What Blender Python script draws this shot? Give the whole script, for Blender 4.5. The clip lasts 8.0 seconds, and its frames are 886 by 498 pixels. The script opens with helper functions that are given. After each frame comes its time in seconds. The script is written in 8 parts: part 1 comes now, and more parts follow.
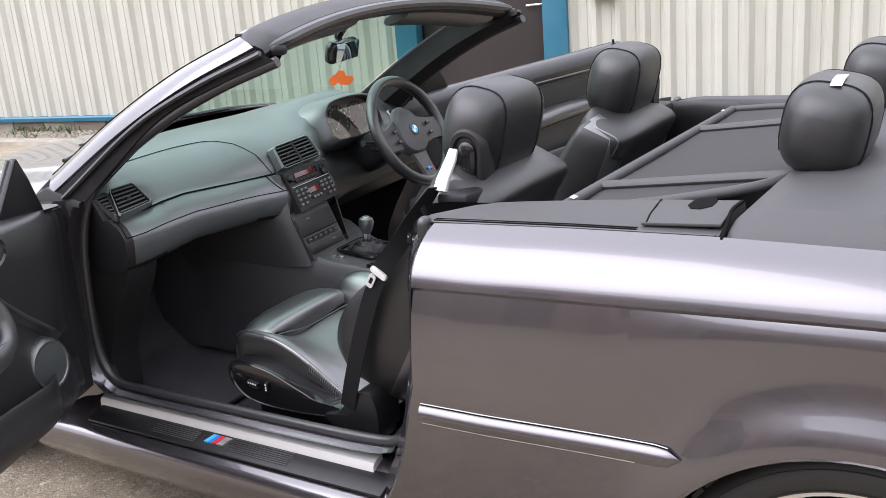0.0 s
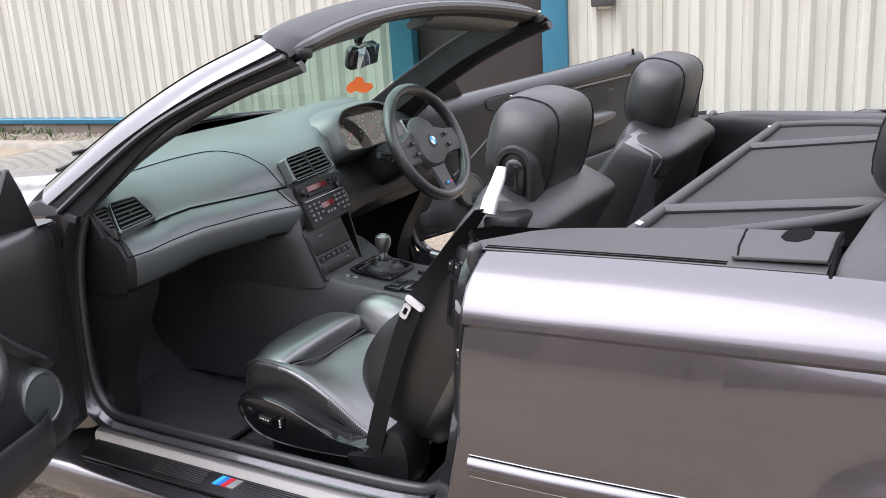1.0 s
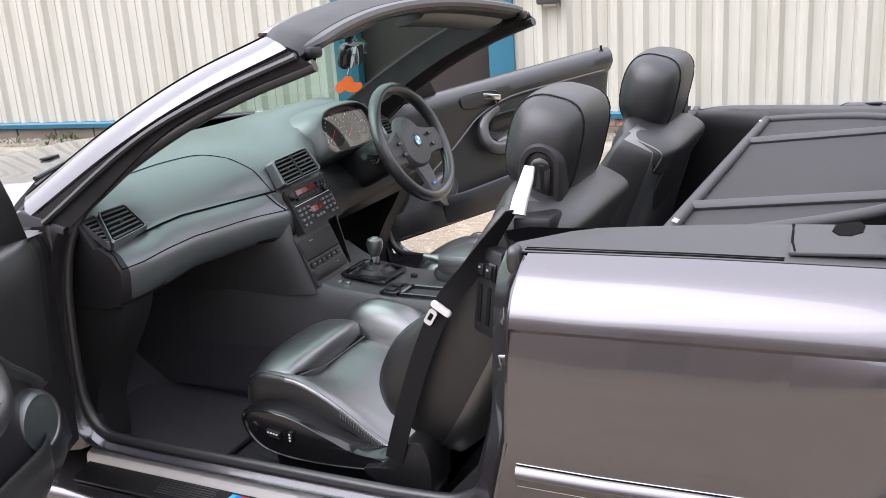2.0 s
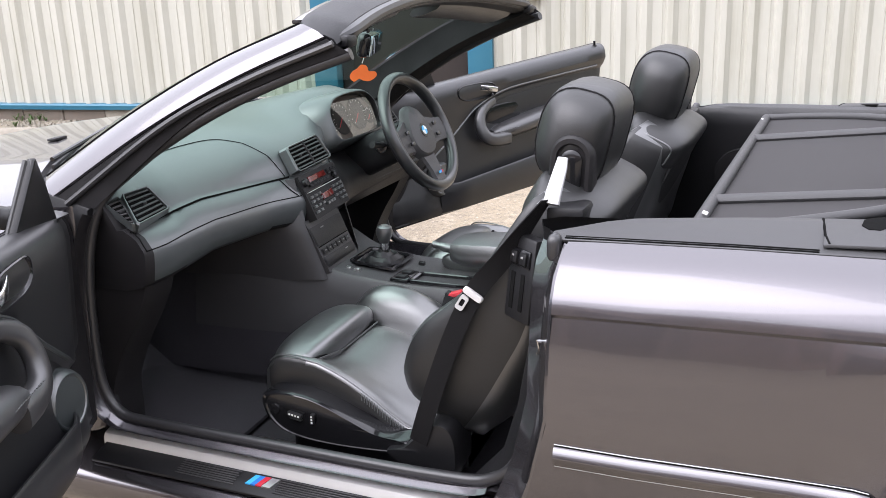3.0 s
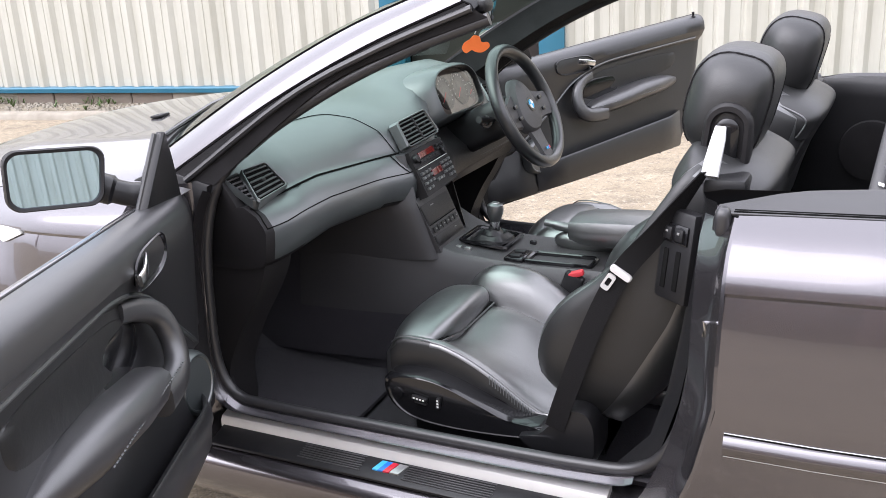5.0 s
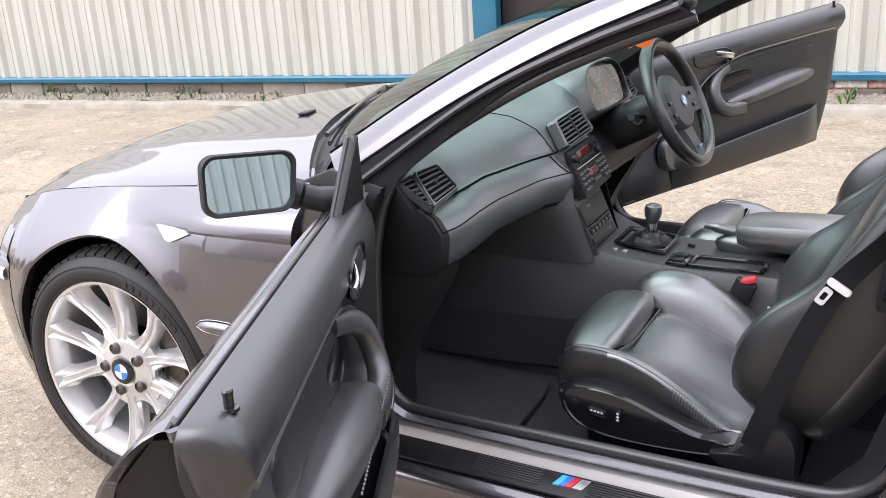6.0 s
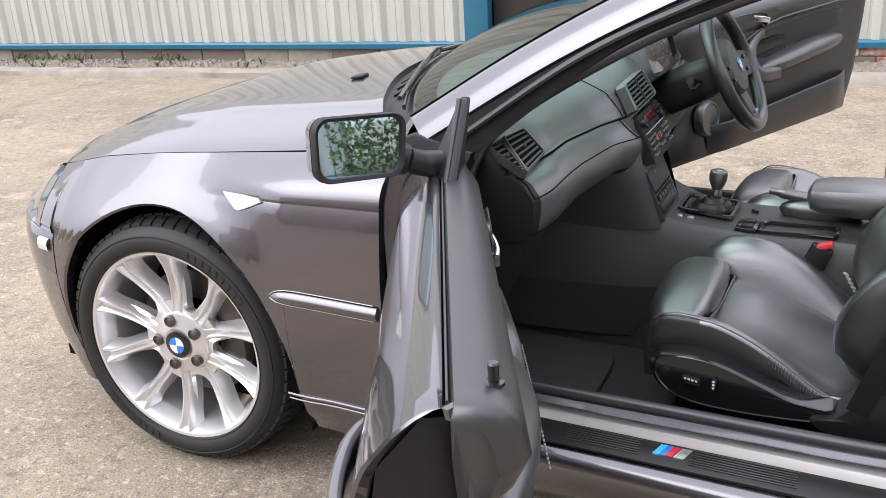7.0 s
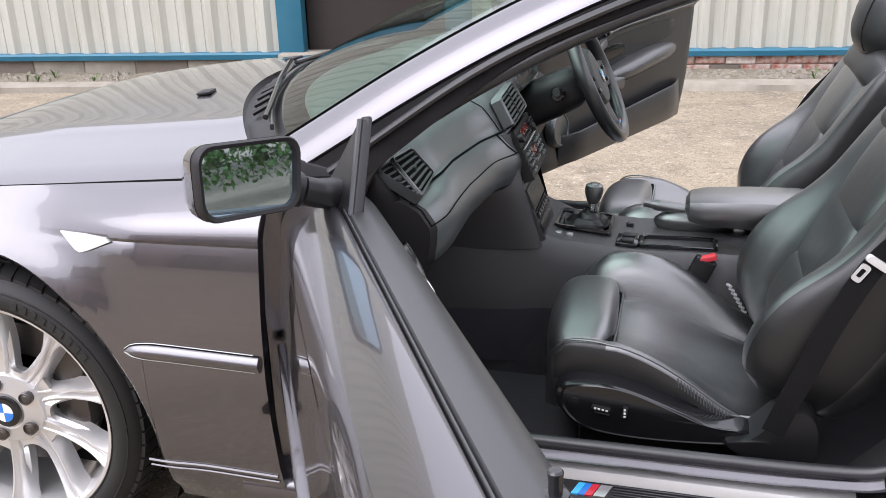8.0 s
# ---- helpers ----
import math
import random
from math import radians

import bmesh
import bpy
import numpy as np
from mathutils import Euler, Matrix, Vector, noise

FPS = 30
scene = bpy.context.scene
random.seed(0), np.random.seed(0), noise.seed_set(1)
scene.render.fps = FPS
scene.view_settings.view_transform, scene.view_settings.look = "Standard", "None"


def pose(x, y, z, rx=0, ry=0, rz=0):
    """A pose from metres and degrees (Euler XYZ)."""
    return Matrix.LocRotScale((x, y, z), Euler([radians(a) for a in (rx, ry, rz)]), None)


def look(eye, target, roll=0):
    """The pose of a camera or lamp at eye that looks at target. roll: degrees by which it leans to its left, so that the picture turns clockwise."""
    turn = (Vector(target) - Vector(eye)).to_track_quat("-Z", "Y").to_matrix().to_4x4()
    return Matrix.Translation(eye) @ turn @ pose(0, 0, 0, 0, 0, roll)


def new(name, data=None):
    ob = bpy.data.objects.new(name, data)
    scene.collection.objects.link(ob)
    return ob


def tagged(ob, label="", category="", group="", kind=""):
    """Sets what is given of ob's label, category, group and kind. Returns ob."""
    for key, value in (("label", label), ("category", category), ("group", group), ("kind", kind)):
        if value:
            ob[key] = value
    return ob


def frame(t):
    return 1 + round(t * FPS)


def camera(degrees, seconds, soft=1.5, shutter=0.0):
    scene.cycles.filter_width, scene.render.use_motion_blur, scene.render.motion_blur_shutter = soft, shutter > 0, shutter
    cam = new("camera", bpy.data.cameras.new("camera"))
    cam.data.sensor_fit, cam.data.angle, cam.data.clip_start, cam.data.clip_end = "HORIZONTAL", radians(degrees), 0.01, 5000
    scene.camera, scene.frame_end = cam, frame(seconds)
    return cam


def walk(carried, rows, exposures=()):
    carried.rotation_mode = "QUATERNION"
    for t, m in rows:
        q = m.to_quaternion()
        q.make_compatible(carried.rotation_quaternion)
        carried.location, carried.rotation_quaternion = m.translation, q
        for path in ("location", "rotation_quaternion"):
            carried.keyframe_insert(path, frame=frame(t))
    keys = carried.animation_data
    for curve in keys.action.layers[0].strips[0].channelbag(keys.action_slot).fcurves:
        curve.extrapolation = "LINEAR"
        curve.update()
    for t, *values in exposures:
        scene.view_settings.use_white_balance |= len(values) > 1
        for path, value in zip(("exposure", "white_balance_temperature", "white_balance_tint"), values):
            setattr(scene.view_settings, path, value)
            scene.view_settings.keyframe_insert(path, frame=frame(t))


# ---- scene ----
cam = camera(51.1, 8.0, soft=0.85)
PATH = [
    (0, (2.784, -2.135, 1.328), (1.751, -0.516, 0.768), -4.8),
    (0.5, (2.684, -2.098, 1.315), (1.7, -0.455, 0.739), -3.5),
    (1, (2.578, -2.032, 1.321), (1.584, -0.386, 0.772), -3.7),
    (2.5, (2.331, -2.119, 1.328), (1.541, -0.374, 0.753), -3.3),
    (3, (2.288, -2.164, 1.336), (1.515, -0.414, 0.753), -2.1),
    (3.5, (2.269, -2.152, 1.333), (1.542, -0.384, 0.747), -2.3),
    (4, (2.256, -2.172, 1.336), (1.467, -0.434, 0.739), -2.2),
    (4.2, (2.247, -2.169, 1.337), (1.447, -0.438, 0.733), -2.0),
    (5.3, (2.032, -2.147, 1.298), (1.129, -0.476, 0.671), -3.7),
    (5.5, (1.992, -2.137, 1.332), (1.061, -0.486, 0.693), -3.9),
    (6, (1.855, -2.202, 1.334), (0.877, -0.575, 0.701), -3.8),
    (6.5, (1.711, -2.29, 1.345), (0.764, -0.665, 0.665), -4.8),
    (7, (1.601, -2.284, 1.326), (0.709, -0.635, 0.627), -3.3),
    (7.5, (1.474, -2.199, 1.316), (0.755, -0.464, 0.627), -4.8),
    (8, (1.384, -2.173, 1.31), (0.877, -0.368, 0.613), -1.7),
]
walk(cam, [(t, look(eye, target, roll)) for t, eye, target, roll in PATH], [(0, 1.40, 6250, 17), (2.4, 1.50, 6250, 17), (4.6, 1.50, 6250, 17), (5.4, 1.70, 6250, 17), (6.0, 1.51, 6250, 17), (7.0, 1.22, 6250, 17)])

# ---------------------------------------------------------------- daylight: bright overcast
SUN_EL, SUN_AZ = 48.0, 222.0
world = bpy.data.worlds.new("overcast_sky")
scene.world = world
world.use_nodes = True
wn = world.node_tree
wn.nodes.clear()
w_out = wn.nodes.new("ShaderNodeOutputWorld")
w_bg = wn.nodes.new("ShaderNodeBackground")
w_sat = wn.nodes.new("ShaderNodeHueSaturation")
w_sky = wn.nodes.new("ShaderNodeTexSky")
w_sky.sky_type = "NISHITA"
w_sky.sun_disc = False
w_sky.sun_elevation = radians(SUN_EL)
w_sky.sun_rotation = radians(SUN_AZ)
w_sky.air_density, w_sky.dust_density, w_sky.ozone_density = 1.2, 5.0, 1.0
w_sat.inputs["Saturation"].default_value = 0.22
w_bg.inputs["Strength"].default_value = 0.125
wn.links.new(w_sky.outputs[0], w_sat.inputs["Color"])
w_mix = wn.nodes.new("ShaderNodeMix")            # a bright cloud deck veils most of the blue
w_mix.data_type = "RGBA"
w_mix.inputs[0].default_value = 0.85
w_co = wn.nodes.new("ShaderNodeTexCoord")        # overcast: brighter overhead than at the horizon
w_sep = wn.nodes.new("ShaderNodeSeparateXYZ")
w_up = wn.nodes.new("ShaderNodeMapRange")
w_up.inputs["To Min"].default_value, w_up.inputs["To Max"].default_value = 5.6, 9.6
w_deck = wn.nodes.new("ShaderNodeVectorMath")
w_deck.operation = "SCALE"
w_deck.inputs[0].default_value = (0.97, 0.99, 1.04)
wn.links.new(w_co.outputs["Generated"], w_sep.inputs[0])
wn.links.new(w_sep.outputs["Z"], w_up.inputs["Value"])
w_toward = wn.nodes.new("ShaderNodeVectorMath")        # the deck glows wide around the hidden sun
w_toward.operation = "DOT_PRODUCT"
w_toward.inputs[1].default_value = (math.sin(radians(SUN_AZ)) * math.cos(radians(SUN_EL)), math.cos(radians(SUN_AZ)) * math.cos(radians(SUN_EL)), math.sin(radians(SUN_EL)))
w_pos = wn.nodes.new("ShaderNodeMath")
w_pos.operation = "MAXIMUM"
w_pos.inputs[1].default_value = 0.0
w_pow = wn.nodes.new("ShaderNodeMath")
w_pow.operation = "POWER"
w_pow.inputs[1].default_value = 5.0
w_sum = wn.nodes.new("ShaderNodeMath")
w_sum.operation = "MULTIPLY_ADD"
w_sum.inputs[1].default_value = 4.5
wn.links.new(w_co.outputs["Generated"], w_toward.inputs[0])
wn.links.new(w_toward.outputs["Value"], w_pos.inputs[0])
wn.links.new(w_pos.outputs[0], w_pow.inputs[0])
wn.links.new(w_pow.outputs[0], w_sum.inputs[0])
wn.links.new(w_up.outputs[0], w_sum.inputs[2])
wn.links.new(w_sum.outputs[0], w_deck.inputs["Scale"])
wn.links.new(w_deck.outputs[0], w_mix.inputs[7])
wn.links.new(w_sat.outputs[0], w_mix.inputs[6])
wn.links.new(w_mix.outputs[2], w_bg.inputs["Color"])
wn.links.new(w_bg.outputs[0], w_out.inputs["Surface"])
sun = new("sun", bpy.data.lights.new("sun", "SUN"))
sun.data.energy, sun.data.angle, sun.data.color = 0.8, radians(60), (1.0, 0.985, 0.96)
el, az = radians(SUN_EL), radians(SUN_AZ)
sun.matrix_world = look((0, 0, 30), (-30 * math.sin(az) * math.cos(el), -30 * math.cos(az) * math.cos(el), 30 - 30 * math.sin(el)))


# ---------------------------------------------------------------- materials
def mat(name, color, rough=0.5, metal=0.0, coat=0.0, coat_rough=0.03, coat_ior=1.5, spec=0.5, grain=0.0, grain_scale=400.0, blotch=0.0, blotch_scale=6.0,
        rough_var=0.0, second=None, kind="noise", transmission=0.0, ior=1.45, bump_dist=0.001, sheen=0.0, wrinkle=0.0):
    m = bpy.data.materials.new(name)
    m.use_nodes = True
    nt = m.node_tree
    p = nt.nodes["Principled BSDF"]
    p.inputs["Base Color"].default_value = (*color, 1)
    p.inputs["Roughness"].default_value = rough
    p.inputs["Metallic"].default_value = metal
    p.inputs["Coat Weight"].default_value = coat
    p.inputs["Coat Roughness"].default_value = coat_rough
    p.inputs["Coat IOR"].default_value = coat_ior
    p.inputs["Specular IOR Level"].default_value = spec
    p.inputs["Transmission Weight"].default_value = transmission
    p.inputs["IOR"].default_value = ior
    p.inputs["Sheen Weight"].default_value = sheen
    co = nt.nodes.new("ShaderNodeTexCoord")
    if blotch or rough_var:
        n = nt.nodes.new("ShaderNodeTexNoise")
        n.inputs["Scale"].default_value, n.inputs["Detail"].default_value, n.inputs["Roughness"].default_value = blotch_scale, 7, 0.62
        nt.links.new(co.outputs["Object"], n.inputs["Vector"])
        if blotch:
            mix = nt.nodes.new("ShaderNodeMix")
            mix.data_type = "RGBA"
            mix.inputs[6].default_value = (*color, 1)
            mix.inputs[7].default_value = (*(second or tuple(c * 0.55 for c in color)), 1)
            ramp = nt.nodes.new("ShaderNodeMapRange")
            ramp.inputs["From Min"].default_value, ramp.inputs["From Max"].default_value = 0.35, 0.72
            ramp.inputs["To Max"].default_value = blotch
            nt.links.new(n.outputs["Fac"], ramp.inputs["Value"])
            nt.links.new(ramp.outputs[0], mix.inputs[0])
            nt.links.new(mix.outputs[2], p.inputs["Base Color"])
        if rough_var:
            mr = nt.nodes.new("ShaderNodeMapRange")
            mr.inputs["To Min"].default_value, mr.inputs["To Max"].default_value = max(0.02, rough - rough_var), min(1, rough + rough_var)
            nt.links.new(n.outputs["Fac"], mr.inputs["Value"])
            nt.links.new(mr.outputs[0], p.inputs["Roughness"])
    if grain:
        if kind == "leather":
            g = nt.nodes.new("ShaderNodeTexVoronoi")
            g.inputs["Scale"].default_value = grain_scale
            src = g.outputs["Distance"]
        else:
            g = nt.nodes.new("ShaderNodeTexNoise")
            g.inputs["Scale"].default_value, g.inputs["Detail"].default_value = grain_scale, 4
            src = g.outputs["Fac"]
        nt.links.new(co.outputs["Object"], g.inputs["Vector"])
        b = nt.nodes.new("ShaderNodeBump")
        b.inputs["Strength"].default_value, b.inputs["Distance"].default_value = grain, bump_dist
        nt.links.new(src, b.inputs["Height"])
        if wrinkle:                          # soft creases under the fine grain
            wv = nt.nodes.new("ShaderNodeTexNoise")
            wv.inputs["Scale"].default_value, wv.inputs["Detail"].default_value, wv.inputs["Distortion"].default_value = 17.0, 5, 1.4
            nt.links.new(co.outputs["Object"], wv.inputs["Vector"])
            wb = nt.nodes.new("ShaderNodeBump")
            wb.inputs["Strength"].default_value, wb.inputs["Distance"].default_value = wrinkle, 0.012
            nt.links.new(wv.outputs["Fac"], wb.inputs["Height"])
            nt.links.new(wb.outputs[0], b.inputs["Normal"])
        nt.links.new(b.outputs[0], p.inputs["Normal"])
    return m


PAINT = mat("graphite_metallic_paint", (0.124, 0.117, 0.126), 0.27, 0.88, coat=1.0, coat_ior=1.54, coat_rough=0.045, grain=0.03, grain_scale=1800, blotch=0.12, blotch_scale=900, second=(0.152, 0.144, 0.155))
LEATHER = mat("black_leather", (0.012, 0.0128, 0.0132), 0.40, coat=1.0, coat_rough=0.34, coat_ior=2.1, grain=0.22, grain_scale=420, kind="leather", rough_var=0.09, blotch=0.6, blotch_scale=9, second=(0.020, 0.021, 0.021), spec=0.9, wrinkle=0.16)
COVER = mat("dark_grey_grained_cover", (0.046, 0.0455, 0.047), 0.55, grain=0.3, grain_scale=900, kind="leather", rough_var=0.08, blotch=0.4, blotch_scale=5, second=(0.058, 0.0575, 0.0595), spec=0.6)
SOFTLEATHER = mat("black_headrest_leather", (0.009, 0.0092, 0.0095), 0.48, coat=0.45, coat_rough=0.4, wrinkle=0.1, grain=0.18, grain_scale=520, kind="leather", rough_var=0.1, blotch=0.5, blotch_scale=9, second=(0.015, 0.015, 0.015), spec=0.55)
DASH = mat("dark_grey_soft_plastic", (0.029, 0.035, 0.036), 0.44, coat=0.9, coat_rough=0.36, coat_ior=1.75, grain=0.30, grain_scale=900, rough_var=0.06, blotch=0.35, blotch_scale=5, second=(0.044, 0.051, 0.052), spec=1.0)
TRIM = mat("black_moulded_plastic", (0.007, 0.007, 0.008), 0.42, grain=0.25, grain_scale=1000, rough_var=0.08, blotch=0.4, blotch_scale=8, second=(0.014, 0.0135, 0.014))
# on the dash and footwell sides this black stands in for deep shade
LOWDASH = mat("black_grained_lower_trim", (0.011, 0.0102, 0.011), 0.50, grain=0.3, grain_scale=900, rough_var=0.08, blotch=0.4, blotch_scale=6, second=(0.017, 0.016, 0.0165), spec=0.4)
CONSOLE = mat("charcoal_console_plastic", (0.044, 0.0425, 0.044), 0.46, grain=0.3, grain_scale=900, rough_var=0.08, blotch=0.4, blotch_scale=6, second=(0.054, 0.052, 0.054), spec=0.6)
WHEELHIDE = mat("black_wheel_leather", (0.008, 0.0085, 0.009), 0.38, coat=0.7, coat_rough=0.28, coat_ior=1.6, grain=0.2, grain_scale=700, kind="leather", rough_var=0.1, blotch=0.5, blotch_scale=12, second=(0.013, 0.0135, 0.014))
PAD = mat("charcoal_armrest_vinyl", (0.030, 0.0295, 0.0315), 0.48, coat=0.9, coat_rough=0.36, coat_ior=1.8, grain=0.2, grain_scale=1000, kind="leather", rough_var=0.08, blotch=0.3, blotch_scale=6, second=(0.040, 0.039, 0.041))
VINYL = mat("anthracite_door_vinyl", (0.012, 0.012, 0.0135), 0.46, coat=0.9, coat_rough=0.36, coat_ior=1.62, grain=0.22, grain_scale=1000, kind="leather", rough_var=0.08, blotch=0.3, blotch_scale=6, second=(0.021, 0.021, 0.023), spec=0.35)
GLOSS = mat("gloss_black_plastic", (0.008, 0.008, 0.009), 0.16, coat=0.3, rough_var=0.05)
RUBBER = mat("black_rubber", (0.024, 0.0235, 0.025), 0.42, coat=0.5, coat_rough=0.3, grain=0.2, grain_scale=500, rough_var=0.1)
TYRE = mat("tyre_rubber", (0.013, 0.0125, 0.0125), 0.62, grain=0.35, grain_scale=300, blotch=0.5, blotch_scale=14, second=(0.024, 0.022, 0.020), rough_var=0.12)
CARPET = mat("black_carpet", (0.040, 0.037, 0.044), 0.95, grain=1.0, grain_scale=1400, blotch=0.5, blotch_scale=20, second=(0.054, 0.050, 0.059), bump_dist=0.004, sheen=0.1, spec=0.1)
CLOTH = mat("black_canvas", (0.011, 0.0105, 0.011), 0.85, grain=0.6, grain_scale=1500, blotch=0.4, blotch_scale=10, second=(0.03, 0.028, 0.03), bump_dist=0.002, spec=0.25)
BELT = mat("seat_belt_webbing", (0.0075, 0.0072, 0.0078), 0.7, grain=0.6, grain_scale=1100, bump_dist=0.002, spec=0.2)
ALLOY = mat("silver_alloy", (0.73, 0.725, 0.725), 0.30, 0.75, grain=0.05, grain_scale=600, rough_var=0.06, blotch=0.25, blotch_scale=18, second=(0.62, 0.61, 0.60), coat=0.3)
STEEL = mat("brushed_steel", (0.55, 0.54, 0.53), 0.35, 1.0, rough_var=0.12, blotch_scale=60)
CHROME = mat("satin_chrome", (0.72, 0.72, 0.72), 0.18, 1.0, rough_var=0.06)
STRIP = mat("pale_grey_sill_strip", (0.62, 0.61, 0.60), 0.40, 0.2, rough_var=0.1, blotch=0.3, blotch_scale=30, second=(0.50, 0.49, 0.48))
SATIN = mat("satin_silver_plastic", (0.55, 0.55, 0.55), 0.35, 0.3, rough_var=0.05)
DISC = mat("brake_iron", (0.12, 0.115, 0.11), 0.45, 0.9, rough_var=0.15, blotch=0.5, blotch_scale=25, second=(0.10, 0.06, 0.04))
DARK = mat("underbody_black", (0.006, 0.006, 0.006), 0.9, grain=0.5, grain_scale=90, spec=0.08)
BLUE = mat("badge_blue", (0.02, 0.17, 0.55), 0.3, coat=0.5)
LIGHTBLUE = mat("badge_light_blue", (0.05, 0.42, 0.78), 0.3, coat=0.5)
RED = mat("badge_red", (0.55, 0.02, 0.04), 0.3, coat=0.5)
WHITE = mat("badge_white", (0.8, 0.8, 0.8), 0.3, coat=0.5)
BUCKLE_RED = mat("buckle_red_plastic", (0.55, 0.045, 0.055), 0.35)
ORANGE = mat("orange_card", (0.85, 0.17, 0.03), 0.6, blotch=0.3, blotch_scale=40, second=(0.7, 0.1, 0.02))
INK = mat("pale_print", (0.62, 0.62, 0.60), 0.5)
MARK = mat("dim_grey_print", (0.22, 0.22, 0.215), 0.5)
LCD = mat("radio_display", (0.10, 0.012, 0.01), 0.15, coat=0.6)
# the pale brown is lens reflection put into the face's colour
DIAL_GLARE = mat("instrument_face_glare", (0.15, 0.118, 0.105), 0.5)
LENS = mat("clear_lens", (0.50, 0.50, 0.46), 0.08, coat=1.0, blotch=0.2, blotch_scale=60, second=(0.58, 0.58, 0.53))
LAMP = mat("headlamp_lens", (0.16, 0.175, 0.20), 0.06, coat=1.0, metal=0.3)
MIRROR = mat("mirror_glass", (0.42, 0.54, 0.62), 0.015, 1.0)
CLAD = mat("cream_steel_cladding", (0.475, 0.471, 0.416), 0.45, blotch=0.35, blotch_scale=1.6, second=(0.38, 0.376, 0.328), rough_var=0.1, grain=0.05, grain_scale=200)
BLUEPAINT = mat("teal_blue_painted_steel", (0.020, 0.125, 0.20), 0.42, blotch=0.5, blotch_scale=5, second=(0.045, 0.16, 0.22), rough_var=0.12, grain=0.1, grain_scale=150)
DOORBROWN = mat("dark_brown_door_paint", (0.030, 0.024, 0.023), 0.5, blotch=0.4, blotch_scale=2.5, second=(0.045, 0.037, 0.034), rough_var=0.1)
BRICKM = mat("weathered_brick", (0.19, 0.155, 0.125), 0.9, grain=0.8, grain_scale=120, blotch=0.8, blotch_scale=14, second=(0.16, 0.14, 0.12), bump_dist=0.004)
REDWHITE = mat("flaking_white_on_red_brick", (0.30, 0.09, 0.055), 0.85, grain=0.8, grain_scale=100, blotch=1.0, blotch_scale=16, second=(0.55, 0.52, 0.47), bump_dist=0.004)
FLAKE = mat("old_white_paint_on_brick", (0.62, 0.58, 0.53), 0.8, grain=0.6, grain_scale=100, blotch=0.8, blotch_scale=22, second=(0.34, 0.13, 0.09), bump_dist=0.003)
MORTAR = mat("mortar", (0.30, 0.27, 0.23), 0.95, grain=0.8, grain_scale=150, blotch=0.5, blotch_scale=10, bump_dist=0.004)
KERBM = mat("worn_concrete_kerb", (0.33, 0.30, 0.25), 0.9, grain=0.9, grain_scale=120, blotch=0.8, blotch_scale=7, second=(0.21, 0.19, 0.155), bump_dist=0.006)
LEAF = mat("weed_leaf", (0.06, 0.11, 0.03), 0.6, blotch=0.6, blotch_scale=30, second=(0.10, 0.12, 0.04))
TREELEAF = mat("tree_leaf", (0.05, 0.10, 0.025), 0.55, blotch=0.7, blotch_scale=0.8, second=(0.09, 0.15, 0.04))
BARK = mat("bark", (0.12, 0.09, 0.07), 0.9, grain=0.9, grain_scale=30, bump_dist=0.02)
GREYBOX = mat("dark_grey_fitting", (0.05, 0.05, 0.05), 0.5)


def streaks(m, dirty, amount):
    """Rain streaks running down a wall."""
    nt = m.node_tree
    p = nt.nodes["Principled BSDF"]
    base = p.inputs["Base Color"].links[0].from_socket
    co = nt.nodes.new("ShaderNodeTexCoord")
    mp = nt.nodes.new("ShaderNodeMapping")
    mp.inputs["Scale"].default_value = (5.0, 5.0, 0.35)
    n = nt.nodes.new("ShaderNodeTexNoise")
    n.inputs["Scale"].default_value, n.inputs["Detail"].default_value, n.inputs["Roughness"].default_value = 1.6, 8, 0.65
    r = nt.nodes.new("ShaderNodeMapRange")
    r.inputs["From Min"].default_value, r.inputs["From Max"].default_value, r.inputs["To Max"].default_value = 0.46, 0.72, amount
    x = nt.nodes.new("ShaderNodeMix")
    x.data_type = "RGBA"
    x.inputs[7].default_value = (*dirty, 1)
    nt.links.new(co.outputs["Object"], mp.inputs["Vector"])
    nt.links.new(mp.outputs[0], n.inputs["Vector"])
    nt.links.new(n.outputs["Fac"], r.inputs["Value"])
    nt.links.new(r.outputs[0], x.inputs[0])
    nt.links.new(base, x.inputs[6])
    nt.links.new(x.outputs[2], p.inputs["Base Color"])


streaks(CLAD, (0.30, 0.29, 0.225), 0.55)


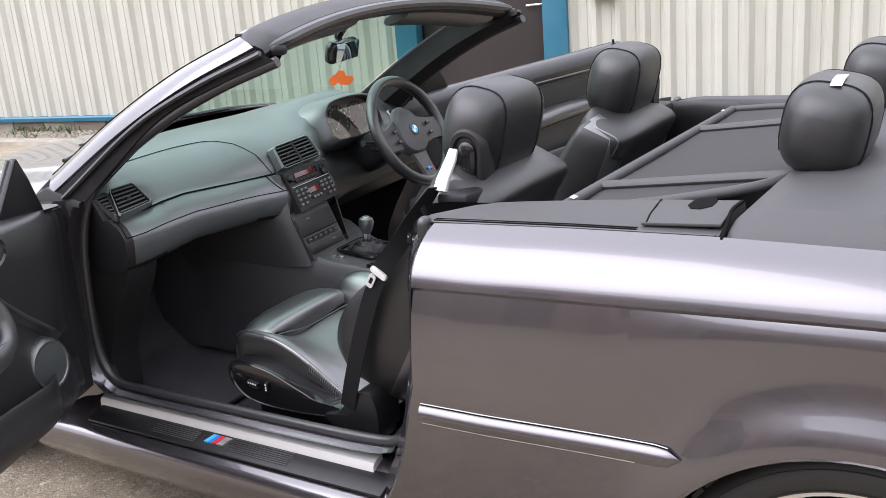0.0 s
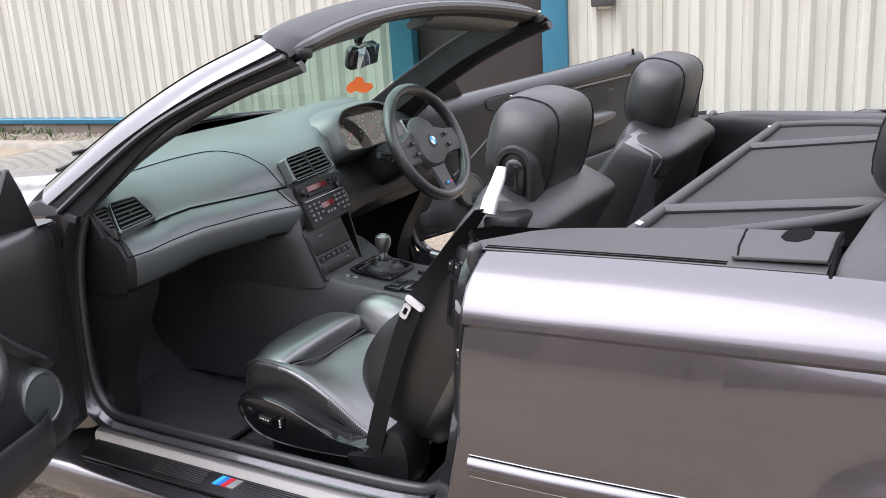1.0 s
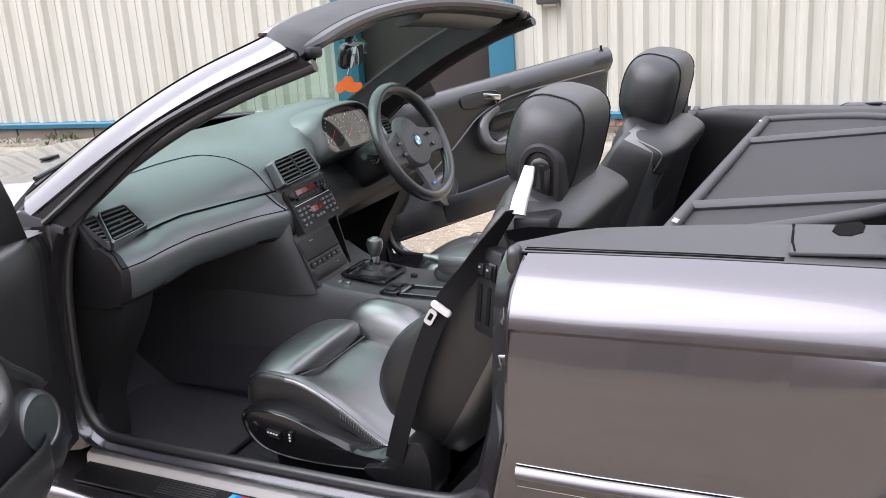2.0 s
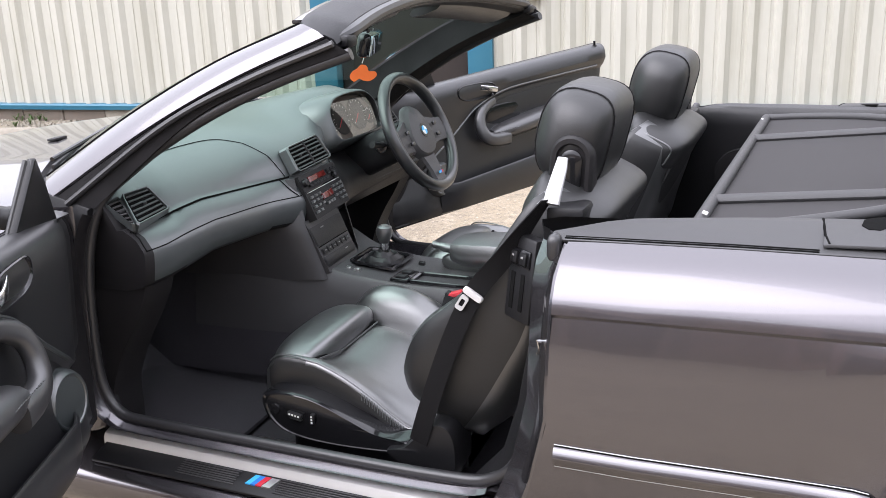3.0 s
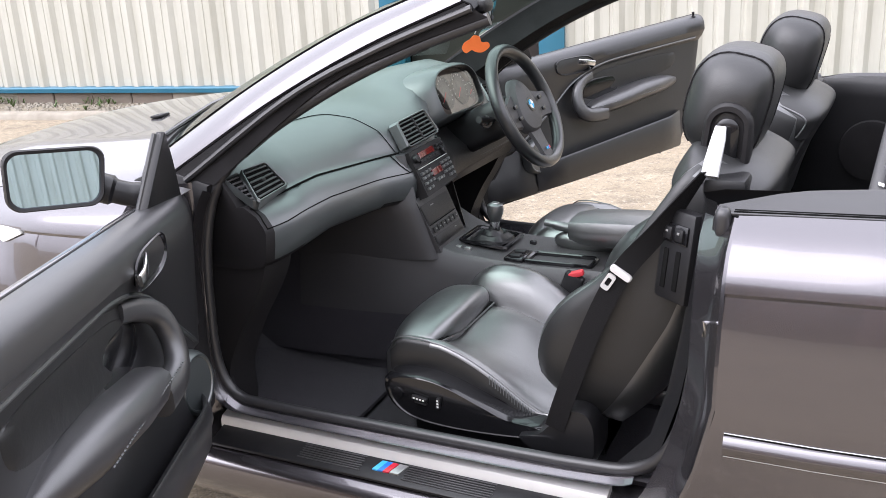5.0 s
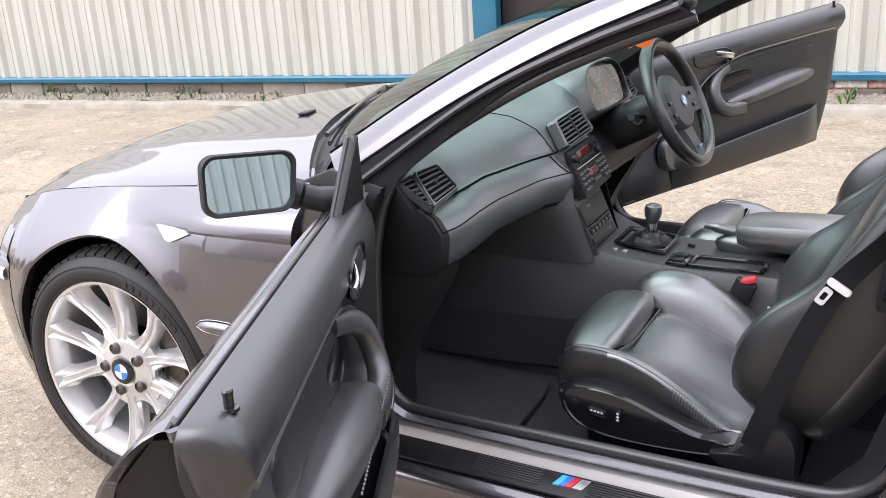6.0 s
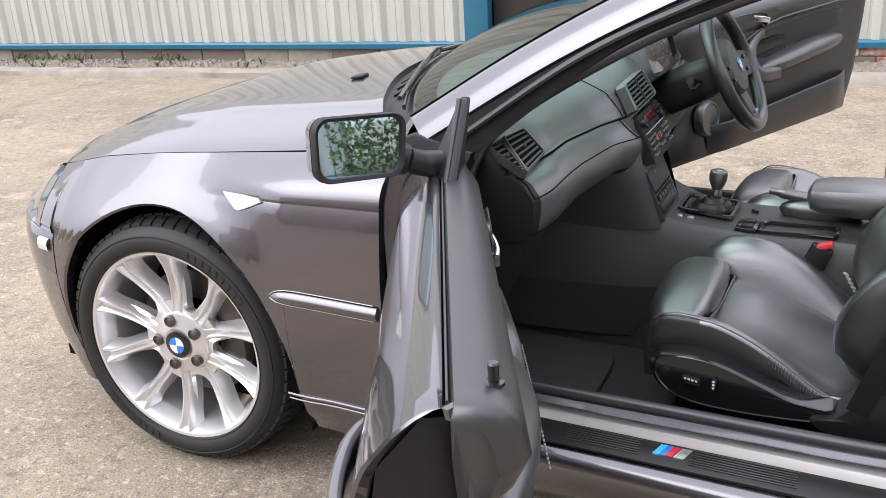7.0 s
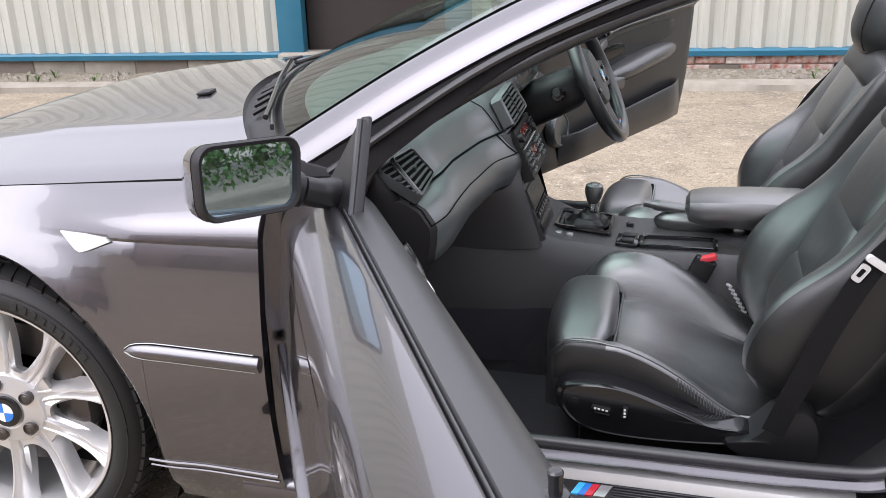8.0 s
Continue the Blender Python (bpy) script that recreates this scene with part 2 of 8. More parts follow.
def concrete_yard():
    m = mat("stained_yard_concrete", (0.40, 0.34, 0.265), 0.92)
    nt = m.node_tree
    p = nt.nodes["Principled BSDF"]
    co = nt.nodes.new("ShaderNodeTexCoord")

    def noise_node(scale, detail=8, rough=0.6):
        n = nt.nodes.new("ShaderNodeTexNoise")
        n.inputs["Scale"].default_value, n.inputs["Detail"].default_value, n.inputs["Roughness"].default_value = scale, detail, rough
        nt.links.new(co.outputs["Object"], n.inputs["Vector"])
        return n.outputs["Fac"]

    def step(value, a, b, top=1.0):
        r = nt.nodes.new("ShaderNodeMapRange")
        r.inputs["From Min"].default_value, r.inputs["From Max"].default_value, r.inputs["To Max"].default_value = a, b, top
        nt.links.new(value, r.inputs["Value"])
        return r.outputs[0]

    def over(base, fac, color):
        x = nt.nodes.new("ShaderNodeMix")
        x.data_type = "RGBA"
        nt.links.new(fac, x.inputs[0])
        if isinstance(base, tuple):
            x.inputs[6].default_value = (*base, 1)
        else:
            nt.links.new(base, x.inputs[6])
        x.inputs[7].default_value = (*color, 1)
        return x.outputs[2]

    c = over((0.315, 0.258, 0.182), step(noise_node(0.7), 0.42, 0.66, 0.8), (0.215, 0.178, 0.130))
    c = over(c, step(noise_node(3.1, 9, 0.7), 0.50, 0.66, 0.75), (0.165, 0.137, 0.101))
    c = over(c, step(noise_node(6.5, 9, 0.72), 0.54, 0.70, 0.7), (0.47, 0.40, 0.30))
    c = over(c, step(noise_node(24, 6, 0.75), 0.52, 0.64, 0.65), (0.115, 0.098, 0.078))
    c = over(c, step(noise_node(41, 5, 0.7), 0.56, 0.66, 0.7), (0.50, 0.44, 0.36))
    grit = nt.nodes.new("ShaderNodeTexVoronoi")
    grit.inputs["Scale"].default_value = 80
    nt.links.new(co.outputs["Object"], grit.inputs["Vector"])
    c = over(c, step(grit.outputs["Distance"], 0.34, 0.08, 0.5), (0.50, 0.45, 0.385))
    c = over(c, step(noise_node(150, 3), 0.54, 0.68, 0.75), (0.075, 0.065, 0.053))
    nt.links.new(c, p.inputs["Base Color"])
    b = nt.nodes.new("ShaderNodeBump")
    b.inputs["Strength"].default_value, b.inputs["Distance"].default_value = 0.7, 0.006
    s = nt.nodes.new("ShaderNodeMath")
    s.operation = "ADD"
    nt.links.new(noise_node(140, 5), s.inputs[0])
    nt.links.new(noise_node(18, 6), s.inputs[1])
    nt.links.new(s.outputs[0], b.inputs["Height"])
    nt.links.new(b.outputs[0], p.inputs["Normal"])
    return m


YARD = concrete_yard()


def glass_pane(name, tint, through_mix):
    m = bpy.data.materials.new(name)
    m.use_nodes = True
    nt = m.node_tree
    nt.nodes.clear()
    out = nt.nodes.new("ShaderNodeOutputMaterial")
    t = nt.nodes.new("ShaderNodeBsdfTransparent")
    t.inputs["Color"].default_value = (*tint, 1)
    g = nt.nodes.new("ShaderNodeBsdfGlossy")
    g.inputs["Roughness"].default_value = 0.02
    lw = nt.nodes.new("ShaderNodeLayerWeight")
    lw.inputs["Blend"].default_value = 0.5
    fr = nt.nodes.new("ShaderNodeMath")
    fr.operation = "POWER"
    fr.inputs[1].default_value = 3.6
    ad = nt.nodes.new("ShaderNodeMath")
    ad.operation = "MULTIPLY_ADD"
    ad.inputs[1].default_value, ad.inputs[2].default_value = 0.6, through_mix
    nt.links.new(lw.outputs["Facing"], fr.inputs[0])
    nt.links.new(fr.outputs[0], ad.inputs[0])
    x = nt.nodes.new("ShaderNodeMixShader")
    nt.links.new(ad.outputs[0], x.inputs[0])
    nt.links.new(t.outputs[0], x.inputs[1])
    nt.links.new(g.outputs[0], x.inputs[2])
    nt.links.new(x.outputs[0], out.inputs["Surface"])
    return m


GLASS = glass_pane("green_tinted_glass", (0.58, 0.76, 0.67), 0.09)


def mesh_screen():
    m = bpy.data.materials.new("fine_net")
    m.use_nodes = True
    nt = m.node_tree
    p = nt.nodes["Principled BSDF"]
    p.inputs["Base Color"].default_value = (0.035, 0.033, 0.034, 1)
    p.inputs["Roughness"].default_value = 0.8
    p.inputs["Alpha"].default_value = 0.86
    return m


NET = mesh_screen()


# ---------------------------------------------------------------- building tools
def V(*a):
    return Vector(a)


def part(name, bm, material, parent=None, label="", angle=38.0, m=None):
    bmesh.ops.remove_doubles(bm, verts=bm.verts, dist=1e-5)
    bmesh.ops.recalc_face_normals(bm, faces=bm.faces)
    me = bpy.data.meshes.new(name)
    bm.to_mesh(me)
    bm.free()
    for f in me.polygons:
        f.use_smooth = True
    me.set_sharp_from_angle(angle=radians(angle))
    mats = material if isinstance(material, (list, tuple)) else [material]
    for one in mats:
        me.materials.append(one)
    ob = new(name, me)
    if parent is not None:
        ob.parent = parent
    if m is not None:
        ob.matrix_basis = m
    if label:
        tagged(ob, label)
    return ob


def lerp_table(table, x):
    xs, ys = zip(*table)
    return float(np.interp(x, xs, ys))


def spline(pts, n=8, closed=False):
    """Smooth curve through the points."""
    pts = [Vector(p) for p in pts]
    out, k = [], len(pts)
    for i in range(k if closed else k - 1):
        if closed:
            a, b, c, d = pts[i - 1], pts[i], pts[(i + 1) % k], pts[(i + 2) % k]
        else:
            b, c = pts[i], pts[i + 1]
            a = pts[i - 1] if i else b * 2 - c
            d = pts[i + 2] if i + 2 < k else c * 2 - b
        for j in range(n):
            t = j / n
            out.append(0.5 * (2 * b + (c - a) * t + (2 * a - 5 * b + 4 * c - d) * t * t + (3 * b - a - 3 * c + d) * t ** 3))
    if not closed:
        out.append(pts[-1].copy())
    return out


def grid(bm, rows, close_v=False, close_u=False, caps=False):
    """Skin over rows of points. close_v: each row is a loop; close_u: the last row joins the first."""
    vs = [[bm.verts.new(p) for p in row] for row in rows]
    n, k = len(vs), len(vs[0])
    for i in range(n if close_u else n - 1):
        a, b = vs[i], vs[(i + 1) % n]
        for j in range(k if close_v else k - 1):
            q = (a[j], a[(j + 1) % k], b[(j + 1) % k], b[j])
            try:
                bm.faces.new(q)
            except ValueError:
                pass
    if caps:
        for row in (vs[0], vs[-1]):
            try:
                bm.faces.new(row)
            except ValueError:
                pass
    return vs


def sheet(bm, rows, thick):
    """An open skin given a thickness along its normals."""
    before = set(bm.faces)
    grid(bm, rows)
    mine = [f for f in bm.faces if f not in before]
    bmesh.ops.recalc_face_normals(bm, faces=mine)
    bmesh.ops.solidify(bm, geom=mine, thickness=thick)


def sweep(bm, path, section, up=(0, 0, 1), closed=False, sizes=None, caps=True):
    """Carry a closed section (side, up) along a path."""
    path = [Vector(p) for p in path]
    up, rows, k = Vector(up), [], len(path)
    for i, p in enumerate(path):
        if closed:
            t = path[(i + 1) % k] - path[i - 1]
        else:
            t = path[min(i + 1, k - 1)] - path[max(i - 1, 0)]
        t.normalize()
        side = t.cross(up)
        if side.length < 1e-4:
            side = t.cross(Vector((0, 1, 0)))
        side.normalize()
        u = side.cross(t)
        s = sizes[i] if sizes else 1.0
        rows.append([p + side * a * s + u * b * s for a, b in section])
    grid(bm, rows, close_v=True, close_u=closed, caps=caps and not closed)


def ring(r, n=10, ry=None):
    return [(r * math.cos(2 * math.pi * i / n), (ry or r) * math.sin(2 * math.pi * i / n)) for i in range(n)]


def rrect(w, h, r, n=3):
    """Rounded rectangle, w by h."""
    out = []
    for cx, cy, a0 in ((w / 2 - r, h / 2 - r, 0), (-w / 2 + r, h / 2 - r, 90), (-w / 2 + r, -h / 2 + r, 180), (w / 2 - r, -h / 2 + r, 270)):
        for i in range(n + 1):
            a = radians(a0 + 90 * i / n)
            out.append((cx + r * math.cos(a), cy + r * math.sin(a)))
    return out


def tube(bm, path, r, n=10, closed=False, sizes=None):
    sweep(bm, path, ring(r, n), closed=closed, sizes=sizes)


def box(bm, c, s, bev=0.0, m=None, seg=2):
    """Bevelled box: centre, full sizes, bevel."""
    made = bmesh.ops.create_cube(bm, size=1.0)["verts"]
    for v in made:
        v.co = Vector((v.co.x * s[0], v.co.y * s[1], v.co.z * s[2]))
    if bev:
        edges = list({e for v in made for e in v.link_edges})
        res = bmesh.ops.bevel(bm, geom=edges, offset=bev, segments=seg, profile=0.5, affect="EDGES")
        made = list({v for f in res["faces"] for v in f.verts} | {v for v in made if v.is_valid})
    t = Matrix.Translation(c) @ (m or Matrix())
    for v in made:
        v.co = t @ v.co


def blob(bm, c, s, power=2.6, nu=20, nv=14, warp=None, m=None):
    """Superellipsoid with half sizes s; warp(unit point) may shift it."""
    def sp(x, e):
        return math.copysign(abs(x) ** e, x)
    e, rows = 2 / power, []
    for i in range(nv + 1):
        a = -math.pi / 2 + math.pi * i / nv
        row = []
        for j in range(nu):
            b = 2 * math.pi * j / nu
            p = Vector((sp(math.cos(a), e) * sp(math.cos(b), e), sp(math.cos(a), e) * sp(math.sin(b), e), sp(math.sin(a), e)))
            q = Vector((p.x * s[0], p.y * s[1], p.z * s[2]))
            if warp:
                q = q + Vector(warp(p))
            if m:
                q = m @ q
            row.append(Vector(c) + q)
        rows.append(row)
    grid(bm, rows, close_v=True)


def prism(bm, outline, f0, f1, bev=0.0):
    """Extrude a 2D outline: f0(u, v) gives one face's points, f1 the other's."""
    a = [bm.verts.new(f0(u, v)) for u, v in outline]
    b = [bm.verts.new(f1(u, v)) for u, v in outline]
    faces = [bm.faces.new(a), bm.faces.new(b[::-1])]
    k = len(a)
    for i in range(k):
        faces.append(bm.faces.new((a[i], a[(i + 1) % k], b[(i + 1) % k], b[i])))
    if bev:
        rim = [e for e in set(faces[0].edges) | set(faces[1].edges)]
        bmesh.ops.bevel(bm, geom=rim, offset=bev, segments=2, profile=0.5, affect="EDGES")


def disc_solid(bm, c, axis, profile, n=32):
    """A turned solid: profile of (distance along axis, radius)."""
    axis = Vector(axis).normalized()
    a = axis.orthogonal().normalized()
    b = axis.cross(a)
    rows = []
    for d, r in profile:
        rows.append([Vector(c) + axis * d + (a * math.cos(2 * math.pi * i / n) + b * math.sin(2 * math.pi * i / n)) * max(r, 1e-4) for i in range(n)])
    grid(bm, rows, close_v=True)


def seam_round(c, s, power, y, a0, a1, n=28, warp=None, m=None, lift=1.004):
    """A seam lying on a blob at the fraction y of its half width."""
    e, k = 2 / power, (1 - abs(y) ** power) ** (1 / power)
    out = []
    for a in np.linspace(a0, a1, n):
        q = V(math.copysign(abs(math.cos(a)) ** e, math.cos(a)) * k, y, math.copysign(abs(math.sin(a)) ** e, math.sin(a)) * k)
        r = V(q.x * s[0] * lift, q.y * s[1], q.z * s[2] * lift)
        if warp:
            r = r + Vector(warp(q))
        if m:
            r = m.to_3x3() @ r
        out.append(Vector(c) + r)
    return out


# ---------------------------------------------------------------- the yard and the shed wall
WALL_Y0, WALL_SLOPE = 4.87, 0.132
WALL_ANGLE = math.degrees(math.atan(WALL_SLOPE))
WALL = pose(0, WALL_Y0, 0, 0, 0, WALL_ANGLE)     # x along the wall, -y towards the car
DOOR_X0, DOOR_X1 = -1.612, -0.500                  # opening between the blue posts
POST_W = 0.203


def ground_z(x, y):
    """Height of the yard: level, dipping slightly towards the tail of the car."""
    k = min(1.0, max(0.0, (x - 0.1) / 2.5)) * min(1.0, max(0.0, 1 - (y - 1.2) / 1.5))
    return 0.045 * (1 - k * k * (3 - 2 * k))


def build_setting():
    bm = bmesh.new()
    gx = [-400, -40, -12, -6] + list(np.arange(-3, 4.01, 0.25)) + [6, 12, 40, 400]
    gy = [-400, -40, -12, -4, 0] + list(np.arange(1.0, 3.01, 0.25)) + [4, 8, 40, 400]
    grid(bm, [[V(x, y, ground_z(x, y)) for y in gy] for x in gx])
    tagged(part("ground", bm, YARD), "worn stained concrete yard with fine grit", "ground", kind="structure")

    # cladding: trapezoidal ribs, two stretches beside the doorway and one over it
    depth = 0.034

    def ribs(name, x0, x1, z0, z1, label, pitch, phase):
        bm = bmesh.new()
        pts, x = [], math.floor((x0 - phase) / pitch) * pitch + phase
        while x < x1:
            for dx, dy in ((0, 0), (pitch * 0.36, 0), (pitch * 0.38, -0.005), (pitch * 0.40, 0), (pitch * 0.50, 0), (pitch * 0.60, -depth), (pitch * 0.80, -depth)):
                if x0 <= x + dx <= x1:
                    pts.append((x + dx, dy))
            x += pitch
        pts = [(x0, pts[0][1])] + pts + [(x1, pts[-1][1])]
        rows = [[V(px, py, z) for px, py in pts] for z in (z0, z1)]
        back = [[V(px, py + 0.006, z) for px, py in pts] for z in (z1, z0)]
        grid(bm, rows + back, close_u=True)
        return tagged(part(name, bm, CLAD, angle=20, m=WALL), label, "wall", kind="structure")

    ribs("wall_north", -16, DOOR_X0 - POST_W, 0.25, 3.1, "cream ribbed steel cladding of an industrial shed", 0.2135, 0.0425)
    ribs("wall_north_right", DOOR_X1 + POST_W, 12, 0.25, 3.1, "cream ribbed steel cladding of an industrial shed", 0.190, 0.152)
    ribs("wall_over_door", DOOR_X0 - POST_W, DOOR_X1 + POST_W, 2.45, 3.1, "cream ribbed steel cladding over the doorway", 0.2, 0.0)
    bm = bmesh.new()
    box(bm, (-2, 0.28, 1.55), (28, 0.12, 3.1))
    tagged(part("wall_backing", bm, DOORBROWN, m=WALL @ pose(0, 0.0, 0)), "dark inner lining behind the cladding", "wall", kind="structure")
    # base flashing and door posts, painted blue
    for n, (x0, x1) in enumerate(((-16, DOOR_X0 - POST_W), (DOOR_X1 + POST_W, 12))):
        bm = bmesh.new()
        prof = [(0.015, 0.0), (-0.055, 0.0), (-0.062, 0.055), (-0.05, 0.075), (0.015, 0.08)]
        grid(bm, [[V(x, y, 0.204 + z * 0.70) for y, z in prof] for x in np.linspace(x0, x1, 30)], close_v=True, caps=True)
        tagged(part("trim", bm, BLUEPAINT, m=WALL), "blue painted steel base flashing under the cladding", "trim", kind="structure")
    for x in (DOOR_X0 - POST_W / 2, DOOR_X1 + POST_W / 2):
        bm = bmesh.new()
        box(bm, (x, -0.01, 1.28), (POST_W, 0.13, 2.36), 0.008)
        tagged(part("door_post", bm, BLUEPAINT, m=WALL), "blue painted steel post beside the doorway", "door post", kind="structure")
    bm = bmesh.new()
    box(bm, ((DOOR_X0 + DOOR_X1) / 2, -0.012, 2.40), (DOOR_X1 - DOOR_X0 + 2 * POST_W - 0.01, 0.12, 0.12), 0.008)
    tagged(part("door_lintel", bm, BLUEPAINT, m=WALL), "blue painted steel lintel over the doorway", "lintel", kind="structure")
    # the dark door leaf, set back
    bm = bmesh.new()
    box(bm, ((DOOR_X0 + DOOR_X1) / 2, 0.09, 1.28), (DOOR_X1 - DOOR_X0 - 0.01, 0.05, 2.16), 0.006)
    d = tagged(part("door_1", bm, DOORBROWN, m=WALL), "dark brown painted steel door, closed", "door", kind="structure")
    bm = bmesh.new()
    tube(bm, [(DOOR_X1 - 0.16, 0.06, 1.06), (DOOR_X1 - 0.16, 0.03, 1.06), (DOOR_X1 - 0.03, 0.028, 1.065)], 0.010, 8)
    part("door_handle", bm, STEEL, d, "bright lever handle")
    bm = bmesh.new()
    box(bm, ((DOOR_X0 + DOOR_X1) / 2, -0.02, 0.16), (DOOR_X1 - DOOR_X0 + 0.4, 0.24, 0.2), 0.02)
    tagged(part("door_step", bm, KERBM, m=WALL), "low worn concrete doorstep", "step", kind="structure")
    # a bulkhead fitting on the right-hand cladding
    bm = bmesh.new()
    box(bm, (-0.01, -0.09, 1.135), (0.17, 0.10, 0.10), 0.015)
    lamp = tagged(part("wall_fitting", bm, GREYBOX, m=WALL), "small dark box fitting on the ribbed cladding", "wall fitting")
    bm = bmesh.new()
    box(bm, (-0.01, -0.038, 1.135), (0.10, 0.02, 0.14), 0.004)
    part("bracket", bm, STEEL, lamp)

    # verge: low kerb with gravel and weeds between it and the plinth
    bm = bmesh.new()
    rnd = random.Random(4)
    rows = []
    for x in np.arange(-16, 12.01, 0.08):
        j = [noise.noise(Vector((x * 2.3, k * 3.1, 0.5))) * 0.012 for k in range(6)]
        rows.append([V(x, -0.59 + j[0], -0.02), V(x, -0.58 + j[1], 0.090 + j[2] * 0.6), V(x, -0.55 + j[3], 0.103 + j[2] * 0.6), V(x, -0.44 + j[4] * 0.6, 0.103 + j[5] * 0.5)])
    grid(bm, rows)
    tagged(part("kerb", bm, KERBM, m=WALL, angle=60), "worn uneven concrete kerb along the shed", "kerb", kind="structure")
    bm = bmesh.new()
    rows = []
    for x in np.arange(-16, 12.01, 0.07):
        rows.append([V(x, y, 0.098 + 0.016 * noise.noise(Vector((x * 6, y * 9, 2))) + 0.018 * noise.noise(Vector((x * 1.7, y * 3, 7)))) for y in np.linspace(-0.46, 0.05, 10)])
    grid(bm, rows)
    verge = mat("gravel_and_dirt_verge", (0.26, 0.225, 0.17), 0.95, grain=1.0, grain_scale=70, blotch=0.9, blotch_scale=9, second=(0.13, 0.115, 0.08), bump_dist=0.012)
    tagged(part("verge", bm, verge, m=WALL, angle=60), "strip of gravel, dirt and moss beside the shed", "verge", kind="structure")
    bm = bmesh.new()
    for i in range(1500):
        x, y, r = rnd.uniform(-9, 4), rnd.uniform(-0.43, -0.03), rnd.uniform(0.006, 0.018)
        z = 0.10 + r * 0.3
        a = [V(x + rnd.uniform(-r, r), y + rnd.uniform(-r, r), z + rnd.uniform(0.2, 1) * r) for _ in range(3)]
        b = [bm.verts.new(p) for p in (V(x - r, y - r, z - r), V(x + r, y - r, z - r), V(x + r, y + r, z - r), V(x - r, y + r, z - r))]
        t = [bm.verts.new(p) for p in (V(x - r * .6, y - r * .7, z + r * rnd.uniform(.3, .9)), V(x + r * .7, y - r * .6, z + r * rnd.uniform(.3, .9)), V(x + r * .6, y + r * .7, z + r * .5), V(x - r * .7, y + r * .6, z + r * .5))]
        bm.faces.new(t)
        for k in range(4):
            bm.faces.new((b[k], b[(k + 1) % 4], t[(k + 1) % 4], t[k]))
    tagged(part("gravel", bm, KERBM, m=WALL), "loose stones on the verge", "gravel", kind="stuff")
    bm = bmesh.new()
    for i in range(260):
        cx, cy = rnd.uniform(-9, 4), rnd.choice((-0.05, -0.06, -0.4, -0.25)) + rnd.uniform(-0.04, 0.02)
        if noise.noise(Vector((cx * 0.9, cy, 3))) < 0.05:
            continue
        for _ in range(7):
            a, l = rnd.uniform(0, 6.28), rnd.uniform(0.03, 0.09)
            d, s = V(math.cos(a), math.sin(a), 0), V(-math.sin(a), math.cos(a), 0) * 0.006
            p = V(cx, cy, 0.10)
            q, r = p + d * l * 0.5 + V(0, 0, l * 0.8), p + d * l + V(0, 0, l * 0.75)
            vs = [bm.verts.new(x) for x in (p - s * .6, p + s * .6, q + s, q - s, r)]
            bm.faces.new((vs[0], vs[1], vs[2], vs[3]))
            bm.faces.new((vs[3], vs[2], vs[4]))
    tagged(part("weeds", bm, LEAF, m=WALL), "small green weeds in the verge", "weeds", kind="stuff")

    # plinth: mortar bed here, the bricks come last
    bm = bmesh.new()
    box(bm, (-2, 0.10, 0.115), (28, 0.2, 0.17))
    return tagged(part("plinth", bm, MORTAR, m=WALL), "low brick plinth under the blue flashing, paint flaking", "plinth", kind="structure")


plinth = build_setting()


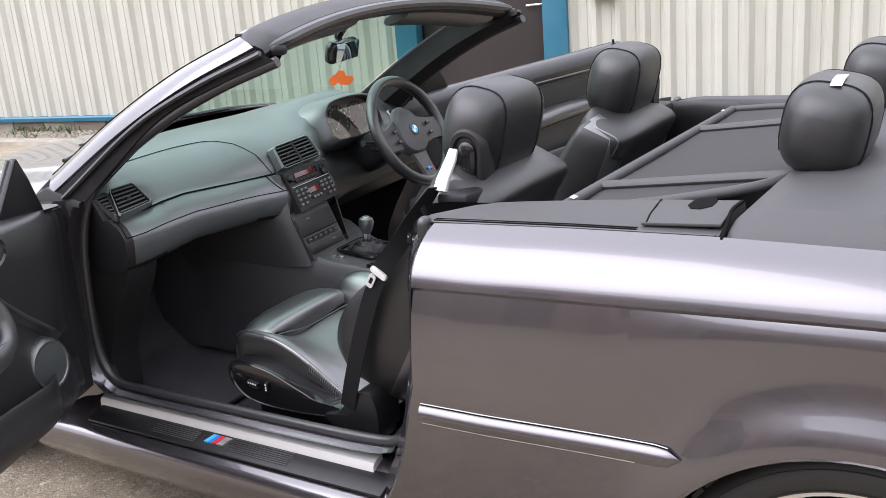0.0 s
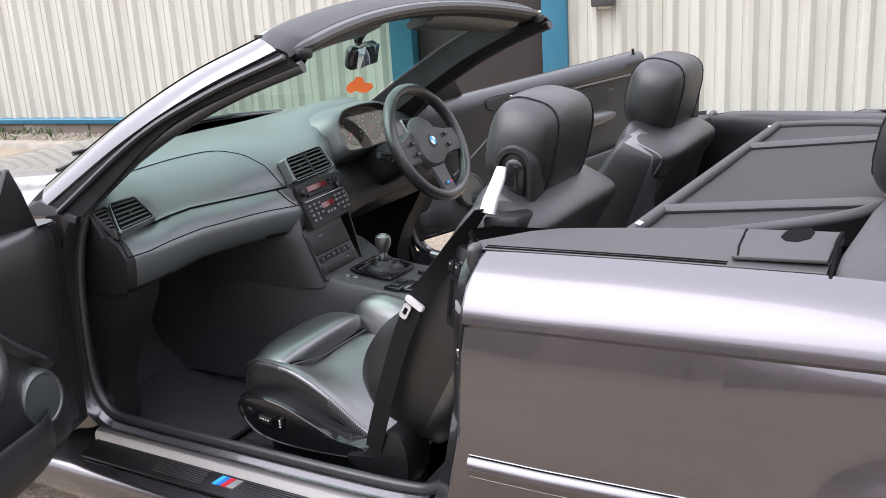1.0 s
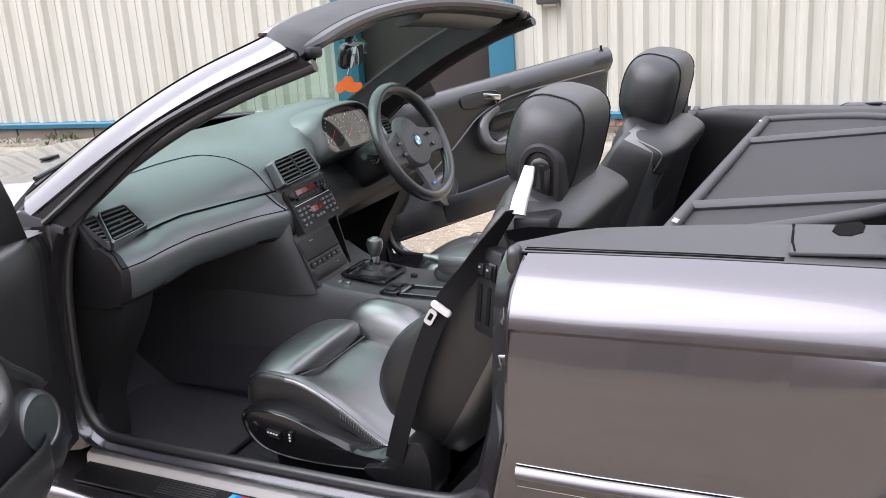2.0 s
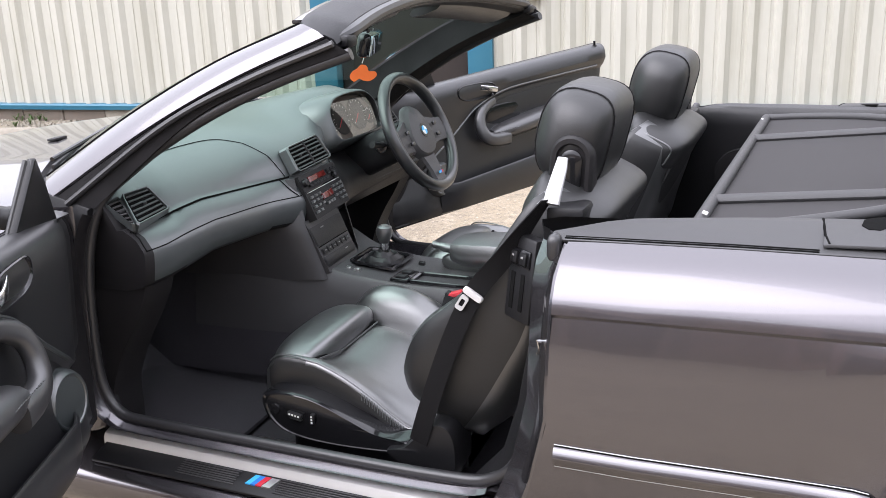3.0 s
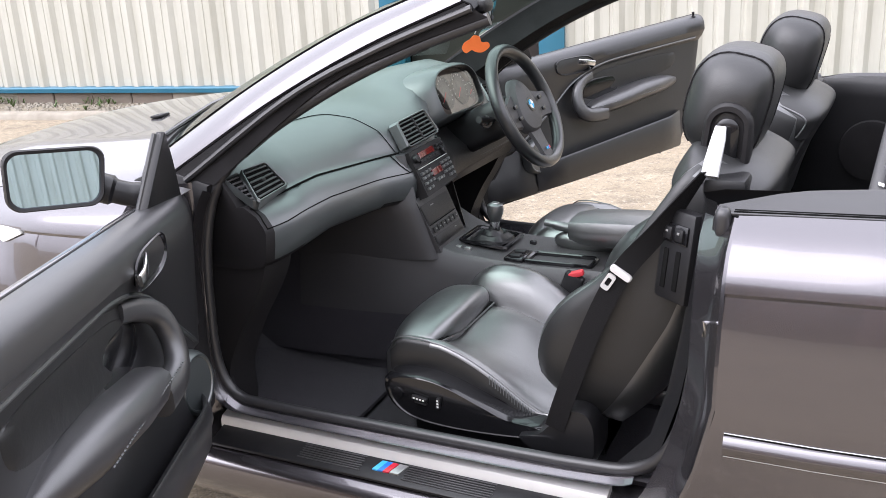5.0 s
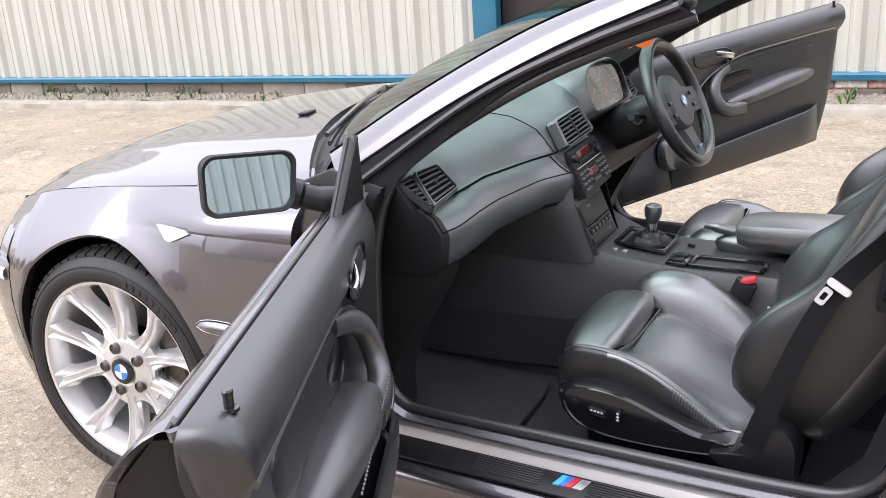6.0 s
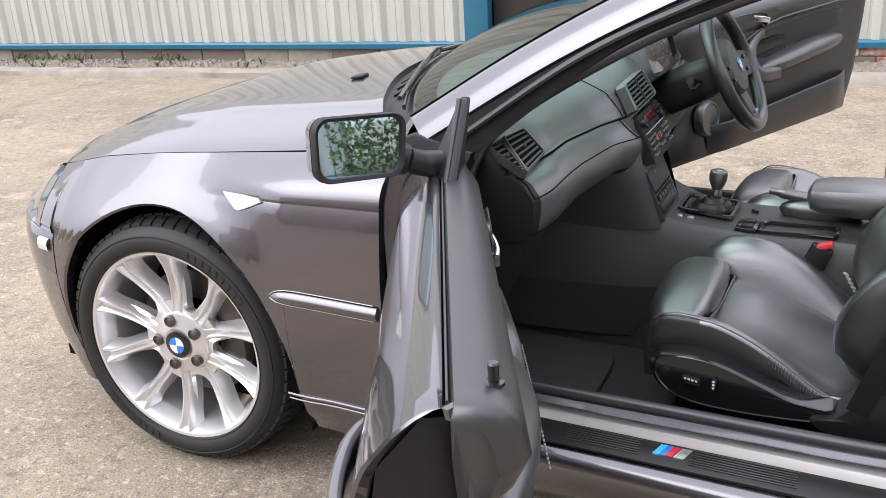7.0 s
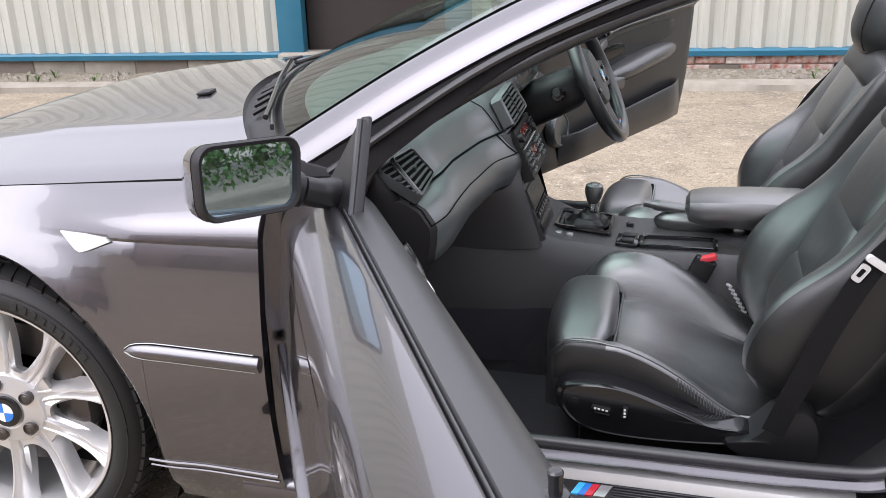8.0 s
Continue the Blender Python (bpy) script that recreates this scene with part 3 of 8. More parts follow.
def build_surroundings():
    """Trees and a low brick unit across the yard, seen in the door mirror and the paint."""
    rnd = random.Random(11)
    bm = bmesh.new()
    box(bm, (9, -19.5, 2.6), (50, 6, 5.2), 0.02)
    u = tagged(part("workshop_building", bm, mat("brown_brick_far", (0.32, 0.235, 0.18), 0.9, blotch=0.8, blotch_scale=1.2, second=(0.20, 0.145, 0.115))), "low brown brick workshop across the yard", "building")
    bm = bmesh.new()
    prism(bm, [(-25.3, 5.2), (25.3, 5.2), (25.3, 5.45), (-25.3, 5.45)], lambda a, b: V(9 + a, -16.2, b), lambda a, b: V(9 + a, -22.8, b + 0.6))
    part("roof", bm, KERBM, u)
    # unseen posts and doors, added to streak the reflections in the car's paint
    for k in range(22):
        bm = bmesh.new()
        box(bm, (-13 + k * 2.1, -16.42, 2.55), (0.55, 0.2, 5.1), 0.01)
        part("reflected_pilaster", bm, REDWHITE if k % 3 == 1 else BRICKM, u)
        if k % 2:
            bm = bmesh.new()
            box(bm, (-13 + k * 2.1 + 1.05, -16.49, 1.6), (1.3, 0.06, 3.2), 0.01)
            part("reflected_door", bm, DOORBROWN, u)
    # cream-clad end wall of the next unit, and the trees beside it
    bm = bmesh.new()
    pts, y = [], -14.0
    while y < -2.2:
        pts += [(0, y), (0, y + 0.105), (-0.035, y + 0.125), (-0.035, y + 0.18)]
        y += 0.2
    grid(bm, [[V(13.5 + dx, yy, z) for dx, yy in pts] for z in (0.3, 5.5)] + [[V(13.6, yy, z) for dx, yy in pts] for z in (5.5, 0.3)], close_u=True)
    nu = tagged(part("neighbour_building", bm, CLAD, angle=20), "cream ribbed steel end wall of the next unit", "building")
    bm = bmesh.new()
    box(bm, (16.5, -8.1, 2.7), (5.7, 11.6, 5.4), 0.02)
    part("body", bm, CLAD, nu)
    bm = bmesh.new()
    box(bm, (13.5, -8.1, 0.15), (0.2, 11.8, 0.3), 0.01)
    part("base", bm, BLUEPAINT, nu)
    # a leafy hedge behind the car
    hedge = bmesh.new()
    for _ in range(24000):
        y = rnd.uniform(-2.0, 7.0)
        r = rnd.uniform(0.6, 1.0)
        a = rnd.uniform(-0.2, math.pi + 0.2)
        lump = 1 + 0.25 * noise.noise(Vector((y * 1.1, a * 1.5, 3.0)))
        p = V(11.6 - math.cos(a) * 0.9 * r * lump, y, 0.25 + abs(math.sin(a)) ** 0.7 * 2.3 * r * lump)
        d, e = V(rnd.gauss(0, 1), rnd.gauss(0, 1), rnd.gauss(0, 1)).normalized() * rnd.uniform(.03, .06), V(rnd.gauss(0, 1), rnd.gauss(0, 1), rnd.gauss(0, 1)).normalized() * 0.03
        hedge.faces.new([hedge.verts.new(q) for q in (p - d, p + e, p + d, p - e)])
    tagged(part("hedge", hedge, TREELEAF), "loose green leafy hedge at the end of the yard", "hedge", kind="stuff")
    for n in range(9):
        x, y, h = 17 + rnd.uniform(0, 6), -1.0 + n * 1.0 + rnd.uniform(-0.4, 0.4), rnd.uniform(5, 8)
        trunk = bmesh.new()
        tube(trunk, [(x, y, -0.1), (x + 0.1, y, h * 0.3), (x - 0.1, y + 0.1, h * 0.62)], 0.18, 8, sizes=[1.2, 0.8, 0.35])
        for k in range(5):
            a = rnd.uniform(0, 6.28)
            tube(trunk, [(x, y, h * 0.32 + k * 0.3), (x + math.cos(a) * 0.9, y + math.sin(a) * 0.9, h * 0.5 + k * 0.35), (x + math.cos(a) * 1.6, y + math.sin(a) * 1.6, h * 0.62 + k * 0.4)], 0.06, 6, sizes=[1, 0.7, 0.3])
        t = bpy.data.objects.new("tree", None)
        scene.collection.objects.link(t)
        tagged(t, "leafy broad green tree at the edge of the yard", "tree", group="trees across the yard")
        part("trunk", trunk, BARK, t)
        crown = bmesh.new()
        for _ in range(2600):
            a, b, r = rnd.uniform(0, 6.28), rnd.gauss(0, 0.5), rnd.uniform(0.5, 1.0) ** 0.5
            lump = 1 + 0.35 * noise.noise(Vector((math.cos(a) * 2 + n * 7, math.sin(a) * 2, b * 2.5)))
            p = V(x + math.cos(a) * math.cos(b) * 2.5 * r * lump, y + math.sin(a) * math.cos(b) * 2.5 * r * lump, h * 0.62 + math.sin(b) * h * 0.42 * r * lump)
            d, e = V(rnd.gauss(0, 1), rnd.gauss(0, 1), rnd.gauss(0, 1)).normalized() * rnd.uniform(.09, .17), V(rnd.gauss(0, 1), rnd.gauss(0, 1), rnd.gauss(0, 1)).normalized() * 0.08
            crown.faces.new([crown.verts.new(q) for q in (p - d, p + e, p + d, p - e)])
        part("crown", crown, TREELEAF, t)


build_surroundings()


# ---------------------------------------------------------------- the car: body
# x runs from the front axle to the tail, y across (the near side is negative), z up
car = bpy.data.objects.new("car", None)
scene.collection.objects.link(car)
tagged(car, "graphite grey two-door convertible, roof down, both doors open, black leather", "car")

LOWER = [(0, 0.800), (0.12, 0.832), (0.25, 0.851), (0.42, 0.864), (0.58, 0.870), (0.75, 0.866), (0.9, 0.856), (0.97, 0.850), (1, 0.841)]
UPPER = [(0, 0.848), (0.06, 0.8475), (0.25, 0.842), (0.5, 0.828), (0.72, 0.806), (0.88, 0.782), (1, 0.752)]
UPPER_FLAT = [(0, 0.848), (0.1, 0.8465), (0.3, 0.840), (0.45, 0.830), (0.6, 0.813), (0.8, 0.788), (0.92, 0.770), (1, 0.752)]
CREASE = [(-0.8, 0.70), (0, 0.752), (0.27, 0.764), (0.68, 0.777), (1.9, 0.803), (2.65, 0.825), (3.7, 0.79)]
TOPLINE = [(-0.8, 0.60), (-0.7, 0.655), (-0.5, 0.715), (-0.29, 0.765), (-0.16, 0.793), (0.035, 0.817), (0.21, 0.831), (0.44, 0.851), (0.7, 0.874),
           (0.9, 0.884), (1.3, 0.891), (1.875, 0.899), (2.15, 0.907), (2.4, 0.911), (2.65, 0.908), (3.0, 0.897), (3.45, 0.868), (3.72, 0.83)]
TAPER = [(-0.78, 0.62), (-0.72, 0.42), (-0.65, 0.235), (-0.55, 0.138), (-0.45, 0.082), (-0.35, 0.052), (-0.2, 0.030), (0.0, 0.024), (0.25, 0.018), (0.45, 0.008), (0.7, 0),
         (2.95, 0), (3.2, 0.018), (3.45, 0.06), (3.6, 0.11), (3.7, 0.19), (3.76, 0.3)]
FRONT_ARCH, REAR_ARCH = (0.078, 0.355, 0.366), (2.645, 0.292, 0.352)


def side(x, z):
    """Half width of the body at a place along it and a height."""
    zc, zt = lerp_table(CREASE, x), lerp_table(TOPLINE, x)
    if z <= zc:
        y = lerp_table(LOWER, (z - 0.21) / (zc - 0.21))
    else:
        k = min(1.0, max(0.0, (1.90 - x) / 0.10))
        y = lerp_table(UPPER, (z - zc) / (zt - zc)) * (1 - k) + lerp_table(UPPER_FLAT, (z - zc) / (zt - zc)) * k
    if x < 0.46 and z > 0.62:      # over the front wheel the shoulder rolls down to the arch with no crease
        w = min(1.0, (0.46 - x) / 0.34)
        w = w * w * (3 - 2 * w)
        u = min(1.0, (z - 0.62) / max(0.02, zt - 0.62))
        y += w * (0.752 + 0.118 * (1 - u ** 1.5) - y)
    for cx, cz, r in (FRONT_ARCH, REAR_ARCH):
        d = math.hypot(x - cx, z - cz) - r
        if z > 0.25 and d > -0.05:
            y += (0.024 if cx > 1 else 0.008) * math.exp(-((max(d, 0) / (0.06 if cx > 1 else 0.055)) ** 2))
    k = min(1.0, max(0.0, (z - 0.585) / 0.05))
    return y - lerp_table(TAPER, x) - lerp_table([(-0.6, 0.09), (-0.56, 0.085), (-0.45, 0.055), (-0.36, 0.025), (-0.24, 0.0)], x) * k * k * (3 - 2 * k)


def arch_low(x, low):
    for cx, cz, r in (FRONT_ARCH, REAR_ARCH):
        if abs(x - cx) < r:
            return max(low, cz + math.sqrt(r * r - (x - cx) ** 2))
    return low


def body_rows(xs, low, s, top_fn=None, n_low=14, n_up=12):
    rows = []
    for x in xs:
        zc, zt = lerp_table(CREASE, x), (top_fn(x) if top_fn else lerp_table(TOPLINE, x))
        z0 = arch_low(x, low(x) if callable(low) else low)
        zs = list(np.linspace(z0, zc - 0.004, n_low)) + list(np.linspace(zc + 0.003, zt, n_up))
        rows.append([V(x, s * side(x, z), z) for z in zs])
    return rows


def arch_xs(x0, x1, step=0.045):
    xs = set(np.round(np.arange(x0, x1, step), 4)) | {x0, x1}
    for cx, cz, r in (FRONT_ARCH, REAR_ARCH):
        for a in np.linspace(0, math.pi, 33):
            x = round(cx - r * math.cos(a) * 0.9999, 4)
            if x0 <= x <= x1:
                xs.add(x)
    return sorted(xs)


def arch_lip(bm, arch, s, a0=-10, a1=190):
    cx, cz, r = arch
    rows = []
    for a in np.linspace(radians(a0), radians(a1), 40):
        x, z = cx + r * math.cos(a), cz + r * math.sin(a)
        y = side(x, max(z, 0.26))
        rows.append([V(x, s * y, z), V(cx + (r - 0.006) * math.cos(a), s * (y - 0.004), cz + (r - 0.006) * math.sin(a)), V(cx + (r - 0.004) * math.cos(a), s * (y - 0.03), cz + (r - 0.004) * math.sin(a))])
    grid(bm, rows)


def liner(bm, arch, s):
    cx, cz, r = arch
    rows = [[V(cx + (r + 0.012) * math.cos(a), s * min(y, side(cx + (r + 0.012) * math.cos(a), max(0.26, cz + (r + 0.012) * math.sin(a))) - 0.03), cz + (r + 0.012) * math.sin(a)) for y in np.linspace(0.835, 0.50, 5)] for a in np.linspace(radians(-25), radians(205), 30)]
    grid(bm, rows)
    c = [bm.verts.new(row[-1]) for row in rows]
    bm.faces.new(c)


SHUT = [(0.20, 1.71), (0.30, 1.755), (0.40, 1.815), (0.50, 1.855), (0.62, 1.883), (0.90, 1.888)]     # shut line behind the door


def shut_x(z):
    return lerp_table(SHUT, z)


for s in (-1, 1):
    # front wing
    bm = bmesh.new()
    grid(bm, body_rows(arch_xs(-0.36, 0.688, 0.03), lambda x: 0.606 if x < -0.2885 else 0.215, s, n_low=22, n_up=14))
    arch_lip(bm, FRONT_ARCH, s)
    grid(bm, [[V(0.688, s * (side(0.688, z) - d), z) for d in (0, 0.006, 0.020)] for z in np.linspace(0.22, 0.872, 16)])
    part("front_wing", bm, PAINT, car)
    bm = bmesh.new()
    liner(bm, FRONT_ARCH, s)
    part("arch_liner", bm, DARK, car)
    # rear quarter
    bm = bmesh.new()
    rows = body_rows(arch_xs(1.89, 3.70), lambda x: 0.215 if x < 3.0 else 0.46, s)
    for k in range(1, 4):
        f = (4 - k) / 4
        rows[4 - k] = [V(p.x + (shut_x(p.z) + 0.002 - 1.89) * f * 0.9, s * side(1.95, p.z), p.z) for p in rows[4 - k]]
    rows[0] = [V(shut_x(p.z) + 0.002, s * side(1.95, p.z), p.z) for p in rows[0]]
    grid(bm, rows)
    arch_lip(bm, REAR_ARCH, s)
    zs = np.linspace(0.24, 0.897, 18)
    grid(bm, [[V(shut_x(z) + 0.002 - e, s * (side(1.95, z) - d), z) for d, e in ((0, 0), (0.004, 0.006), (0.02, 0.010), (0.05, 0.03), (0.085, 0.06))] for z in zs])
    part("rear_quarter_panel", bm, PAINT, car)
    bm = bmesh.new()
    liner(bm, REAR_ARCH, s)
    part("arch_liner", bm, DARK, car)
    # sill: outer skin, shelf, inner step
    bm = bmesh.new()
    rows = []
    for x in np.linspace(0.60, 1.93, 24):
        e = 0.045 * max(0, (x - 1.80) / 0.13) ** 2
        rows.append([V(x, s * y, z) for y, z in ((0.74, 0.16), (0.80, 0.195), (0.828, 0.235), (0.838, 0.275), (0.832, 0.298), (0.822, 0.306 + e), (0.806, 0.310 + e), (0.795, 0.318 + e), (0.762, 0.330 + e), (0.745, 0.345 + e), (0.70, 0.36 + e))])
    grid(bm, rows)
    part("sill", bm, PAINT, car)
    # black grained tread plate with ridges
    bm = bmesh.new()
    box(bm, (1.277, s * 0.778, 0.3285), (0.915, 0.062, 0.008), 0.003, pose(0, 0, 0, -s * 18, 0, 0))
    sill_plate = part("sill_plate", bm, TRIM, car, "black grained door sill plate with ridges and a striped badge")
    for x0, x1 in ((1.04, 1.19), (1.285, 1.475)):
        for k in range(7):
            bm = bmesh.new()
            y = 0.762 + k * 0.0055
            box(bm, ((x0 + x1) / 2, s * y, 0.3335 - (y - 0.779) * 0.32), (x1 - x0 - 0.006 * (k % 2), 0.0026, 0.0022), 0.0008, seg=1)
            part("ridge", bm, CONSOLE, sill_plate)
    for k, (mm, w) in enumerate(((LIGHTBLUE, 0.012), (BLUE, 0.012), (RED, 0.013), (STEEL, 0.020))):
        bm = bmesh.new()
        x = 1.215 + (0, 0.012, 0.024, 0.039)[k]
        y0, y1 = 0.764, 0.788
        off = 0.012
        zf = lambda y: 0.3352 - (y - 0.779) * 0.32
        prism(bm, [(x + off, y0), (x + w + off, y0), (x + w, y1), (x, y1)], lambda a, b: V(a, s * b, zf(b) - 0.003), lambda a, b: V(a, s * b, zf(b)))
        part("badge_stripe", bm, mm, sill_plate)
    bm = bmesh.new()
    rows = [[V(x, s * y, z) for y, z in ((0.758, 0.330), (0.757, 0.350), (0.752, 0.358), (0.728, 0.366), (0.722, 0.364), (0.720, 0.33))] for x in np.linspace(0.815, 1.685, 12)]
    grid(bm, rows, close_v=True, caps=True)
    part("sill_strip", bm, STRIP, car, "pale grey metal strip along the sill")
    # door seal round the opening
    bm = bmesh.new()
    path = spline([(1.418, s * 0.592, 1.184), (1.26, s * 0.625, 1.13), (1.10, s * 0.652, 1.058), (0.93, s * 0.672, 0.958), (0.835, s * 0.690, 0.87), (0.795, s * 0.705, 0.74), (0.785, s * 0.713, 0.55),
                   (0.795, s * 0.716, 0.45), (0.835, s * 0.716, 0.395), (0.92, s * 0.714, 0.383), (1.25, s * 0.712, 0.383), (1.62, s * 0.712, 0.388), (1.74, s * 0.716, 0.41), (1.80, s * 0.722, 0.49), (1.832, s * 0.730, 0.65), (1.852, s * 0.735, 0.80), (1.862, s * 0.738, 0.89)], 6)
    tube(bm, path, 0.0125, 10)
    part("door_seal", bm, RUBBER, car)
    bm = bmesh.new()
    rows = [[p + V(0, s * d, e) for d, e in ((0.010, -0.008), (0.026, -0.016), (0.05, -0.004))] for p in path[24:72]]
    grid(bm, rows)
    part("jamb", bm, PAINT, car)
    # rub strip on the quarter and the wing
    RISE = [(1.895, 0.570), (2.03, 0.571), (2.19, 0.576), (2.29, 0.579), (2.335, 0.582), (2.385, 0.587)]
    for x0, x1, zf in ((1.900, 2.385, lambda x: lerp_table(RISE, x)), (0.41, 0.680, lambda x: 0.566)):
        bm = bmesh.new()
        rows = []
        for x in np.linspace(x0, x1, 24):     # a bright upper face over a dark lower one, blunt rounded end
            u = (x1 - x) / 0.045 if x0 > 1 else (x - x0) / 0.06
            k = math.sqrt(1 - (1 - min(1.0, max(0.0, u))) ** 2) * 0.9 + 0.1
            h, y = (0.0165 if x0 > 1 else 0.0145) * k, side(x, zf(x))
            rows.append([V(x, s * (y + d * k), zf(x) + e * h) for d, e in ((-0.002, 1.06), (0.004, 1.0), (0.0062, 0.90), (0.0120, 0.11), (0.0123, -0.02), (0.0116, -0.12), (0.0050, -0.90), (0.0040, -1.0), (-0.002, -1.06))])
        grid(bm, rows, caps=True)
        strip = part("rub_strip", bm, PAINT, car)
        bm = bmesh.new()
        tube(bm, [r[0] + V(0, s * 0.0022, 0.0008) for r in rows], 0.0009, 6)
        part("strip_gap", bm, DARK, strip)
        # silver lines drawn in for the glints along the strip's edges
        bm = bmesh.new()
        tube(bm, [r[-1] + V(0, s * 0.0028, -0.0008) for r in rows[:-1]], 0.0011, 6)
        tube(bm, [r[0] + V(0, s * 0.0022, 0.0024) for r in rows[:-1]], 0.0008, 6)
        part("strip_glint", bm, SATIN, strip)
    # lower seam on the wing
    bm = bmesh.new()
    tube(bm, [V(x, s * (side(x, 0.322) + 0.001), 0.322) for x in np.linspace(0.41, 0.68, 10)], 0.0035, 6)
    tube(bm, [V(x, s * (side(x, 0.308) + 0.001), 0.308) for x in np.linspace(0.41, 0.68, 10)], 0.0025, 6)
    part("wing_seam", bm, PAINT, car)
    # side indicator
    bm = bmesh.new()
    o = [(0.272, 0.768), (0.335, 0.771), (0.386, 0.770), (0.392, 0.763), (0.345, 0.744), (0.325, 0.738), (0.312, 0.742)]
    prism(bm, o, lambda a, b: V(a, s * (side(a, b) + 0.005), b), lambda a, b: V(a, s * (side(a, b) - 0.01), b))
    part("side_indicator", bm, LENS, car, "clear side indicator lens")
    # headlamp and bumper corner
    bm = bmesh.new()
    rows = []
    for k in np.linspace(0, 1, 10):
        rows.append([V(x, s * (side(x, 0.612 + (lerp_table(TOPLINE, x) - 0.618) * k) + 0.001), 0.612 + (lerp_table(TOPLINE, x) - 0.618) * k) for x in np.linspace(-0.365, -0.69, 16)])
    grid(bm, rows)
    part("headlamp", bm, LAMP, car, "glossy clear wraparound headlamp")
    # parts of the windscreen frame
    G = spline([(0.665, s * 0.662, 0.918), (0.90, s * 0.636, 1.058), (1.11, s * 0.606, 1.165), (1.30, s * 0.578, 1.238)], 8)
    O = spline([(0.72, s * 0.712, 0.885), (0.97, s * 0.682, 1.035), (1.18, s * 0.652, 1.140), (1.375, s * 0.615, 1.218)], 8)
    S = spline([(0.835, s * 0.705, 0.868), (1.09, s * 0.668, 1.060), (1.26, s * 0.640, 1.135), (1.42, s * 0.605, 1.188)], 8)
    I = spline([(0.80, s * 0.62, 0.90), (1.06, s * 0.588, 1.055), (1.24, s * 0.560, 1.140), (1.39, s * 0.54, 1.195)], 8)
    bm = bmesh.new()
    rows = []
    for g, o in zip(G, O):
        mid = (g + o) / 2 + V(0.0, s * 0.004, 0.006)
        rows.append([g + V(0.01, -s * 0.01, -0.02), g, g * 0.7 + mid * 0.3 + V(0, 0, 0.003), mid, mid * 0.4 + o * 0.6 + V(0, s * 0.003, 0.003), o, o + V(0.01, -s * 0.012, -0.008)])
    grid(bm, rows)
    part("a_pillar", bm, PAINT, car, "bright metallic windscreen pillar")
    bm = bmesh.new()
    rows = []
    for o, q, i, g in zip(O, S, I, G):
        rows.append([o + V(0.004, -s * 0.003, -0.004), o * 0.5 + q * 0.5 + V(0, s * 0.004, 0.0), q, q * 0.6 + i * 0.4 + V(0, 0, -0.012), i, g + V(0.014, -s * 0.012, -0.022), g + V(0.0, -s * 0.012, -0.004), g + V(-0.004, -s * 0.004, 0.003)])
    grid(bm, rows)
    part("pillar_trim", bm, CLOTH, car, "black inner trim of the windscreen pillar")
    bm = bmesh.new()
    tube(bm, [(o * 0.55 + q * 0.45) + V(0, s * 0.007, 0.0) for o, q in zip(O, S)], 0.007, 8)
    part("pillar_seal", bm, RUBBER, car)

# bonnet
HOODW = [(-0.80, 0.05), (-0.76, 0.17), (-0.70, 0.31), (-0.62, 0.455), (-0.54, 0.540), (-0.46, 0.608), (-0.38, 0.659), (-0.3, 0.692), (-0.15, 0.710), (0, 0.718), (0.7, 0.728)]
CROWN = [(-0.8, 0.05), (-0.5, 0.072), (-0.1, 0.085), (0.7, 0.086)]


def hood_z(x, y):
    w = lerp_table(HOODW, x)
    k = min(1.0, abs(y) / w)
    z = lerp_table(TOPLINE, x) + lerp_table(CROWN, x) * (1 - k ** 2.3)
    return z + 0.006 * math.exp(-((abs(y) - 0.47 - 0.02 * x) / 0.03) ** 2)


bm = bmesh.new()
rows = []
for t in np.linspace(0, 1, 44):
    row = []
    for k in np.linspace(-1, 1, 41):
        xr = 0.655 - 0.29 * (1 - k * k)
        x = -0.80 + (xr + 0.80) * t
        y = k * lerp_table(HOODW, x)
        row.append(V(x, y, hood_z(x, y) - (0.0015 if abs(k) < 1 else 0.008)))
    rows.append(row)
rows.append([p + V(0.004, 0, -0.02) for p in rows[-1]])
rows.insert(0, [p + V(-0.005, 0, -0.03) for p in rows[0]])
grid(bm, rows)
bonnet = part("bonnet", bm, PAINT, car)
for s in (-1, 1):
    bm = bmesh.new()
    zc = hood_z(0.285, 0.25)
    box(bm, (0.285, s * 0.25, zc + 0.002), (0.034, 0.046, 0.007), 0.003, pose(0, 0, 0, 0, -7, s * -8))
    part("washer_jet", bm, TRIM, bonnet)
    # shut line of the bonnet
    bm = bmesh.new()
    tube(bm, [V(x, s * (lerp_table(HOODW, x) + 0.004), lerp_table(TOPLINE, x) - 0.003) for x in np.linspace(-0.42, 0.58, 24)], 0.0032, 6)
    part("bonnet_shut_line", bm, DARK, bonnet)

# nose, bumper
PLAN = [(-0.287, 0.825), (-0.345, 0.812), (-0.40, 0.795), (-0.48, 0.745), (-0.56, 0.68), (-0.65, 0.56), (-0.72, 0.40), (-0.765, 0.2), (-0.775, 0)]
half = spline([(x, y, 0) for x, y in PLAN], 4)


def bumper_y(p, z, k):
    """Runs out flush with the wing, turns in to the nose."""
    w = min(1.0, max(0.0, (-0.30 - p.x) / 0.20))
    return (1 - w) * (side(p.x, z) + 0.0012) + w * abs(p.y) * (1 + (k - 1) * 0.12)


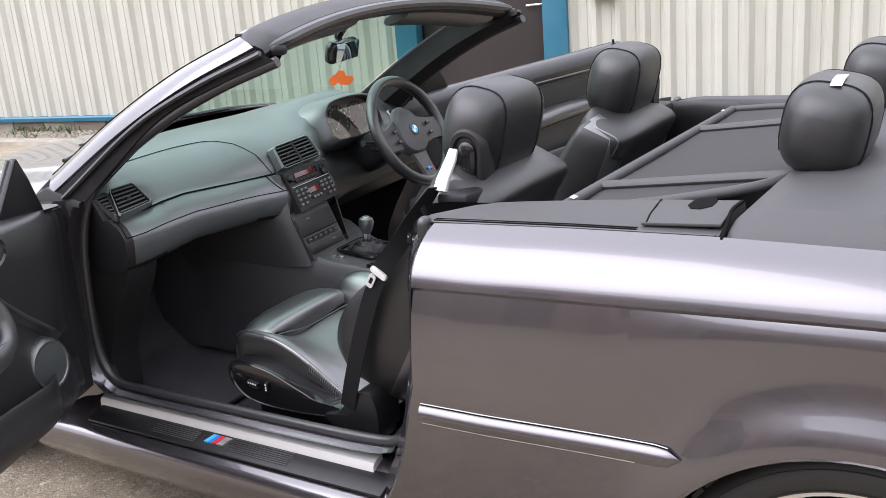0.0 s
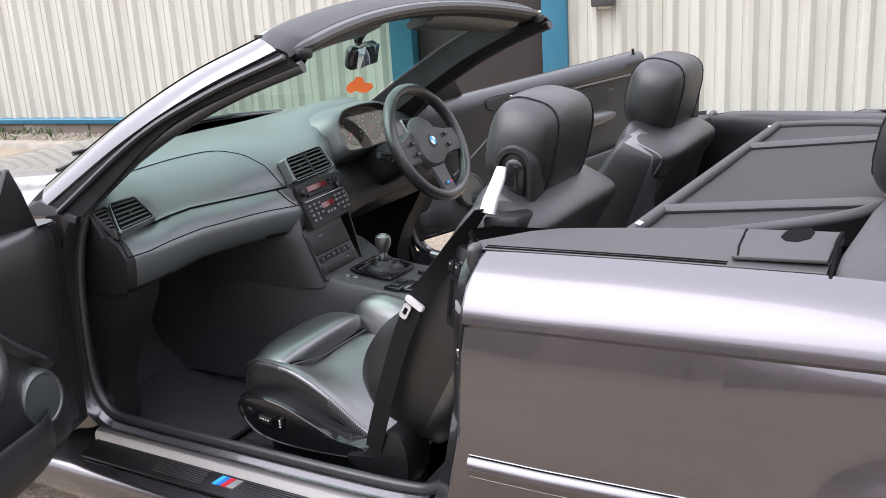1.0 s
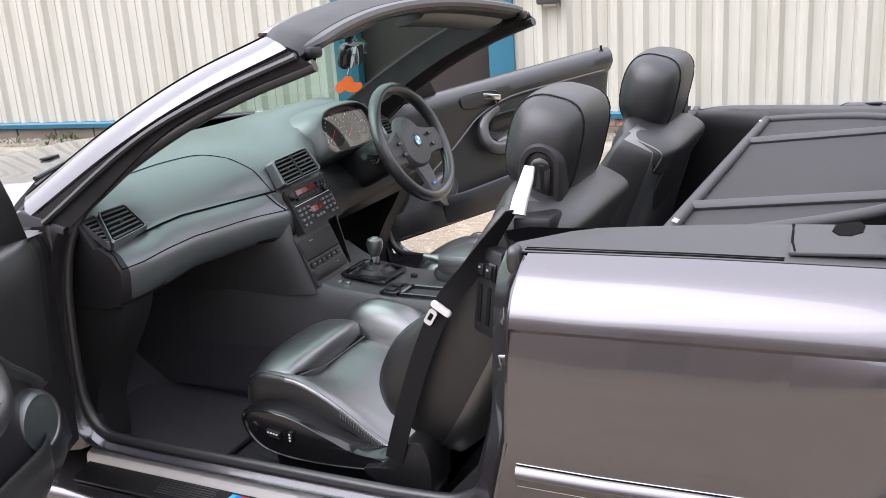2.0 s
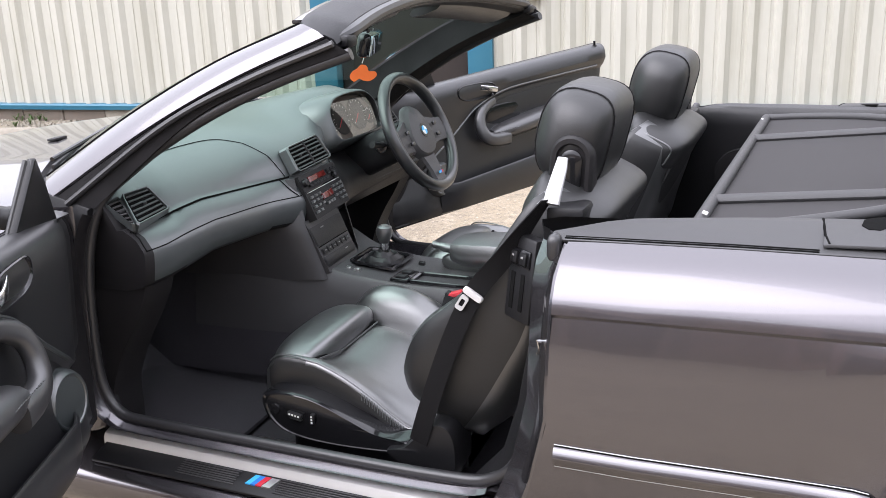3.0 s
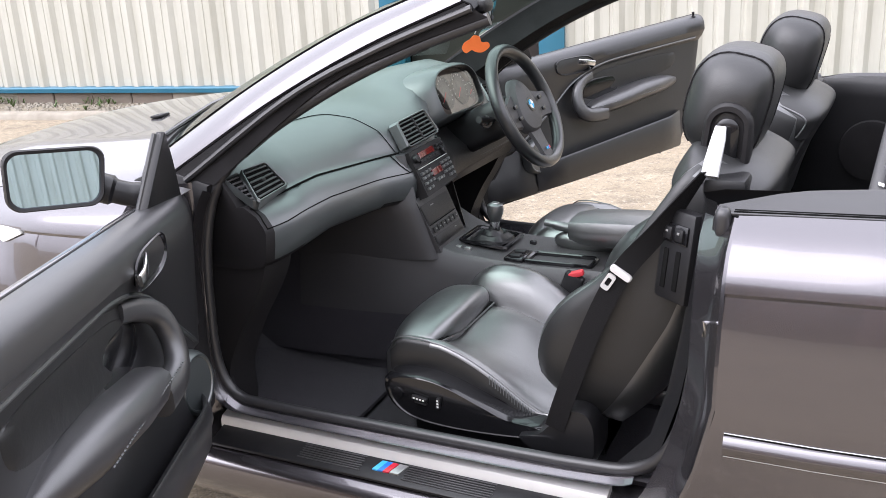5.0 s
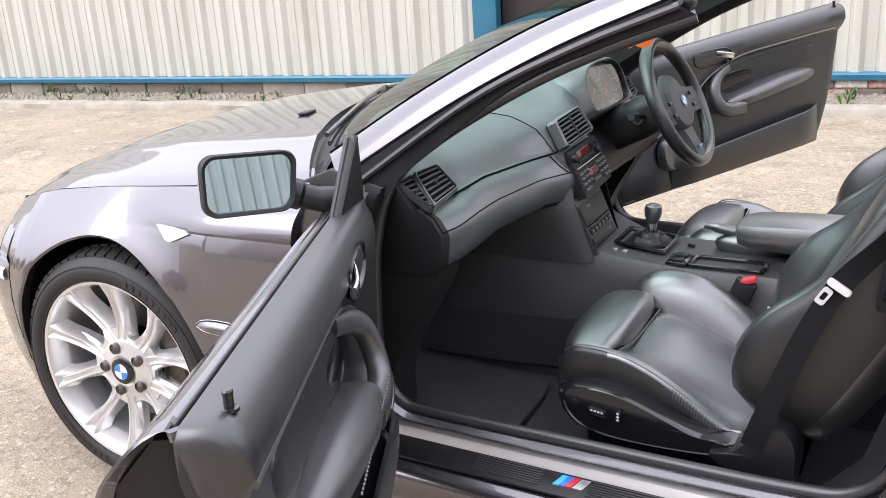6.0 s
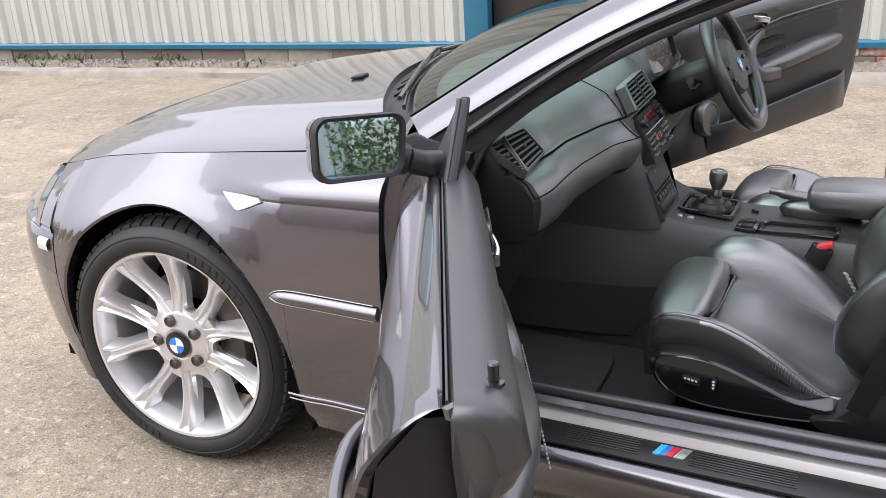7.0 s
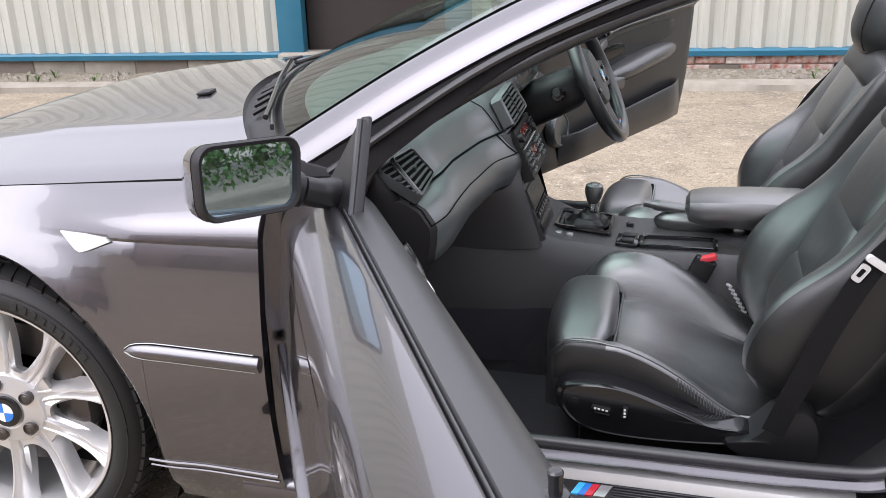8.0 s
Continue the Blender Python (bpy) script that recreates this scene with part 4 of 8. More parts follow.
plan = [V(p.x, -p.y, 0) for p in half] + [V(p.x, p.y, 0) for p in reversed(half[:-1])]
bm = bmesh.new()
rows = []
for z, k in ((0.165, 0.62), (0.19, 0.68), (0.24, 0.75), (0.34, 0.87), (0.44, 0.95), (0.505, 0.985), (0.515, 1.0), (0.560, 1.0), (0.588, 0.99), (0.598, 0.98), (0.610, 0.965)):
    rows.append([V((p.x + 0.287) * k - 0.287, math.copysign(bumper_y(p, z, k), p.y), z) for p in plan])
rows.append([V(-0.30 + (p.x + 0.30) * 0.86, p.y * 0.90, 0.616) for p in plan])
rows.append([V(-0.30 + (p.x + 0.30) * 0.70, p.y * 0.80, 0.619) for p in plan])
grid(bm, rows)
bumper = part("front_bumper", bm, PAINT, car)
for s in (-1, 1):
    bm = bmesh.new()
    rows = []
    for z, d in ((0.562, 0.001), (0.566, 0.0045), (0.580, 0.006), (0.592, 0.0045), (0.597, 0.001)):
        rows.append([V(p.x - d, s * (bumper_y(p, z, 0.985) + d), z) for p in half[1:5]])
    grid(bm, rows)
    part("bumper_reflector", bm, LENS, bumper, "clear bumper side marker")
bm = bmesh.new()
rows = []
for k, z in ((0, 0.575), (0.5, 0.60), (1, 0.625)):
    rows.append([V(max(p.x, -0.77) * (0.99 - 0.01 * k), p.y * (0.97 - 0.03 * k), z) for p in plan if p.x < -0.6])
grid(bm, rows)
part("nose_panel", bm, PAINT, car)

# scuttle under the windscreen, wipers
WB = lambda y: V(0.675 - 0.195 * (1 - (y / 0.665) ** 2), y, 0.922 + 0.043 * (1 - (y / 0.665) ** 2))
WT = lambda y: V(1.300 - 0.050 * (1 - (y / 0.58) ** 2), y, 1.238 + 0.040 * (1 - (y / 0.58) ** 2))
bm = bmesh.new()
rows = []
for k in np.linspace(-1, 1, 31):
    xr = 0.655 - 0.29 * (1 - k * k)
    a = V(xr - 0.01, k * 0.722, hood_z(xr, k * 0.72) - 0.014)
    b = WB(k * 0.665) + V(0.002, 0, -0.010)
    rows.append([a, a * 0.8 + b * 0.2 + V(0, 0, -0.014), a * 0.5 + b * 0.5 + V(0, 0, -0.014), a * 0.2 + b * 0.8 + V(0, 0, -0.004), b])
grid(bm, rows)
for f in bm.faces:
    f.material_index = 1 if abs(f.calc_center_median().y) > 0.625 else 0
cowl = part("scuttle", bm, [TRIM, PAINT], car, "black plastic scuttle below the windscreen")
for k in range(16):
    bm = bmesh.new()
    y = -0.42 + k * 0.056
    k2 = y / 0.722
    xr = 0.655 - 0.29 * (1 - k2 * k2)
    a, b = V(xr, y, hood_z(xr, y) - 0.008), WB(y)
    tube(bm, [a * 0.75 + b * 0.25 + V(0, 0, -0.008), a * 0.35 + b * 0.65 + V(0, 0, -0.004)], 0.006, 6)
    part("slat", bm, TRIM, cowl)
for y0, y1 in ((-0.05, -0.56), (0.42, -0.10)):
    bm = bmesh.new()
    p0, p1 = WB(y0) + V(-0.07, 0, -0.012), WB(y1) + V(-0.035, 0, 0.0)
    tube(bm, [p0, p0 * 0.55 + p1 * 0.45 + V(0, 0, 0.010), p1], 0.007, 8, sizes=[1.5, 1.0, 0.8])
    w = part("wiper", bm, GLOSS, car, "black windscreen wiper")
    bm = bmesh.new()
    ys = np.linspace(y1 - 0.02, y1 + 0.5, 12)
    sweep(bm, [WB(np.clip(y, -0.64, 0.64)) + V(-0.024, 0, -0.012) for y in ys], rrect(0.008, 0.012, 0.003))
    part("blade", bm, RUBBER, w)

# windscreen glass
bm = bmesh.new()
rows = []
for t in np.linspace(0, 1, 14):
    row = []
    for k in np.linspace(-1, 1, 25):
        a, b = WB(k * 0.655), WT(k * 0.572)
        row.append(a * (1 - t) + b * t + V(-0.03, 0, 0.045) * (4 * t * (1 - t)) * 0.45)
    rows.append(row)
grid(bm, rows)
screen = part("windscreen", bm, GLASS, car, "green-tinted windscreen glass")
screen.visible_shadow = False

# header rail across the top of the screen, visors, latches
HP = lambda y: V(1.352 - 0.068 * (1 - (y / 0.60) ** 2), y, 1.206 + 0.058 * (1 - (y / 0.60) ** 2))
ys = np.linspace(-0.588, 0.588, 33)
bm = bmesh.new()
sec = [(-0.062, 0.020), (-0.055, 0.032), (-0.03, 0.038), (0.02, 0.030), (0.05, 0.018), (0.058, 0.004), (0.052, -0.014), (0.02, -0.022), (-0.03, -0.020), (-0.056, -0.004)]
rows = []
for y in list(ys[:1] * 1.018) + list(ys) + list(ys[-1:] * 1.018):
    k = 1.0 if abs(y) < 0.52 else 1.0 - 0.35 * ((abs(y) - 0.52) / 0.08) ** 2
    rows.append([HP(y) + V(0.006 * (1 - k) + a * k, 0, b * k - 0.02 * (1 - k)) for a, b in sec])
grid(bm, rows, close_v=True, caps=True)
header = part("header_rail", bm, TRIM, car, "black padded windscreen header rail")
bm = bmesh.new()
sweep(bm, [HP(y) + V(-0.060, 0, 0.026) for y in ys[1:-1]], rrect(0.026, 0.008, 0.003))
part("header_trim", bm, PAINT, header)
bm = bmesh.new()
tube(bm, [HP(y) + V(0.054 - 0.02 * max(0, (abs(y) - 0.52) / 0.07) ** 2, 0, 0.004) for y in ys], 0.013, 8, sizes=[1.0 if abs(y) < 0.53 else 1.0 - 0.75 * ((abs(y) - 0.53) / 0.06) ** 1.5 for y in ys])
part("roof_seal", bm, RUBBER, header)
for s in (-1, 1):
    bm = bmesh.new()
    rows = []
    for y in np.linspace(0.12, 0.53, 12):
        p = HP(y)
        e = 1 if 0.14 < y < 0.51 else 0.4
        rows.append([V(p.x + a, s * y, p.z + b) for a, b in ((-0.072, -0.050 - 0.004 * e), (-0.080, -0.044), (-0.072, -0.036 + 0.006 * e), (-0.04, -0.022 + 0.008 * e), (0.0, -0.012 + 0.004 * e), (0.012, -0.020), (0.0, -0.030 - 0.004 * e), (-0.04, -0.044 - 0.006 * e))])
    grid(bm, rows, close_v=True, caps=True)
    part("sun_visor", bm, VINYL, car, "black sun visor folded up")
    bm = bmesh.new()
    box(bm, HP(s * 0.560) + V(0.050, 0, -0.008), (0.026, 0.045, 0.024), 0.008)
    part("roof_latch", bm, TRIM, header)

# boot lid, tail and rear deck behind the cabin
bm = bmesh.new()
rows = []
for x in np.linspace(2.86, 3.62, 16):
    w = 0.745 - lerp_table(TAPER, x)
    rows.append([V(x, y, lerp_table(TOPLINE, x) + 0.035 * (1 - (y / w) ** 2) - (0.004 if abs(y) < w else 0.01)) for y in np.linspace(-w, w, 21)])
grid(bm, rows)
part("boot_lid", bm, PAINT, car)
bm = bmesh.new()
tail = [(3.62, 0.66), (3.70, 0.60), (3.76, 0.45), (3.785, 0.2), (3.79, 0)]
hp = spline([(x, y, 0) for x, y in tail], 4)
tp = [V(p.x, -p.y, 0) for p in hp] + [V(p.x, p.y, 0) for p in reversed(hp[:-1])]
grid(bm, [[V(p.x - (1 - k) * 0.5, p.y, z) for p in tp] for z, k in ((0.24, 0.93), (0.32, 0.99), (0.45, 1.0), (0.55, 1.0), (0.57, 0.96), (0.80, 0.90), (0.88, 0.84))])
part("rear_bumper", bm, PAINT, car)
bm = bmesh.new()
box(bm, (1.45, 0, 0.19), (3.9, 1.36, 0.03))
box(bm, (-0.05, 0, 0.45), (0.75, 0.95, 0.5), 0.05)
box(bm, (3.0, 0, 0.40), (1.2, 0.95, 0.4), 0.05)
part("underbody", bm, DARK, car)


# ---------------------------------------------------------------- wheels
def build_wheel(cx, s, steer=0.0):
    """Eighteen-inch alloy with five pairs of grooved spokes. Built with its axle along -y, outside face at y = 0."""
    m = pose(cx, s * (0.826 if cx < 1 else 0.838), 0.362 if cx < 1 else 0.318, 0, 0, steer) @ (Matrix.Identity(4) if s < 0 else pose(0, 0, 0, 0, 0, 180))
    bm = bmesh.new()
    n, prof = 64, [(0.006, 0.247), (0.0, 0.244), (0.002, 0.237), (0.012, 0.232), (0.03, 0.227), (0.055, 0.221)]
    rows = [[V(r * math.cos(2 * math.pi * i / n), y, r * math.sin(2 * math.pi * i / n)) for i in range(n)] for y, r in prof]
    grid(bm, rows, close_v=True)
    wheel = part("wheel", bm, ALLOY, car, "silver multi-spoke alloy wheel with a low-profile tyre", m=m)
    bm = bmesh.new()
    grid(bm, [[V(r * math.cos(2 * math.pi * i / n), y, r * math.sin(2 * math.pi * i / n)) for i in range(n)] for y, r in ((0.055, 0.221), (0.10, 0.215), (0.16, 0.213), (0.20, 0.216), (0.21, 0.236))], close_v=True)
    part("barrel", bm, ALLOY, wheel)
    # spokes: ten arms in five pairs, each with a groove along it
    for k in range(5):
        for e in (-1, 1):
            base = radians(90 + 72 * k - 21)
            bm = bmesh.new()
            rows = []
            for r in np.linspace(0.050, 0.240, 18):
                t = (r - 0.050) / 0.19
                ang = base + e * radians(27 - 8.5 * math.sin(min(1, t * 1.15) * math.pi / 2))
                wd = 0.0125 + 0.003 * t + 0.10 * max(0, t - 0.72) ** 1.7 + 0.06 * max(0, 0.24 - t) ** 1.5
                y0 = 0.030 - 0.028 * t + 0.022 * math.sin(math.pi * t) * (1 - 0.5 * t)
                c, d = V(math.cos(ang), 0, math.sin(ang)), V(-math.sin(ang), 0, math.cos(ang))
                rows.append([c * r + d * a * wd + V(0, y0 + b, 0) for a, b in ((-1.5, 0.040), (-1.15, 0.020), (-0.98, 0.007), (-0.80, 0.0005), (-0.58, 0.0), (-0.36, 0.004), (-0.14, 0.012), (0.14, 0.012), (0.36, 0.004), (0.58, 0.0), (0.80, 0.0005), (0.98, 0.007), (1.15, 0.020), (1.5, 0.040))])
            grid(bm, rows, close_v=True, caps=True)
            part("spoke", bm, ALLOY, wheel)
    # dished webs between the arms, each leaving a round-bottomed window
    for k in range(10):
        mid = radians(90 + 36 * k - 21)
        bm = bmesh.new()
        rows = []
        for a in np.linspace(-1, 1, 15):
            top = 0.090 + 0.018 * (k % 2) + (0.136 - 0.018 * (k % 2)) * abs(a) ** 4.5
            ang = mid + a * radians(15.0 + 1.5 * (k % 2))
            rows.append([V(r * math.cos(ang), y, r * math.sin(ang)) for f in np.linspace(0, 1, 7) for r in (0.055 + (top - 0.055) * f,) for y in (0.044 - 0.010 * f + 0.030 * math.sin(math.pi * min(1.0, (r - 0.05) / 0.19)) * 0.6,)])
        sheet(bm, rows, 0.010)
        part("spoke_web", bm, ALLOY, wheel)
    bm = bmesh.new()
    disc_solid(bm, (0, 0.012, 0), (0, 1, 0), [(0.010, 0.0), (0.010, 0.037), (0.008, 0.041), (0.012, 0.056), (0.018, 0.076), (0.036, 0.082), (0.06, 0.08), (0.06, 0.0)], 40)
    part("hub", bm, ALLOY, wheel)
    for k in range(5):
        a = radians(90 + 72 * k + 15)
        bm = bmesh.new()
        disc_solid(bm, (0.060 * math.cos(a), 0.012, 0.060 * math.sin(a)), (0, 1, 0), [(0.0045, 0.0), (0.0045, 0.0062), (0.0058, 0.0078), (0.0060, 0.0118), (0.0035, 0.0128), (0.0045, 0.0140), (0.02, 0.0142)], 18)
        part("wheel_bolt", bm, DISC, wheel)
    bm = bmesh.new()
    disc_solid(bm, (0, 0.013, 0), (0, 1, 0), [(0.0, 0.0), (0.0, 0.030), (0.002, 0.034), (0.01, 0.034)], 32)
    cap = part("centre_cap", bm, GLOSS, wheel, "round badge in blue, white and black")
    for q in range(4):
        bm = bmesh.new()
        arc = [(0.0, 0.0)] + [(0.021 * math.cos(radians(90 * q + 9 * j)), 0.021 * math.sin(radians(90 * q + 9 * j))) for j in range(11)]
        prism(bm, arc, lambda a, b: V(a, 0.012, b), lambda a, b: V(a, 0.0135, b))
        part("badge_quarter", bm, (WHITE, BLUE)[q % 2], wheel)
    bm = bmesh.new()
    disc_solid(bm, (0, 0.10, 0), (0, 1, 0), [(0, 0.09), (0.0, 0.162), (0.022, 0.162), (0.022, 0.09)], 48)
    part("brake_disc", bm, DISC, wheel)
    bm = bmesh.new()
    box(bm, (0.12, 0.095, 0.04), (0.08, 0.06, 0.2), 0.02)
    part("brake_caliper", bm, DISC, wheel)
    # tyre with shoulder blocks
    bm = bmesh.new()
    n, prof = 80, [(0.012, 0.238), (0.004, 0.243), (-0.004, 0.250), (-0.009, 0.262), (-0.010, 0.274), (-0.004, 0.287), (0.006, 0.297), (0.018, 0.305), (0.034, 0.3105), (0.06, 0.3145), (0.09, 0.316),
                   (0.13, 0.317), (0.17, 0.316), (0.20, 0.3145), (0.215, 0.311), (0.228, 0.30), (0.232, 0.28), (0.22, 0.245)]
    grid(bm, [[V(r * math.cos(2 * math.pi * i / n), y, r * math.sin(2 * math.pi * i / n)) for i in range(n)] for y, r in prof], close_v=True)
    for r in (0.2475, 0.284):
        tube(bm, [V(r * math.cos(2 * math.pi * i / 64), -0.0030 if r < 0.26 else -0.0062, r * math.sin(2 * math.pi * i / 64)) for i in range(64)], 0.0018, 5, closed=True)
    tyre = part("tyre", bm, TYRE, wheel, "low-profile black tyre")
    bm = bmesh.new()
    for i in range(60):
        a = 2 * math.pi * i / 60
        rot = Matrix.Rotation(-a, 4, "Y")
        for y, w in ((0.034, 0.040), (0.084, 0.044), (0.138, 0.044), (0.190, 0.040)):
            made = bmesh.ops.create_cube(bm, size=1.0)["verts"]
            for v in made:
                v.co = rot @ (V(0.3150 - (0.0065 if y < 0.05 else 0.0) + (0.18 * v.co.y * 0.04 if y < 0.05 else 0.0), y, 0.004 * (1 if y < 0.1 else -1)) + V(v.co.x * 0.009, v.co.y * w, v.co.z * 0.0255 + v.co.y * 0.012))
    tagged(part("tread", bm, TYRE, wheel), kind="stuff")
    # raised makers' marks as plain bars
    for a0 in (35, 215):
        for k in range(9):
            bm = bmesh.new()
            a = radians(a0 + k * 4.4)
            box(bm, V(0.268 * math.cos(a), -0.0108, 0.268 * math.sin(a)), (0.018, 0.0016, 0.013), 0.0005, Matrix.Rotation(-a, 4, "Y"), 1)
            part("sidewall_mark", bm, TYRE, wheel)
    return wheel


for cx in (0.062, 2.640):
    for s in (-1, 1):
        build_wheel(cx, s, 4.0 if cx < 1 else 0.0)


# ---------------------------------------------------------------- doors
HINGE_X, HINGE_Y = 0.74, 0.79
DOOR_END = [(0.36, 1.66), (0.44, 1.725), (0.52, 1.775), (0.62, 1.808), (0.75, 1.830), (0.90, 1.847)]


def build_door(s):
    """Built closed, in the car's axes less the hinge's place, then swung open."""
    near = pose(HINGE_X + 0.004, -HINGE_Y - 0.008, 0.62, 0, 0, -62.2) @ pose(0, 0, 0, 0, -3.3, 0) @ pose(0, 0, -0.62)
    place = near if s < 0 else pose(HINGE_X + 0.004, HINGE_Y, 0.018, 0, 0, 58.3) @ pose(0, 0, 0, 0, -5.3, 0)
    off = V(-HINGE_X, -s * HINGE_Y, 0)
    P = lambda x, y, z: V(x, s * y, z) + off

    def rows_of(xs, fn):
        return [[P(*q) for q in fn(x)] for x in xs]

    def front(z):     # leading edge, curved in profile
        return 0.682 + 0.05 * max(0, (z - 0.62) / 0.26) ** 2

    def rear(z):      # trailing edge
        return lerp_table(DOOR_END, z)

    def skin(x, z):   # outer face
        y = side(x, z)
        return y if y < 0.745 else 0.745 + (y - 0.745) * 0.74

    bm = bmesh.new()
    rows = []
    for t in np.linspace(0, 1, 30):
        row = []
        for k in range(27):
            xz = 0.68 + t * (1.852 - 0.68)
            zc, zt = lerp_table(CREASE, xz), lerp_table(TOPLINE, xz)
            z = (0.375 + (zc - 0.004 - 0.375) * (k / 14)) if k < 15 else (zc + 0.003 + (zt - zc - 0.003) * ((k - 15) / 11))
            x = front(z) + t * (rear(z) - front(z))
            row.append(P(x, skin(x, z), z))
        p, q = row[0], row[-1]
        rows.append([V(p.x, p.y - s * 0.05, p.z), V(p.x, p.y - s * 0.006, p.z - 0.004)] + row
                    + [V(q.x, q.y - s * 0.006, q.z + 0.0015), V(q.x, q.y - s * 0.011, q.z - 0.0005), V(q.x, q.y - s * 0.013, q.z - 0.010)])
    a, b = rows[0], rows[-1]
    rows.insert(0, [p + V(0.012, -s * 0.03, 0) for p in a])
    rows.append([p + V(0.002, -s * 0.004, 0) for p in b])
    rows.append([p + V(-0.010, -s * 0.016, 0) for p in b])
    grid(bm, rows)
    door = part("door", bm, PAINT, car, "graphite metallic door swung wide open", m=place)
    # inner carcass with end faces and bottom
    bm = bmesh.new()
    def ring_at(x, d, to_rear=False):
        zt = lerp_table(TOPLINE, x)
        pts = [(skin(x, z) - d, z) for z in np.linspace(0.385, zt - 0.012, 12)] + [(0.722, zt - 0.012), (0.712, zt - 0.05), (0.712, 0.40)]
        return [P(rear(z) - 0.008 if to_rear else x, y, z) for y, z in pts]
    grid(bm, [ring_at(0.735, 0.025), ring_at(1.0, 0.012), ring_at(1.5, 0.012), ring_at(1.84, 0.014, True)], close_v=True, caps=True)
    shell = part("door_shell", bm, LOWDASH, door, "dark painted door end with a rubber seal")
    bm = bmesh.new()
    tube(bm, spline([P(rear(z) - 0.002, 0.722 + e, z) for z, e in ((0.872, 0.0), (0.84, -0.004), (0.76, -0.005), (0.62, -0.005), (0.48, -0.005), (0.41, -0.005))], 4), 0.006, 8)
    part("end_seal", bm, RUBBER, door)
    bm = bmesh.new()
    box(bm, P(rear(0.66) - 0.004, 0.765, 0.66), (0.012, 0.04, 0.09), 0.004)
    part("latch", bm, STEEL, door)
    # rub strip and lower lip
    bm = bmesh.new()
    rows = []
    for x in np.linspace(0.72, 1.785, 20):
        y = skin(x, 0.568)
        rows.append([P(x, y + d, 0.568 + e * 0.012) for d, e in ((-0.002, 1.05), (0.006, 1.0), (0.0095, 0.8), (0.011, 0.1), (0.009, -0.8), (-0.002, -1.05))])
    grid(bm, rows, caps=True)
    part("rub_strip", bm, PAINT, door)
    bm = bmesh.new()
    for z, r in ((0.402, 0.0035), (0.390, 0.0025)):
        tube(bm, [P(x, skin(x, z) + 0.001, z) for x in np.linspace(0.70, 1.68, 16)], r, 6)
    part("door_seam", bm, PAINT, door)
    # outer handle: recess, pull
    bm = bmesh.new()
    blob(bm, P(1.705, skin(1.70, 0.735) - 0.004, 0.735), (0.085, 0.010, 0.030), 2.6, 20, 10)
    part("handle_recess", bm, GLOSS, door)
    bm = bmesh.new()
    path = spline([P(1.602, skin(1.60, 0.745) - 0.002, 0.748), P(1.618, skin(1.62, 0.745) + 0.008, 0.747), P(1.65, skin(1.65, 0.745) + 0.017, 0.745), P(1.71, skin(1.71, 0.745) + 0.021, 0.742), P(1.765, skin(1.765, 0.745) + 0.016, 0.739), P(1.795, skin(1.79, 0.745) - 0.002, 0.738)], 6)
    sweep(bm, path, rrect(0.016, 0.044, 0.007))
    part("outer_handle", bm, PAINT, door, "body-coloured pull handle")
    # waist seals, flush between skin and trim
    for y, w, h in ((0.7356, 0.0026, 0.0015),):
        bm = bmesh.new()
        sweep(bm, [P(x, y, lerp_table(TOPLINE, x) - 0.006 + h) for x in np.linspace(0.95, 1.838, 16)], rrect(w, 0.014, 0.002))
        part("waist_seal", bm, RUBBER, door)

    # inner trim: flat sill top, upper roll, arched step, lower recess
    ARCH = [(0.76, 0.56), (0.90, 0.585), (0.96, 0.625), (1.03, 0.665), (1.10, 0.715), (1.17, 0.765), (1.25, 0.797), (1.35, 0.812), (1.60, 0.815), (1.86, 0.814)]

    def trim(x):
        zt, za = lerp_table(TOPLINE, x), lerp_table(ARCH, x)
        e = 0.03 * math.exp(-((x - 0.80) / 0.07) ** 2)
        zu = np.linspace(zt - 0.05, za + 0.008, 6)
        zl = np.linspace(za - 0.010, 0.49, 6)
        return ([(x, 0.7338, zt - 0.03), (x, 0.7334, zt - 0.002), (x, 0.730, zt + 0.002), (x, 0.708, zt + 0.003), (x, 0.694, zt - 0.001), (x, 0.682 + e, zt - 0.010), (x, 0.674 + e, zt - 0.024)]
                + [(x, 0.670 + e + 0.014 * k / 5, z) for k, z in enumerate(zu)] + [(x, 0.692 + e, za), ] + [(x, 0.700 + e - 0.004 * k, z) for k, z in enumerate(zl)]
                + [(x, 0.676 + e, 0.45), (x, 0.674 + e, 0.43), (x, 0.684 + e, 0.412), (x, 0.705, 0.408)])
    bm = bmesh.new()
    rows = rows_of(np.linspace(0.765, 1.848, 44), trim)
    rows[0] = [p + V(0.0, s * 0.02, 0) for p in rows[0]]
    x0 = 1.25 - HINGE_X
    rows = [[V(p.x if p.x < x0 else x0 + (p.x - x0) * (rear(p.z) - 0.006 - 0.03 * max(0.0, min(1.0, (0.82 - p.z) / 0.2)) - 1.25) / (1.848 - 1.25), p.y, p.z) for p in r] for r in rows]
    end = rows[-1]
    def shrink(dx, dy, dz):
        return [p + V(dx, s * dy * max(0.0, min(1.0, (0.715 - abs(p.y + s * HINGE_Y)) / 0.04)), -dz * max(0.0, min(1.0, (p.z - 0.80) / 0.08))) for p in end]
    rows += [shrink(0.006, 0.004, 0.003), shrink(0.010, 0.012, 0.009), shrink(0.011, 0.026, 0.02)]
    grid(bm, rows, caps=True)
    panel = part("door_trim", bm, VINYL, door, "anthracite vinyl door panel with an arched step")
